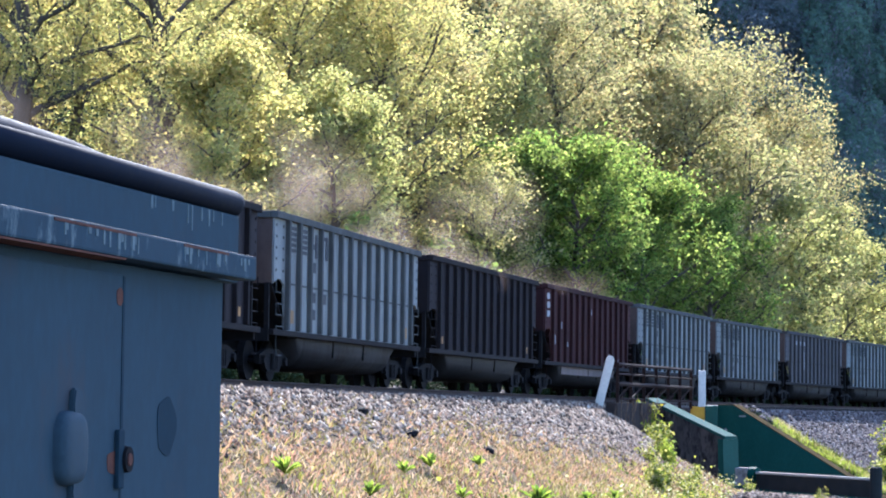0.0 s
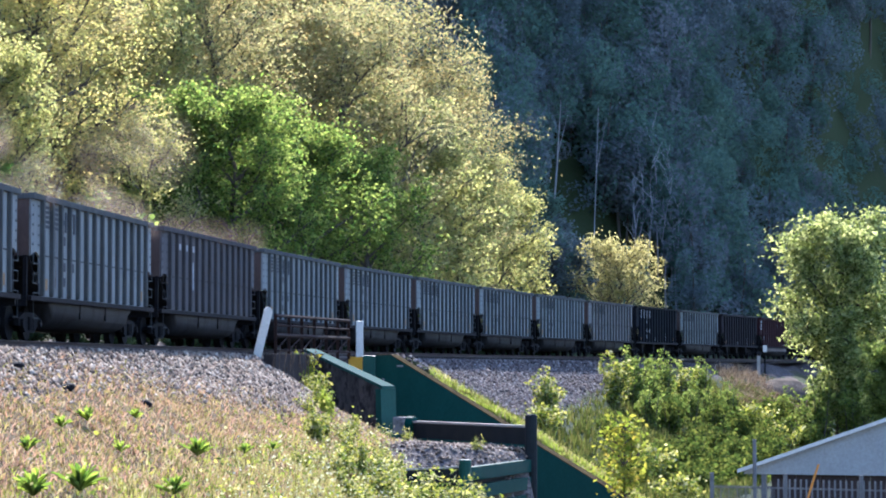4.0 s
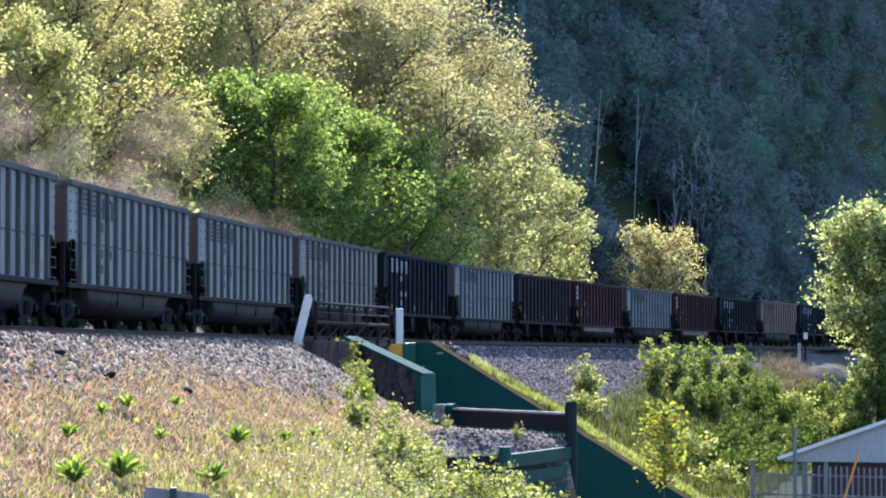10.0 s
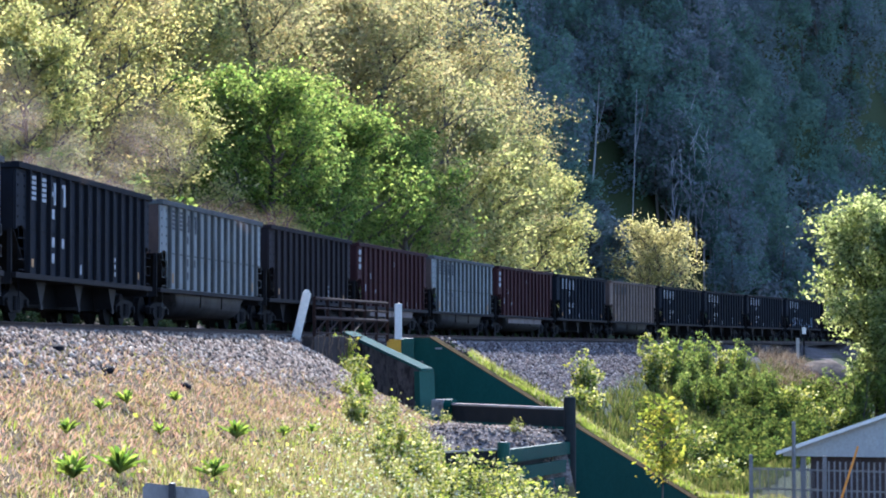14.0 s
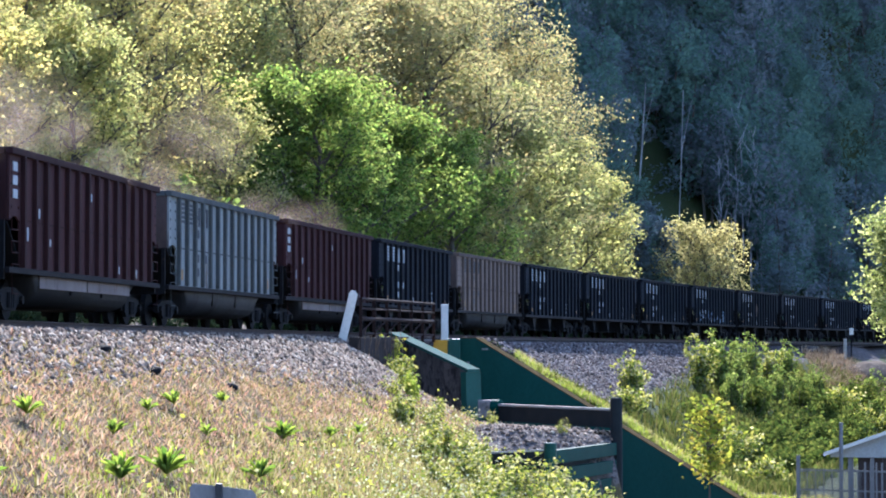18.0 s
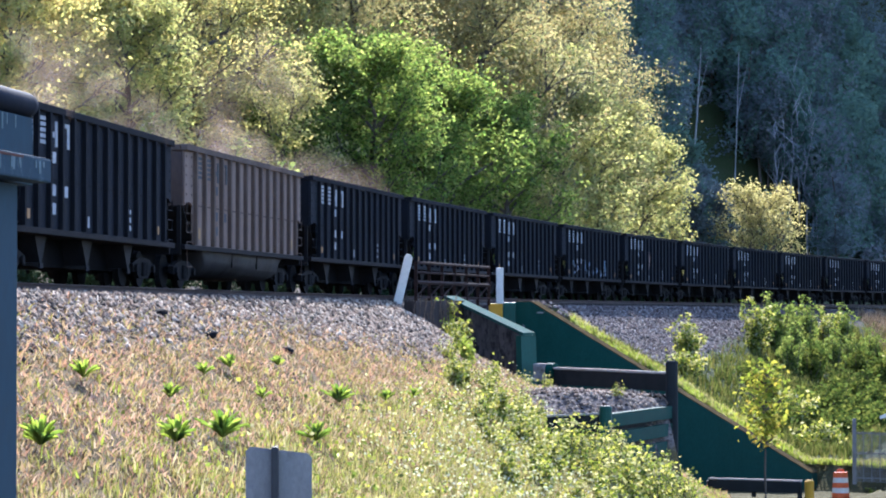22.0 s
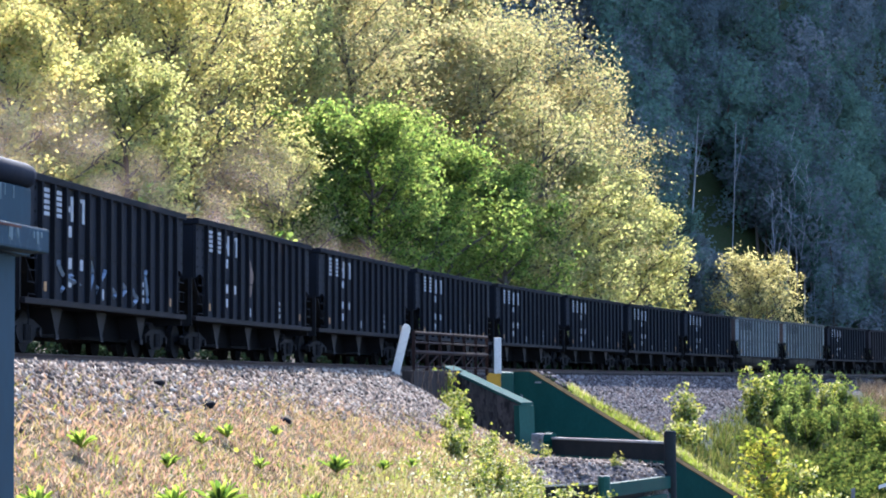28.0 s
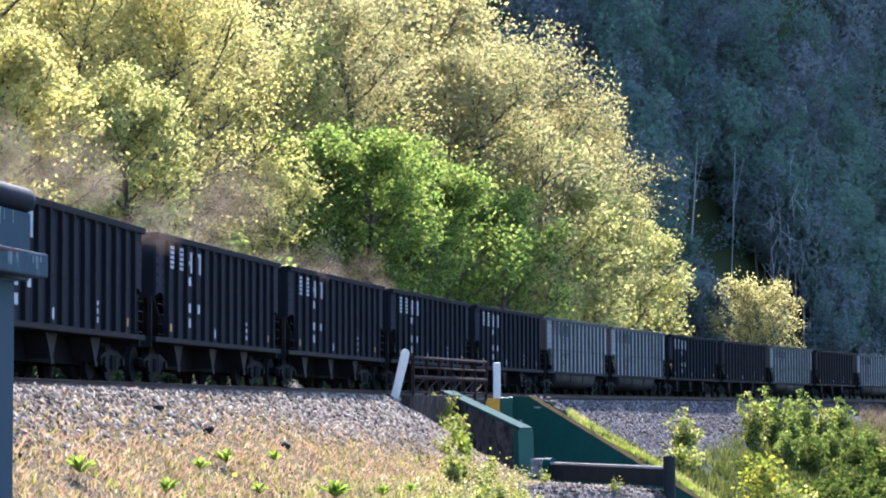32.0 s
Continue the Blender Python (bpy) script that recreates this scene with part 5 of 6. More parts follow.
def plant_tree(meshes, x, y, leaf, bark, label, turn=0.0, scale=1.0, name="tree", category="tree", group="", z=None):
    z = float(ground_z(x, y)) if z is None else z
    ob = thing(name, pose(x, y, z - 0.1, 0, 0, turn), label, category, group)
    ob.scale = (scale, scale, scale)
    for nm, me, mat in (("trunk", meshes[0], bark), ("crown", meshes[1], leaf)):
        key = (me.name, mat.name)
        if me.materials and me.materials[0] is not mat:
            if key not in TINTED:
                TINTED[key] = me.copy()
                TINTED[key].materials[0] = mat
            me = TINTED[key]
        mesh_part(nm, me, mat, ob)
    return ob


TINTED = {}
BIG = [tree_meshes(11, 20, 6.2, 31000, 0.19, 0.14, 1.05, 22), tree_meshes(12, 22, 6.0, 31000, 0.19, 0.12, 1.05, 22), tree_meshes(13, 17, 5.6, 23000, 0.27, 0.04, 1.05, 24), tree_meshes(14, 19, 6.4, 31000, 0.19, 0.1, 1.05, 22)]
BACK = [tree_meshes(15, 21, 6.4, 9000, 0.3, 0.2, 1.05), tree_meshes(16, 20, 6.2, 9000, 0.3, 0.16, 1.05)]
THIN = [tree_meshes(21, 22, 5.6, 24000, 0.165, 0.25, 0.95, 20), tree_meshes(22, 21, 5.4, 24000, 0.165, 0.22, 0.95, 20)]
L_YEL, L_OLI = "sunlit deciduous tree with yellow-green spring leaves", "deciduous tree with sparse olive-tan young leaves"
L_GRN, L_MID = "dense deciduous tree with fresh green leaves behind the track", "deciduous tree with light green spring foliage"
G = "woodland trees behind the track"
# x, y, mesh, leaves, turn, scale
for x, y, me, leaf, label, turn, sc in (
        (-30.0, 108, THIN[0], "yellow", L_YEL, 10, 1.05), (-25.5, 112, THIN[1], "yellow", L_YEL, 80, 1.05), (-35.5, 116, BIG[1], "yellow", L_YEL, 30, 1.0),
        (-22.0, 124, BIG[3], "yellow", L_YEL, 200, 0.98), (-28.5, 130, BIG[0], "mid", L_MID, 120, 0.9), (-39, 128, BIG[0], "yellow", L_YEL, 310, 0.95),
        (-18.3, 129, BIG[0], "yellow", L_YEL, 250, 0.98), (-19.5, 142, BIG[1], "olive", L_OLI, 15, 1.15), (-27, 150, BIG[3], "yellow", L_YEL, 95, 1.25),
        (-12.0, 139, BIG[2], "fresh", L_GRN, 60, 0.8), (-8.8, 137, BIG[2], "fresh", L_GRN, 160, 0.84), (-5.3, 146, BIG[2], "fresh", L_GRN, 300, 0.84),
        (-11.0, 156, BIG[1], "olive", L_OLI, 75, 1.12), (-18, 166, BACK[0], "olive", L_OLI, 185, 1.35), (-3.6, 168, BIG[3], "olive", L_OLI, 20, 1.22),
        (-8.0, 178, BACK[1], "olive", L_OLI, 260, 1.4), (-1.2, 186, BIG[0], "olive", L_OLI, 130, 1.27), (0.8, 176, BIG[2], "mid", L_MID, 45, 1.06),
        (4.3, 194, BIG[2], "mid", L_MID, 220, 0.95), (3.2, 202, BIG[3], "olive", L_OLI, 290, 1.1), (8.2, 213, BIG[2], "mid", L_MID, 10, 0.84),
        (-2.3, 157, BIG[2], "fresh", L_GRN, 100, 0.78), (-8.9, 148, BIG[2], "fresh", L_GRN, 215, 0.9), (-15.2, 147, BIG[3], "yellow", L_YEL, 190, 0.95), (-17.5, 112, BIG[2], "mid", L_MID, 10, 0.72), (-21, 104, BIG[2], "yellow", L_YEL, 140, 0.72),
        (-14, 151, BACK[0], "mid", L_MID, 20, 0.95), (-7.5, 166, BACK[1], "olive", L_OLI, 70, 1.1), (-22.5, 137, BACK[0], "yellow", L_YEL, 130, 1.0), (-1.5, 176, BACK[1], "mid", L_MID, 200, 0.95), (-31, 121, BACK[0], "yellow", L_YEL, 260, 0.9), (-12.5, 130, BACK[1], "mid", L_MID, 300, 0.55), (-34, 185, BACK[1], "yellow", L_YEL, 33, 1.5), (-24, 192, BACK[0], "olive", L_OLI, 77, 1.5), (-15, 200, BACK[1], "olive", L_OLI, 140, 1.5), (-6, 206, BACK[0], "olive", L_OLI, 190, 1.35), (-44, 165, BACK[0], "yellow", L_YEL, 240, 1.4), (-56, 178, BACK[1], "yellow", L_YEL, 100, 1.6), (-52, 140, BIG[1], "yellow", L_YEL, 20, 1.3), (-46, 196, BACK[1], "olive", L_OLI, 280, 1.6)):
    plant_tree(me, x, y, LEAF[leaf], MAT["bark"], label, turn, sc, "tree", "tree", G)

# a pale small tree, and the bright tree beside the far bend
SMALL = tree_meshes(31, 7.6, 3.7, 14000, 0.16, 0.03, 0.8, 28)
plant_tree(SMALL, 19.0, 234, LEAF["tan_new"], MAT["bark"], "small bushy tree with pale tan new leaves", 20, 1.42, z=6.4)
TALL = tree_meshes(33, 15.6, 5.7, 32000, 0.29, 0.12, 0.8, 36, 0.0, 1.0, 0.62)
plant_tree(TALL, 32.6, 200, LEAF["pale_green"], MAT["bark_dark"], "rounded pale green tree beside the track's far bend", 0, 1.16)
plant_tree(TALL, 33.6, 184, LEAF["bush"], MAT["bark_dark"], "low bright green tree beside a paler one", 140, 0.5)
YOUNG = tree_meshes(35, 3.9, 0.45, 950, 0.14, 0.42, 4.0, 18, 0.0, 0.28)
plant_tree(YOUNG, 7.0, 85, LEAF["sapling"], MAT["bark"], "young slender tree with yellow-green leaves and a thin trunk", 0, 1.33, "sapling", "tree")


# low dark trees at the foot of the wooded hill
LOW = [tree_meshes(37, 12, 4.2, 3600, 0.38, 0.1, 0.9), tree_meshes(38, 10, 4.0, 3600, 0.36, 0.08, 0.9)]
for k in range(34):
    d = 234 + (k * 7.7) % 36
    f = 0.04 + (k * 0.0173) % 0.04
    u, s = off_track(np.array([f * d]), np.array([float(d)]))
    if u[0] < -8 and abs(f * d - 19) > 4:
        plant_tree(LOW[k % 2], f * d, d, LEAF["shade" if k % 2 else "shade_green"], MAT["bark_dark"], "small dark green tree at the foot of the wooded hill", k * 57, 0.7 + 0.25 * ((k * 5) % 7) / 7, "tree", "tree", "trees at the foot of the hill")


def open_ground(x, y):
    """Not in the road's cut."""
    return (ground_z(x, y) > -0.6) & (shelf(x, y) < height(x, y) + 0.15)


# shrubs
def shrub_meshes(seed, tall, wide, n_leaf, size, stems=9, fluff=0.13):
    rnd, rng = random.Random(seed), np.random.default_rng(seed)
    lines, tips = [], []
    for k in range(stems):
        az, out = rnd.uniform(0, 6.28), rnd.uniform(0.15, 1.0) * wide
        top = Vector((math.cos(az) * out, math.sin(az) * out, tall * rnd.uniform(0.4, 1.08) * (1 - 0.35 * out / wide)))
        foot = Vector((math.cos(az), math.sin(az), 0)) * out * 0.3
        mid = foot.lerp(top, 0.5) + Vector((rnd.uniform(-1, 1), rnd.uniform(-1, 1), 0)) * 0.1 * wide
        lines.append([(foot - Vector((0, 0, 0.15)), 0.012 * tall), (mid, 0.009 * tall), (top, 0.006)])
        for i in range(8):
            f = 0.15 + 0.85 * i / 7
            p = foot.lerp(mid, f * 2) if f < 0.5 else mid.lerp(top, f * 2 - 1)
            tips.append(p + Vector((rnd.uniform(-1, 1), rnd.uniform(-1, 1), rnd.uniform(-0.5, 0.5))) * 0.12 * wide)
    C = np.array([tuple(p) for p in tips])
    pick = rng.integers(0, len(C), n_leaf)
    cen = C[pick] + rng.normal(size=(n_leaf, 3)) * fluff * wide
    cen[:, 2] = np.maximum(cen[:, 2], 0.03)
    V, F = leaves(cen, rng, size)
    return tubes(lines, 4), fastmesh("foliage", V, F)


SHRUB = [shrub_meshes(41, 3.6, 1.5, 1700, 0.25, 16, 0.085), shrub_meshes(42, 2.4, 1.6, 1600, 0.24, 13, 0.1), shrub_meshes(43, 1.5, 1.3, 1300, 0.2), shrub_meshes(44, 1.4, 0.75, 600, 0.13, 9, 0.15), shrub_meshes(45, 1.4, 0.42, 560, 0.16, 8, 0.2), shrub_meshes(46, 2.6, 1.0, 900, 0.17, 13, 0.13)]
rs = random.Random(5)


def plant_shrub(x, y, i, leaf, label, sc=1.0, group="shrubs on the bank"):
    ob = plant_tree(SHRUB[i], x, y, LEAF[leaf], MAT["bark"], label, rs.uniform(0, 360), sc, "shrub", "shrub", group)
    return ob


# the bank beyond the underpass
for x, y, i, leaf, sc in ((12.3, 158, 0, "weed", 0.95), (13.9, 164, 0, "bush", 1.05), (15.6, 170, 0, "bush", 0.8), (17.2, 177, 0, "bush", 1.0), (19.0, 182, 0, "weed", 0.85), (20.9, 188, 0, "bush", 0.95), (14.6, 158, 0, "bush", 0.8), (16.6, 165, 0, "bush", 0.75), (18.6, 172, 0, "bush", 0.8), (20.6, 179, 0, "bush", 0.7), (22.8, 187, 0, "bush", 0.8),
                          (10.9, 140, 1, "bush", 0.7), (7.1, 134, 0, "weed", 0.75), (6.6, 129, 2, "weed", 0.9), (15.8, 160, 1, "bush", 1.1), (20.4, 176, 1, "bush", 1.0),
                          (16.4, 148, 1, "bush", 1.1), (14.9, 146, 2, "bush", 1.2), (18.0, 158, 1, "bush", 1.1), (20.0, 164, 2, "bush", 1.3), (22.6, 180, 2, "bush", 1.4),
                          (24.6, 190, 2, "weed", 1.3), (26.5, 196, 2, "bush", 1.5), (28.0, 200, 1, "bush", 1.0), (22.0, 168, 1, "bush", 1.0), (24.0, 178, 1, "bush", 1.1),
                          (26.0, 184, 1, "weed", 1.0), (28.0, 188, 1, "bush", 1.1), (12.0, 134, 2, "weed", 1.2), (10.4, 126, 2, "bush", 1.1), (9.2, 119, 2, "weed", 0.8), (13.0, 138, 2, "bush", 1.2),
                          (16.5, 142, 2, "bush", 1.3), (14.0, 128, 2, "bush", 1.2), (17.5, 135, 2, "bush", 1.3), (12.5, 119, 2, "weed", 1.0), (20.5, 150, 1, "bush", 1.0), (30.4, 196, 0, "bush", 1.5), (33.0, 197, 0, "bush", 1.5), (28.6, 199, 0, "bush", 1.0), (35.5, 196, 0, "bush", 1.5)):
    # lower bushes take the leaf copy with shade in its colour
    plant_shrub(x, y, i, "bush_shade" if i and leaf == "bush" else leaf, "bushy green shrub with bright young leaves on the bank" if i < 2 else "low leafy weed clump on the green bank", sc)
plant_tree(SHRUB[4], -3.5, 97.5, LEAF["sapling"], MAT["bark"], "leafy yellow-green bush growing out of the concrete parapet", 40, 0.95, "shrub", "shrub", "", 5.35)
# weeds below the wing wall and along the foot of the dry slope
for x, y, i, leaf, sc in ((-3.72, 97.3, 4, "sapling", 1.3), (-2.5, 91.0, 5, "weed", 0.42), (1.0, 84.2, 5, "weed", 0.4), (0.1, 82.4, 5, "weed", 0.4), (1.6, 78.6, 5, "weed", 0.6), (2.6, 79.2, 5, "weed", 0.6), (-3.3, 95.2, 4, "weed", 0.75), (-2.85, 92.4, 4, "weed", 0.9), (-3.1, 94.0, 4, "weed", 0.6), (-2.75, 90.2, 4, "weed", 0.8), (-2.5, 88.0, 4, "bright_grass", 0.75), (2.7, 76.5, 5, "weed", 1.0), (1.9, 77.5, 5, "weed", 0.8), (3.3, 74.5, 5, "weed", 1.1), (2.3, 73, 5, "weed", 1.1), (0.6, 76, 5, "weed", 0.6), (1.2, 76.5, 5, "weed", 0.75), (3.1, 78.5, 5, "weed", 0.95), (3.7, 77, 5, "weed", 1.0), (-0.6, 93.5, 3, "weed", 0.55), (0.2, 91, 3, "weed", 0.6), 
                          (1.5, 78.0, 5, "weed", 1.0), (2.1, 78.6, 5, "weed", 0.9), (2.9, 77.4, 5, "weed", 1.05), (0.9, 77.4, 5, "weed", 0.9), (1.7, 75.6, 5, "weed", 1.1), (-3.0, 86, 3, "weed", 0.8), (-1.9, 84, 3, "weed", 0.8), (-2.6, 80, 3, "weed", 0.8), (-1.3, 80, 3, "weed", 0.85), (-0.3, 79.5, 3, "weed", 0.95),
                          (1.0, 79, 3, "weed", 1.25), (1.9, 77.5, 3, "weed", 1.2), (2.7, 76.5, 3, "weed", 1.3), (0.4, 76, 3, "weed", 1.35), (1.4, 74, 3, "weed", 1.4),
                          (-0.6, 75, 3, "weed", 1.2), (-1.8, 75, 3, "weed", 1.0), (2.3, 73, 3, "weed", 1.3), (0.3, 72, 3, "weed", 1.2), (-1.0, 70, 3, "weed", 1.0), (3.3, 74.5, 3, "weed", 1.2),
                          (-2.6, 71, 3, "weed", 0.8), (-0.1, 67, 3, "weed", 1.0), (1.6, 69, 3, "weed", 1.2), (2.4, 87.5, 3, "weed", 0.5)):
    plant_shrub(x, y, i, leaf, "tall leafy weed with yellow-green leaves and pale flowers", sc * (0.8 if i in (3, 5) else 1.0), "weeds on the dry slope")


k = 0
while k < 46:
    x, y = rs.uniform(-3.6, 3.2), rs.uniform(62, 88)
    u, s = off_track(np.array([x]), np.array([y]))
    if u[0] > gravel_reach(s)[0] + 1.2 and bool(open_ground(x, y)) and x * 9 + (y - 62) > -6:
        plant_shrub(x, y, 4 if k % 3 else 3, "weed", "leafy yellow-green weed with small pale flowers in dry grass", rs.uniform(0.45, 0.8), "weeds on the dry slope")
        k += 1

# added shrubs whose dark leaves give the shade behind the wagons
for k in range(44):
    p = beside(-46 + k * 3.9 + rs.uniform(-1, 1), -rs.uniform(6.2, 9.0))
    plant_shrub(p.x, p.y, k % 2, "under", "dense undergrowth shrub added behind the track, its green darkened as shade", rs.uniform(0.8, 1.2), "undergrowth behind the track")
for k in range(26):
    p = beside(-40 + k * 4.2 + rs.uniform(-1, 1), -rs.uniform(7.5, 11.0))
    plant_shrub(p.x, p.y, k % 2, ("mid", "yellow", "mid")[k % 3] if k < 11 else ("fresh", "mid")[k % 2], "tall leafy shrub with light green young leaves at the wood's edge", rs.uniform(1.2, 1.8), "shrubs at the wood's edge")
# a lower added row, to darken the gap between the wheels
for k in range(40):
    p = beside(-44 + k * 3.6 + rs.uniform(-1, 1), -rs.uniform(3.9, 4.8))
    plant_shrub(p.x, p.y, 2, "under", "low undergrowth added beside the far rail, its green darkened as shade", rs.uniform(0.7, 1.0), "undergrowth behind the track")


def scatter(n, seed, x0, x1, y0, y1, keep):
    """Random places (x, y) in a rectangle where keep(x, y, u, s) is a chance of 0 to 1."""
    rng = np.random.default_rng(seed)
    x, y = rng.uniform(x0, x1, n), rng.uniform(y0, y1, n)
    u, s = off_track(x, y)
    ok = rng.random(n) < keep(x, y, u, s)
    return x[ok], y[ok], rng


def blades(name, x, y, rng, tall, wide, leaf, label, category="grass", per=3, stoop=0.5):
    """Tufts of bent grass blades at the places given."""
    x, y = np.repeat(x, per) + rng.normal(size=len(x) * per) * 0.05, np.repeat(y, per) + rng.normal(size=len(y) * per) * 0.05
    n = len(x)
    z = ground_z(x, y) - 0.03
    az, h = rng.uniform(0, 6.28, n), tall * rng.uniform(0.45, 1.3, n)
    lean = h * rng.uniform(0.1, 1.0, n) * stoop
    w = wide * rng.uniform(0.6, 1.4, n)
    c, s = np.cos(az), np.sin(az)
    face = rng.uniform(0, 6.28, n)
    wx, wy = np.cos(face) * w / 2, np.sin(face) * w / 2
    P = np.stack([x, y, z], 1)
    M = P + np.stack([c * lean * 0.35, s * lean * 0.35, h * 0.6], 1)
    T = P + np.stack([c * lean, s * lean, h], 1)
    W = np.stack([wx, wy, 0 * wx], 1)
    V = np.stack([P - W, P + W, M + W * 0.8, M - W * 0.8, T + W * 0.25, T - W * 0.25], 1).reshape(-1, 3)
    k = np.arange(n)[:, None] * 6
    F = np.concatenate([k + np.array([[0, 1, 2, 3]]), k + np.array([[3, 2, 4, 5]])])
    return tagged(mesh_part(name, fastmesh(name, V, F), LEAF[leaf]), label, category, "", "stuff")


x, y, rng = scatter(130000, 51, -14, 6, 29, 100, lambda x, y, u, s: np.where((u > gravel_reach(s) - 1.0) & open_ground(x, y), np.clip((u - gravel_reach(s) + 1.0) / 1.8, 0, 1) * np.clip(0.75 + (u - 4) / 8, 0, 1) * (0.6 + 0.4 * (np.sin(1.7 * x + 2.1 * np.sin(0.9 * y)) * np.sin(1.3 * y + 1.9 * np.sin(1.1 * x)) > -0.15)), 0))
blades("dry_grass", x, y, rng, 0.145, 0.031, "grass_dry", "dry tan and yellowing grass on the railway slope", "grass", 2, 1.5)
x, y, rng = scatter(16000, 52, -14, 6, 36, 98, lambda x, y, u, s: np.where((u > gravel_reach(s) + 0.4) & open_ground(x, y), np.clip(0.1 + (u - 6) / 8, 0, 1), 0))
blades("green_grass", x, y, rng, 0.16, 0.03, "bright_grass", "fresh green grass among dry stalks", "grass", 4)
x, y, rng = scatter(62000, 57, -9.5, 4, 29, 82, lambda x, y, u, s: np.where((u > gravel_reach(s) + 1.5) & open_ground(x, y), np.clip((u - 6.5) / 4, 0, 0.9), 0))
blades("straw_grass", x, y, rng, 0.23, 0.024, "straw", "upright yellowing grass stalks on the lower slope", "grass", 3, 0.5)
x, y, rng = scatter(44000, 53, -2, 34, 105, 215, lambda x, y, u, s: np.where((u > gravel_reach(s) + 0.2) & (u < 18) & (s > 27) & open_ground(x, y), np.clip((u - gravel_reach(s)) / 3, 0, 0.8), 0))
blades("bank_grass", x, y, rng, 0.44, 0.06, "bank", "long green grass on the far bank", "grass", 4)
x, y, rng = scatter(18000, 54, -1.5, 13.5, 103, 117, lambda x, y, u, s: np.where((side_of(WC, WD, x, y) > 5) & (side_of(WC, WD, x, y) < 22) & (x > 1.2), 1.0, 0))
blades("verge_grass", x, y, rng, 0.2, 0.05, "bright_grass", "bright green grass along the wing wall's edge", "grass", 4)
x, y, rng = scatter(26000, 59, -1.5, 13.5, 103, 118, lambda x, y, u, s: np.where((side_of(WC, WD, x, y) > 5) & (side_of(WC, WD, x, y) < 34) & (x > 1.2), 0.8, 0))
blades("verge_stalks", x, y, rng, 0.26, 0.035, "straw", "yellowing grass stalks among the green verge", "grass", 2)
x, y, rng = scatter(6500, 55, -4, 4, 54, 92, lambda x, y, u, s: np.where((u > 7.0) & open_ground(x, y), np.clip((u - 6.5) / 4, 0, 1), 0))
h = 0.15 + 0.5 * rng.random(len(x))
V, F = leaves(np.stack([x, y, ground_z(x, y) + h], 1), rng, 0.06, 0.9)
tagged(mesh_part("wild_blossom", fastmesh("wild_blossom", V, F), LEAF["blossom"]), "small white wild flowers among the weeds", "flowers", "", "stuff")
x, y, rng = scatter(16000, 56, -9, 5, 40, 95, lambda x, y, u, s: np.where((u > 6.2) & open_ground(x, y), np.clip((u - 6.0) / 4, 0, 1), 0))
h = 0.05 + 0.5 * rng.random(len(x)) ** 2
V, F = leaves(np.stack([x, y, ground_z(x, y) + h], 1), rng, 0.1, 0.7)
tagged(mesh_part("low_weeds", fastmesh("low_weeds", V, F), LEAF["weed"]), "low leafy weeds scattered through the dry grass", "weeds", "", "stuff")


# rosettes of broad leaves
def rosette_mesh(seed, n=26, size=0.46):
    rnd = random.Random(seed)
    V, F = [], []
    for k in range(n):
        az, tilt, ln = k * 2.4 + rnd.uniform(-0.3, 0.3), rnd.uniform(0.6, 1.45), size * rnd.uniform(0.65, 1.1)
        d = Vector((math.cos(az) * math.cos(tilt), math.sin(az) * math.cos(tilt), math.sin(tilt)))
        w = Vector((-math.sin(az), math.cos(az), 0)) * ln * 0.062
        b = len(V)
        for f, ww in ((0.04, 0.25), (0.35, 0.9), (0.65, 1.0), (0.9, 0.55), (1.0, 0.08)):
            c = d * ln * f - Vector((0, 0, ln * 0.25 * f * f))
            V += [c - w * ww + Vector((0, 0, 0.03 * ww)), c - Vector((0, 0, 0.015)), c + w * ww + Vector((0, 0, 0.03 * ww))]
        for i in range(4):
            F += [(b + 3 * i, b + 3 * i + 1, b + 3 * i + 4, b + 3 * i + 3), (b + 3 * i + 1, b + 3 * i + 2, b + 3 * i + 5, b + 3 * i + 4)]
    return fastmesh("rosette", np.array([tuple(v) for v in V]), F)


ROSE = [rosette_mesh(1, 46, 0.5), rosette_mesh(2, 32, 0.38)]
for x, y, i, sc in ((-6.9, 36.54, 0, 0.8), (-5.94, 43.2, 0, 0.85), (-5.58, 46.4, 0, 0.95), (-4.51, 52.95, 0, 0.75), (-6.87, 54.0, 1, 0.65), (-6.64, 56.5, 1, 0.75), (-6.13, 61.6, 1, 0.6), (-6.67, 47.55, 1, 0.7),
                    (-4.75, 61.85, 0, 0.85), (-5.78, 54.96, 1, 0.6), (-7.6, 44.0, 1, 0.8), (-3.9, 66.0, 1, 0.7), (-3.4, 70.0, 1, 0.7)):
    ob = thing("broadleaf_weed", pose(x, y, float(ground_z(x, y)) + 0.12, 0, 0, rs.uniform(0, 360)), "rosette of broad bright green leaves in dry grass", "weed", "weeds on the dry slope")
    ob.scale = (sc * 1.4, sc * 1.4, sc * 1.4)
    mesh_part("leaves", ROSE[i], LEAF["rosette"], ob)

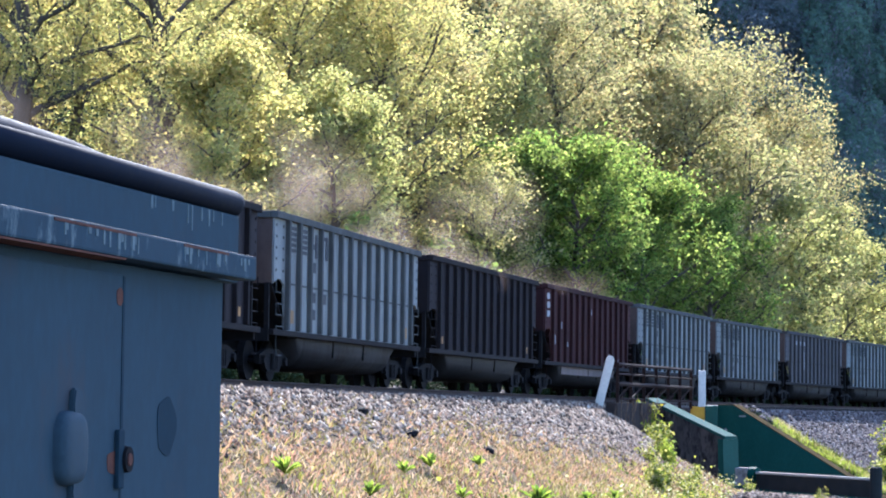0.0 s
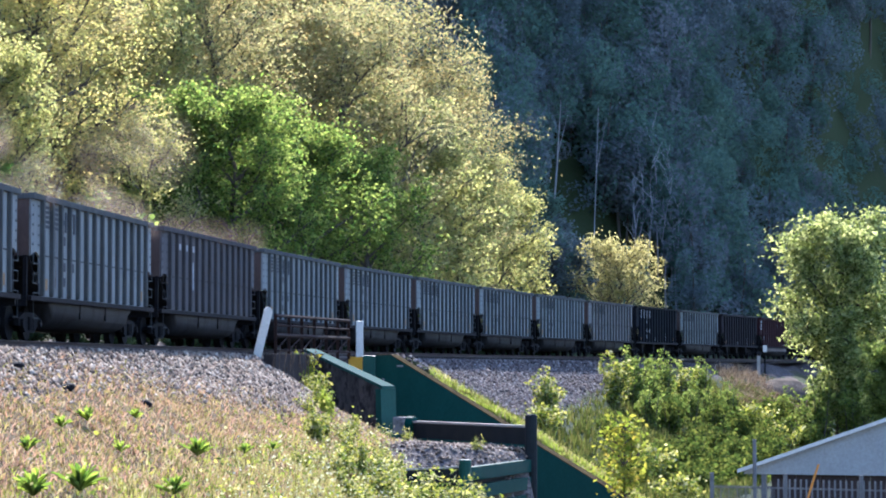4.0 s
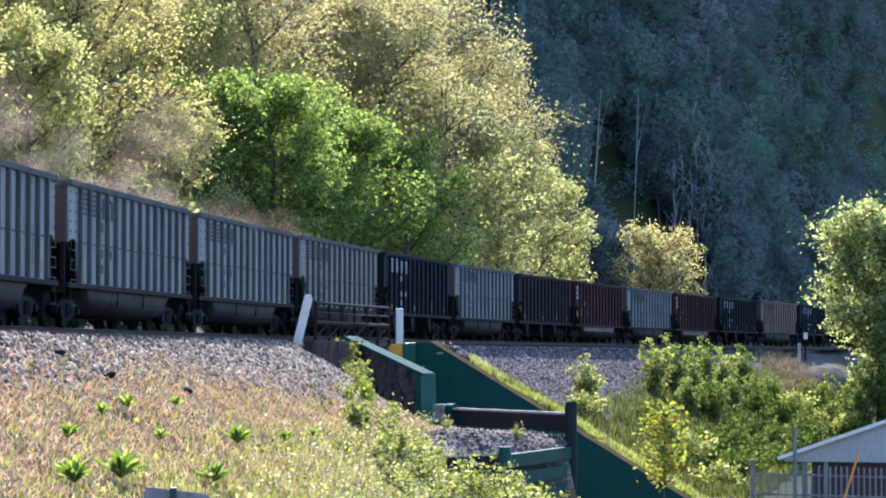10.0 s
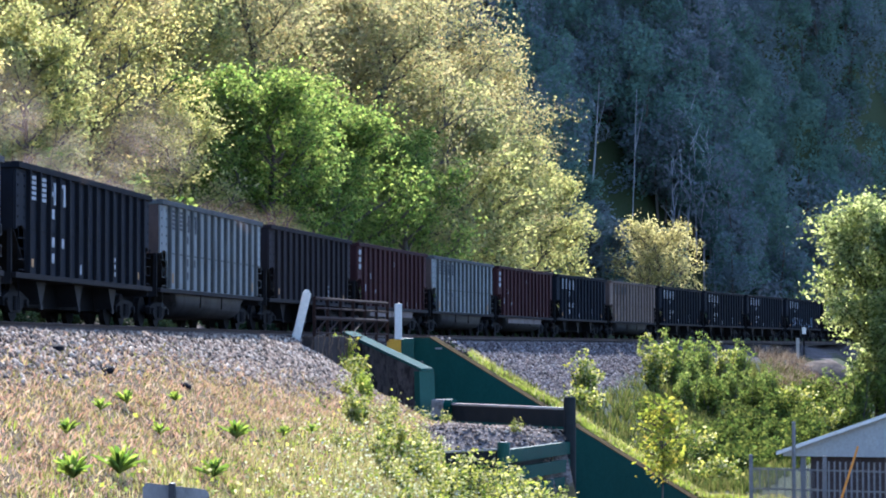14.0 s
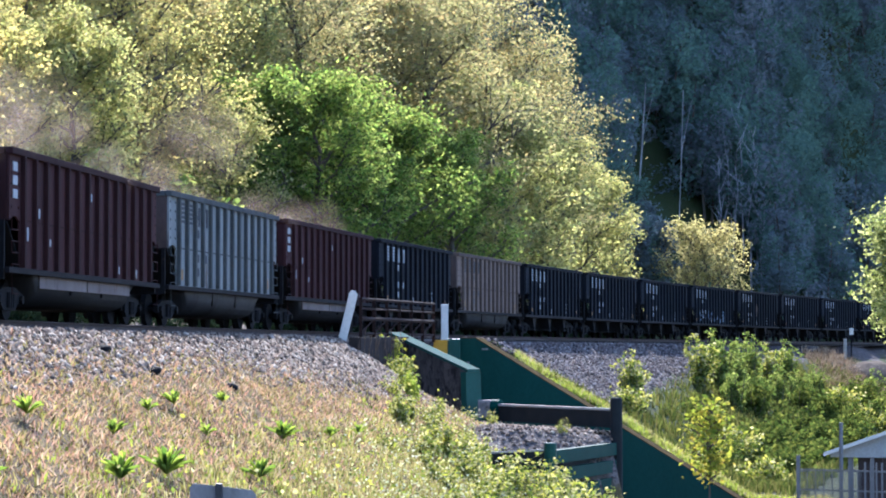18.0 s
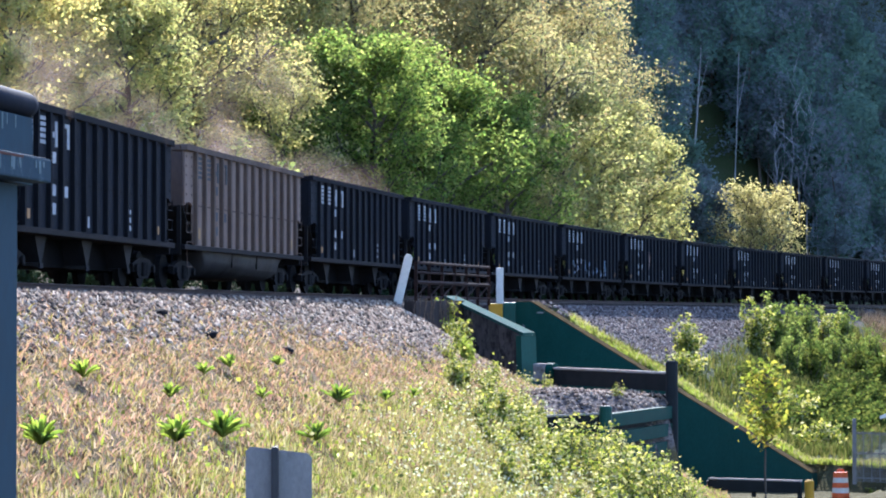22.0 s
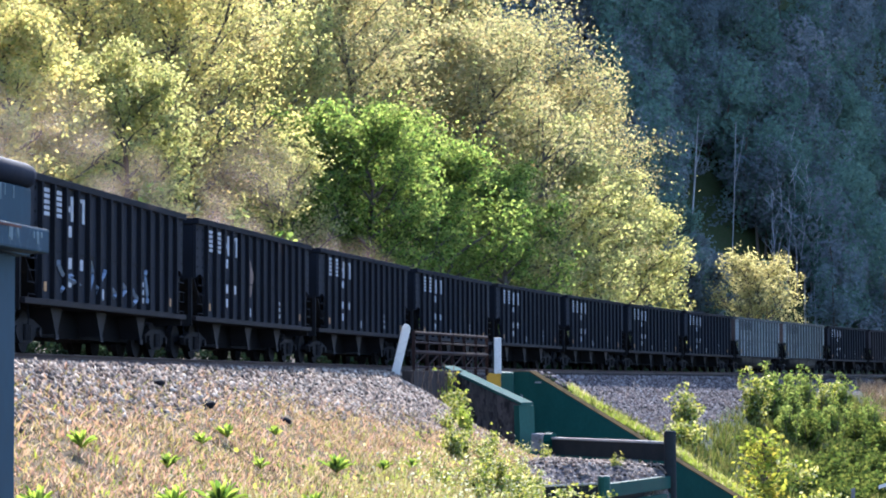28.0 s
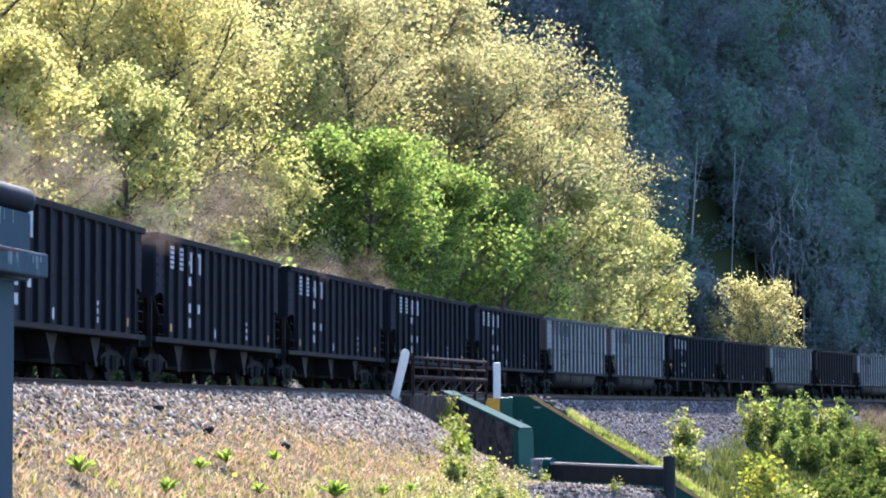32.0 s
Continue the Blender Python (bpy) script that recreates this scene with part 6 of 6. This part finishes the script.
# ---- ballast stones ----
def pebbles(name, x, y, z, rng, size, material, label, category):
    n = len(x)
    base = np.array([(1, 0, 0), (-1, 0, 0), (0, 1, 0), (0, -1, 0), (0, 0, 1), (0, 0, -1)], float)
    sz = size * rng.uniform(0.5, 1.5, (n, 1, 1)) * rng.uniform(0.6, 1.2, (n, 1, 3))
    P = base[None] * sz + rng.normal(size=(n, 6, 3)) * size * 0.18
    a = rng.uniform(0, 6.28, n)
    ca, sa = np.cos(a)[:, None], np.sin(a)[:, None]
    P = np.stack([P[..., 0] * ca - P[..., 1] * sa, P[..., 0] * sa + P[..., 1] * ca, P[..., 2]], -1)
    V = (P + np.stack([x, y, z], 1)[:, None]).reshape(-1, 3)
    f = np.array([(0, 2, 4), (2, 1, 4), (1, 3, 4), (3, 0, 4), (2, 0, 5), (1, 2, 5), (3, 1, 5), (0, 3, 5)])
    F = (np.arange(n)[:, None, None] * 6 + f[None]).reshape(-1, 3)
    return tagged(mesh_part(name, fastmesh(name, V, F), material), label, category, "", "stuff")


def stone_material(name, tone):
    m, nt, bs = start(name)
    g = nt.nodes.new("ShaderNodeNewGeometry")
    col = ramp(nt, g.outputs["Random Per Island"], [(0, (0.05, 0.043, 0.04)), (0.2, (0.12, 0.1, 0.09)), (0.4, (0.25, 0.175, 0.14)), (0.7, (0.33, 0.265, 0.22)), (0.9, (0.45, 0.38, 0.32)), (1, (0.6, 0.52, 0.45))])
    col = mixed(nt, 0.4, col, ramp(nt, noise_tex(nt, 25.0, 3.0, coords(nt)), [(0.3, (0.5, 0.48, 0.46)), (0.7, (1, 1, 1))]), "MULTIPLY")
    nt.links.new(mixed(nt, 1.0, col, tone, "MULTIPLY"), bs.inputs["Base Color"])
    bs.inputs["Roughness"].default_value = 0.85
    bs.inputs["Specular IOR Level"].default_value = 0.08
    return m


MAT["crushed"] = stone_material("crushed_stone", (1.0, 0.965, 0.84))
# the same stone again, tinted with the train's shade
MAT["crushed_shade"] = stone_material("shade_tinted_stone", (0.62, 0.64, 0.7))
x, y, rng = scatter(90000, 61, -13.5, 4, 42, 101, lambda x, y, u, s: np.where((u > 1.6) & (u < gravel_reach(s) + 1.2) & open_ground(x, y), np.clip((gravel_reach(s) + 1.2 - u) / 1.6, 0, 1), 0))
pebbles("ballast", x, y, ground_z(x, y) + 0.01, rng, 0.07, MAT["crushed"], "grey and reddish crushed stone ballast", "ballast")
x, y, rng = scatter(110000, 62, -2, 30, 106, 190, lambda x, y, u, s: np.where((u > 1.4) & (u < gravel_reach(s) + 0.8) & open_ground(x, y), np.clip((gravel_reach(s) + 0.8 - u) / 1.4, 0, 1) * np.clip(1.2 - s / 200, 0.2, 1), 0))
pebbles("ballast", x, y, ground_z(x, y) + 0.01, rng, 0.075, MAT["crushed_shade"], "crushed stone ballast with the train's shade painted in blue-grey", "ballast")
x, y, rng = scatter(5000, 63, -4, 5, 84, 98, lambda x, y, u, s: np.where(shelf(x, y) > height(x, y) - 0.3, 1.0, 0))
pebbles("gravel_fill", x, y, ground_z(x, y) + 0.01, rng, 0.06, MAT["crushed"], "dark crushed stone fill behind the pile wall", "gravel")
for x, y, sc in ((-8.55, 59.5, 1.0), (-7.6, 60.8, 1.1), (-6.35, 66.0, 0.9)):
    ob = thing("dark_stone", pose(x, y, float(ground_z(x, y)) + 0.06, 10, 5, rs.uniform(0, 360)), "single dark stone lying on the ballast", "stone", "dark stones on the ballast")
    bm = bmesh.new()
    bmesh.ops.create_icosphere(bm, subdivisions=2, radius=0.17 * sc)
    for v in bm.verts:
        v.co = Vector((v.co.x * 1.25, v.co.y * 0.9, v.co.z * 0.6)) * (1 + 0.25 * noise.noise(v.co * 9 + Vector((x, y, 0))))
    part("stone", bm, MAT["steel_dark"], ob)


def earth_mound():
    x0, y0 = 31.4, 222.0
    ob = thing("earth_mound", pose(x0, y0, float(ground_z(x0, y0)) - 0.5), "low mound of bare brown earth and dead stems beside the track", "mound")
    V, n, rings = [(0, 0, 1.75)], 24, 7
    for r in range(1, rings + 1):
        f = r / rings
        for k in range(n):
            a = 2 * math.pi * k / n
            p = Vector((math.cos(a) * 4.2 * f, math.sin(a) * 3.4 * f, 1.75 * (1 - f * f)))
            p *= 1 + 0.16 * noise.noise(p * 0.9)
            V.append((p.x, p.y, p.z + 0.12 * noise.noise(p * 2.3)))
    F = [(1 + r * n + k, 1 + (r + 1) * n + k, 1 + (r + 1) * n + (k + 1) % n, 1 + r * n + (k + 1) % n) for r in range(rings - 1) for k in range(n)]
    bm = bmesh.new()
    vs = [bm.verts.new(v) for v in V]
    for f in F:
        bm.faces.new([vs[i] for i in f])
    for k in range(n):
        bm.faces.new((vs[0], vs[1 + k], vs[1 + (k + 1) % n]))
    part("earth", bm, MAT["earth"], ob, "", None, True)
    return ob


MAT["earth"] = surface("bare_earth", (0.15, 0.115, 0.085), (0.085, 0.065, 0.05), (0.24, 0.19, 0.14), 0.6, 0.95, 0.0, 1.2, 9.0, (1, 1, 1), 1.0, 0.08, 0.04)
earth_mound()
x, y, rng = scatter(9000, 58, 25, 37, 186, 226, lambda x, y, u, s: np.where((u > 3.2) & (u < 10), 0.55, 0))
blades("dead_stems", x, y, rng, 0.5, 0.05, "dead", "dead brown stems on the bank below the track", "dead stems", 3, 1.2)


# ---- dark wooded hillside ----
def hill_woods():
    rng = np.random.default_rng(71)
    kinds = []
    for k in range(4):
        n = 1700
        lobes = rng.normal(size=(13, 3)) * np.array([1.7, 1.7, 2.5]) + np.array([0, 0, 7.5])
        pick = rng.integers(0, 13, n)
        off = rng.normal(size=(n, 3))
        off /= np.linalg.norm(off, axis=1)[:, None] ** 0.85
        c = lobes[pick] + off * rng.uniform(1.0, 1.6, 13)[pick][:, None]
        kinds.append(leaves(c, rng, 0.42, 0.6, face=off + np.array([0, 0, 0.4])))
    # the distance haze lies in these leaf colours
    tones = (("shade", "dark shaded deciduous woods covering a steep hillside, haze in the leaf colour"), ("shade_green", "green tree crowns among the shaded hillside woods, haze in the leaf colour"), ("shade_pale", "pale tree crowns among the shaded hillside woods, greyed by painted haze"))
    V, F, base, TV = ([], [], []), ([], [], []), [0, 0, 0], []
    n = tries = sunny = 0
    flat = Vector((sun_from.x, sun_from.y))
    reach = np.arange(8.0, 320.0, 6.0)
    while n < 400 and tries < 9000:
        tries += 1
        f = rng.uniform(-0.012, 0.2)
        d = 228 + (130 if n % 4 else 300) * rng.random() if f < 0.115 else 290 + 300 * rng.random()
        x, sc = f * d, rng.uniform(0.7, 1.25)
        u, s = off_track(np.array([x]), np.array([d]))
        if u[0] > -11 or (0.075 < f < 0.11 and d < 250) or (f < 0.045 and d < 255) or (d < 290 and (abs(f - 0.0585) < 0.014 or abs(f - 0.073) < 0.011)) or (0.085 < f < 0.107 and d < 292):
            continue
        z = float(height(x, d))
        if z > 2 + 0.175 * d:
            continue
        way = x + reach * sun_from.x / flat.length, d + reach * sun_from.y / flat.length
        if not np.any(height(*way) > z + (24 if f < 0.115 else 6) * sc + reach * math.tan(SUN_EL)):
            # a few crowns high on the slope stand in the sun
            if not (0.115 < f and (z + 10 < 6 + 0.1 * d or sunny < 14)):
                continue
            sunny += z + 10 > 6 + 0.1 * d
        v, f = kinds[n % 4]
        a = rng.uniform(0, 6.28)
        r = np.array([[math.cos(a), -math.sin(a), 0], [math.sin(a), math.cos(a), 0], [0, 0, rng.uniform(0.9, 1.3)]])
        k = (0, 1, 1, 2, 0, 1, 0)[int(rng.integers(0, 7))]
        V[k].append(v @ r.T * sc + np.array([x, d, z - 1.0]))
        F[k].append(f + base[k])
        base[k] += len(v)
        TV.append([(Vector((x, d, z - 1)), 0.22 * sc), (Vector((x + rng.uniform(-0.6, 0.6), d, z + 6 * sc)), 0.15 * sc), (Vector((x + rng.uniform(-1, 1), d, z + 11 * sc)), 0.05)])
        n += 1
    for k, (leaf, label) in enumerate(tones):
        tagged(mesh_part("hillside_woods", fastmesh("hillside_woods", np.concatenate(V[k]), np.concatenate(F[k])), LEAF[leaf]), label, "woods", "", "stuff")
    tagged(mesh_part("hillside_trunks", tubes(TV, 5), MAT["bark"]), "slim dark trunks in the hillside woods", "woods", "", "stuff")


hill_woods()
for px, d, z0, z1, lean in ((0.0585, 286, 20.0, 34.6, 0.9), (0.0728, 288, 18.0, 34.0, 0.5)):
    x = px * d
    ob = thing("dead_tree", pose(0, 0, 0), "pale bare dead trunk standing in the dark woods", "dead tree", "dead trunks on the hillside")
    bm = bmesh.new()
    z = float(height(x, d))
    rod(bm, (x - lean, d, min(z, z0) - 1), (x - lean * 0.3, d, (z0 + z1) / 2), 0.12 if lean > 0.7 else 0.06, 0.1 if lean > 0.7 else 0.05, 7)
    rod(bm, (x - lean * 0.3, d, (z0 + z1) / 2), (x + lean * 0.2, d, z1), 0.1 if lean > 0.7 else 0.05, 0.04, 7)
    rod(bm, (x - lean * 0.3, d, (z0 + z1) / 2 + 1), (x + 1.0, d, z1 - 1.2), 0.05, 0.02, 5)
    part("trunk", bm, MAT["bark_pale"], ob)


# slim bare trees in the gap of the woods
for k in range(8):
    f, d = 0.0868 + 0.0027 * k + 0.0008 * math.sin(5.0 * k), 286 + (k * 5) % 9
    x = f * d
    rnd = random.Random(90 + k)
    tall = rnd.uniform(12, 19)
    stem = [(Vector((rnd.uniform(-0.25, 0.25) * i / 2, 0, tall * i / 6 - 0.5 * (i == 0))), 0.13 * (1 - i / 6.6)) for i in range(7)]
    lines = [stem]
    for j in range(9):
        p = stem[2 + j % 4][0].lerp(stem[3 + j % 4][0], rnd.random())
        e = p + Vector((rnd.uniform(-1, 1) * 1.5, rnd.uniform(-1, 1), rnd.uniform(1.0, 2.6)))
        lines.append([(p, 0.05), (p.lerp(e, 0.5) + Vector((rnd.uniform(-0.2, 0.2), 0, 0)), 0.035), (e, 0.012)])
    ob = thing("bare_tree", pose(x, d, float(height(x, d)) - 0.3), "slim bare grey tree with thin upright branches in the woods", "tree", "slim bare trees on the hillside")
    mesh_part("trunk", tubes(lines), MAT["bark_pale"], ob)

# ---- ties ----
for i in range(300):
    s = -60 + i * 0.56
    x, y, h = along(s)
    mesh_part("tie", tie_me, MAT["tie"], track, "", pose(x, y, RAIL_Z - 0.172, 0, 0, -math.degrees(h)))


ss = np.arange(-60 + 300 * 0.56, 300, 0.56)
V, F = [], []
cube = np.array([(x, y, z) for x in (-1.3, 1.3) for y in (-0.11, 0.11) for z in (-0.17, 0.0)])
quad = np.array([(0, 1, 3, 2), (4, 6, 7, 5), (0, 4, 5, 1), (2, 3, 7, 6), (0, 2, 6, 4), (1, 5, 7, 3)])
for i, s in enumerate(ss):
    x, y, h = along(s)
    c, d = math.cos(h), math.sin(h)
    V.append(np.stack([x + cube[:, 0] * c + cube[:, 1] * d, y - cube[:, 0] * d + cube[:, 1] * c, cube[:, 2] + RAIL_Z - 0.172], 1))
    F.append(quad + 8 * i)
tagged(mesh_part("far_ties", fastmesh("far_ties", np.concatenate(V), np.concatenate(F)), MAT["tie"], track), kind="stuff")


# ---- coal dust blown off the wagons ----
def dust_material():
    """Thin haze: each flake fades out towards its rim."""
    m, nt, bs = start("coal_dust")
    at = nt.nodes.new("ShaderNodeAttribute")
    at.attribute_name = "thickness"
    wisp = ramp(nt, noise_tex(nt, 1.6, 5.0, coords(nt)), [(0.3, (0.2, 0.2, 0.2)), (0.7, (1, 1, 1))])
    k = nt.nodes.new("ShaderNodeMath")
    k.operation = "MULTIPLY"
    nt.links.new(wisp, k.inputs[0])
    nt.links.new(at.outputs["Fac"], k.inputs[1])
    di, tr, cl = (nt.nodes.new(n) for n in ("ShaderNodeBsdfDiffuse", "ShaderNodeBsdfTranslucent", "ShaderNodeBsdfTransparent"))
    di.inputs[0].default_value = tr.inputs[0].default_value = (0.42, 0.315, 0.25, 1)
    a, b = nt.nodes.new("ShaderNodeMixShader"), nt.nodes.new("ShaderNodeMixShader")
    nt.links.new(di.outputs[0], a.inputs[1])
    nt.links.new(tr.outputs[0], a.inputs[2])
    nt.links.new(k.outputs[0], b.inputs[0])
    nt.links.new(cl.outputs[0], b.inputs[1])
    nt.links.new(a.outputs[0], b.inputs[2])
    nt.links.new(b.outputs[0], nt.nodes["Material Output"].inputs[0])
    return m


MAT["dust"] = dust_material()


def dust_mesh(seed, long, n, dense, high):
    """A drift of thin round flakes of haze, gathered in puffs, widest above the middle."""
    rng = np.random.default_rng(seed)
    puff, tall = rng.uniform(-0.95, 0.95, 7), rng.uniform(0.4, 1.4, 7)
    pick = rng.integers(0, 7, n)
    t = puff[pick] + 0.3 * rng.normal(size=n)
    up = np.abs(rng.normal(size=n)) * tall[pick] * high
    c = np.stack([t * long / 2, rng.normal(size=n) * 0.6, up - 0.1], 1)
    r = rng.uniform(0.6, 1.2, n) * (0.7 + 0.3 * up)
    face = np.array([1.0, 0.0, 0.7]) + 0.35 * rng.normal(size=(n, 3))
    a = np.cross(face, rng.normal(size=(n, 3)))
    a /= np.linalg.norm(a, axis=1)[:, None]
    b = np.cross(face, a)
    b /= np.linalg.norm(b, axis=1)[:, None]
    sides, rings = 12, (0.35, 0.7, 1.0)
    V, T = [c[:, None]], [np.full((n, 1), 1.0)]
    for f in rings:
        w = np.arange(sides) * 2 * math.pi / sides
        V.append(c[:, None] + f * r[:, None, None] * (a[:, None] * np.cos(w)[None, :, None] + b[:, None] * np.sin(w)[None, :, None]))
        T.append(np.full((n, sides), (1 - f * f) ** 1.5))
    V, T = np.concatenate(V, 1), np.concatenate(T, 1) * dense * rng.uniform(0.5, 1.2, (n, 1))
    k, tri = 1 + len(rings) * sides, []
    for i in range(sides):
        j = (i + 1) % sides
        tri.append((0, 1 + i, 1 + j))
        for q in range(len(rings) - 1):
            o = 1 + q * sides
            tri += [(o + i, o + sides + i, o + sides + j), (o + i, o + sides + j, o + j)]
    F = (np.arange(n)[:, None, None] * k + np.array(tri)[None]).reshape(-1, 3)
    me = fastmesh("dust", V.reshape(-1, 3), F)
    me.attributes.new("thickness", "FLOAT", "POINT").data.foreach_set("value", T.astype(np.float32).ravel())
    return me


DUST = []
for k, (s, long, n, dense, high) in enumerate(((-34, 15, 13, 0.22, 1.25), (-22, 15, 14, 0.25, 1.15), (-10, 15, 14, 0.25, 0.95), (1, 13, 12, 0.22, 0.7), (11, 11, 9, 0.16, 0.55), (20, 9, 6, 0.1, 0.45))):
    ob = thing("dust_cloud", pose(0, 0, 0), "thin brown coal dust drifting above the wagons", "dust", "dust above the train", "stuff")
    mesh_part("dust", dust_mesh(80 + k, long, n, dense, high), MAT["dust"], ob)
    DUST.append((ob, s, k))


def dust_pose(s, k, t):
    w = s + 2.2 - 0.14 * t + 1.2 * math.sin(0.35 * t + k * 1.9)
    x, y, h = along(w)
    return pose(x, y, RAIL_Z + 3.6 + 0.15 * math.sin(0.5 * t + k), 0, 2.5 * math.sin(0.4 * t + k), 90 - math.degrees(h) + 4 * math.sin(0.3 * t + 2 * k))


def motions():
    """Keys for the train's wagons, along the line."""
    for k, car in TRAIN.items():
        walk(car, [(t, car_pose(k, t)) for t in np.arange(0, 32.5, 1.0)])
    for ob, s, k in DUST:
        walk(ob, [(t, dust_pose(s, k, t)) for t in np.arange(0, 32.5, 1.0)])


motions()
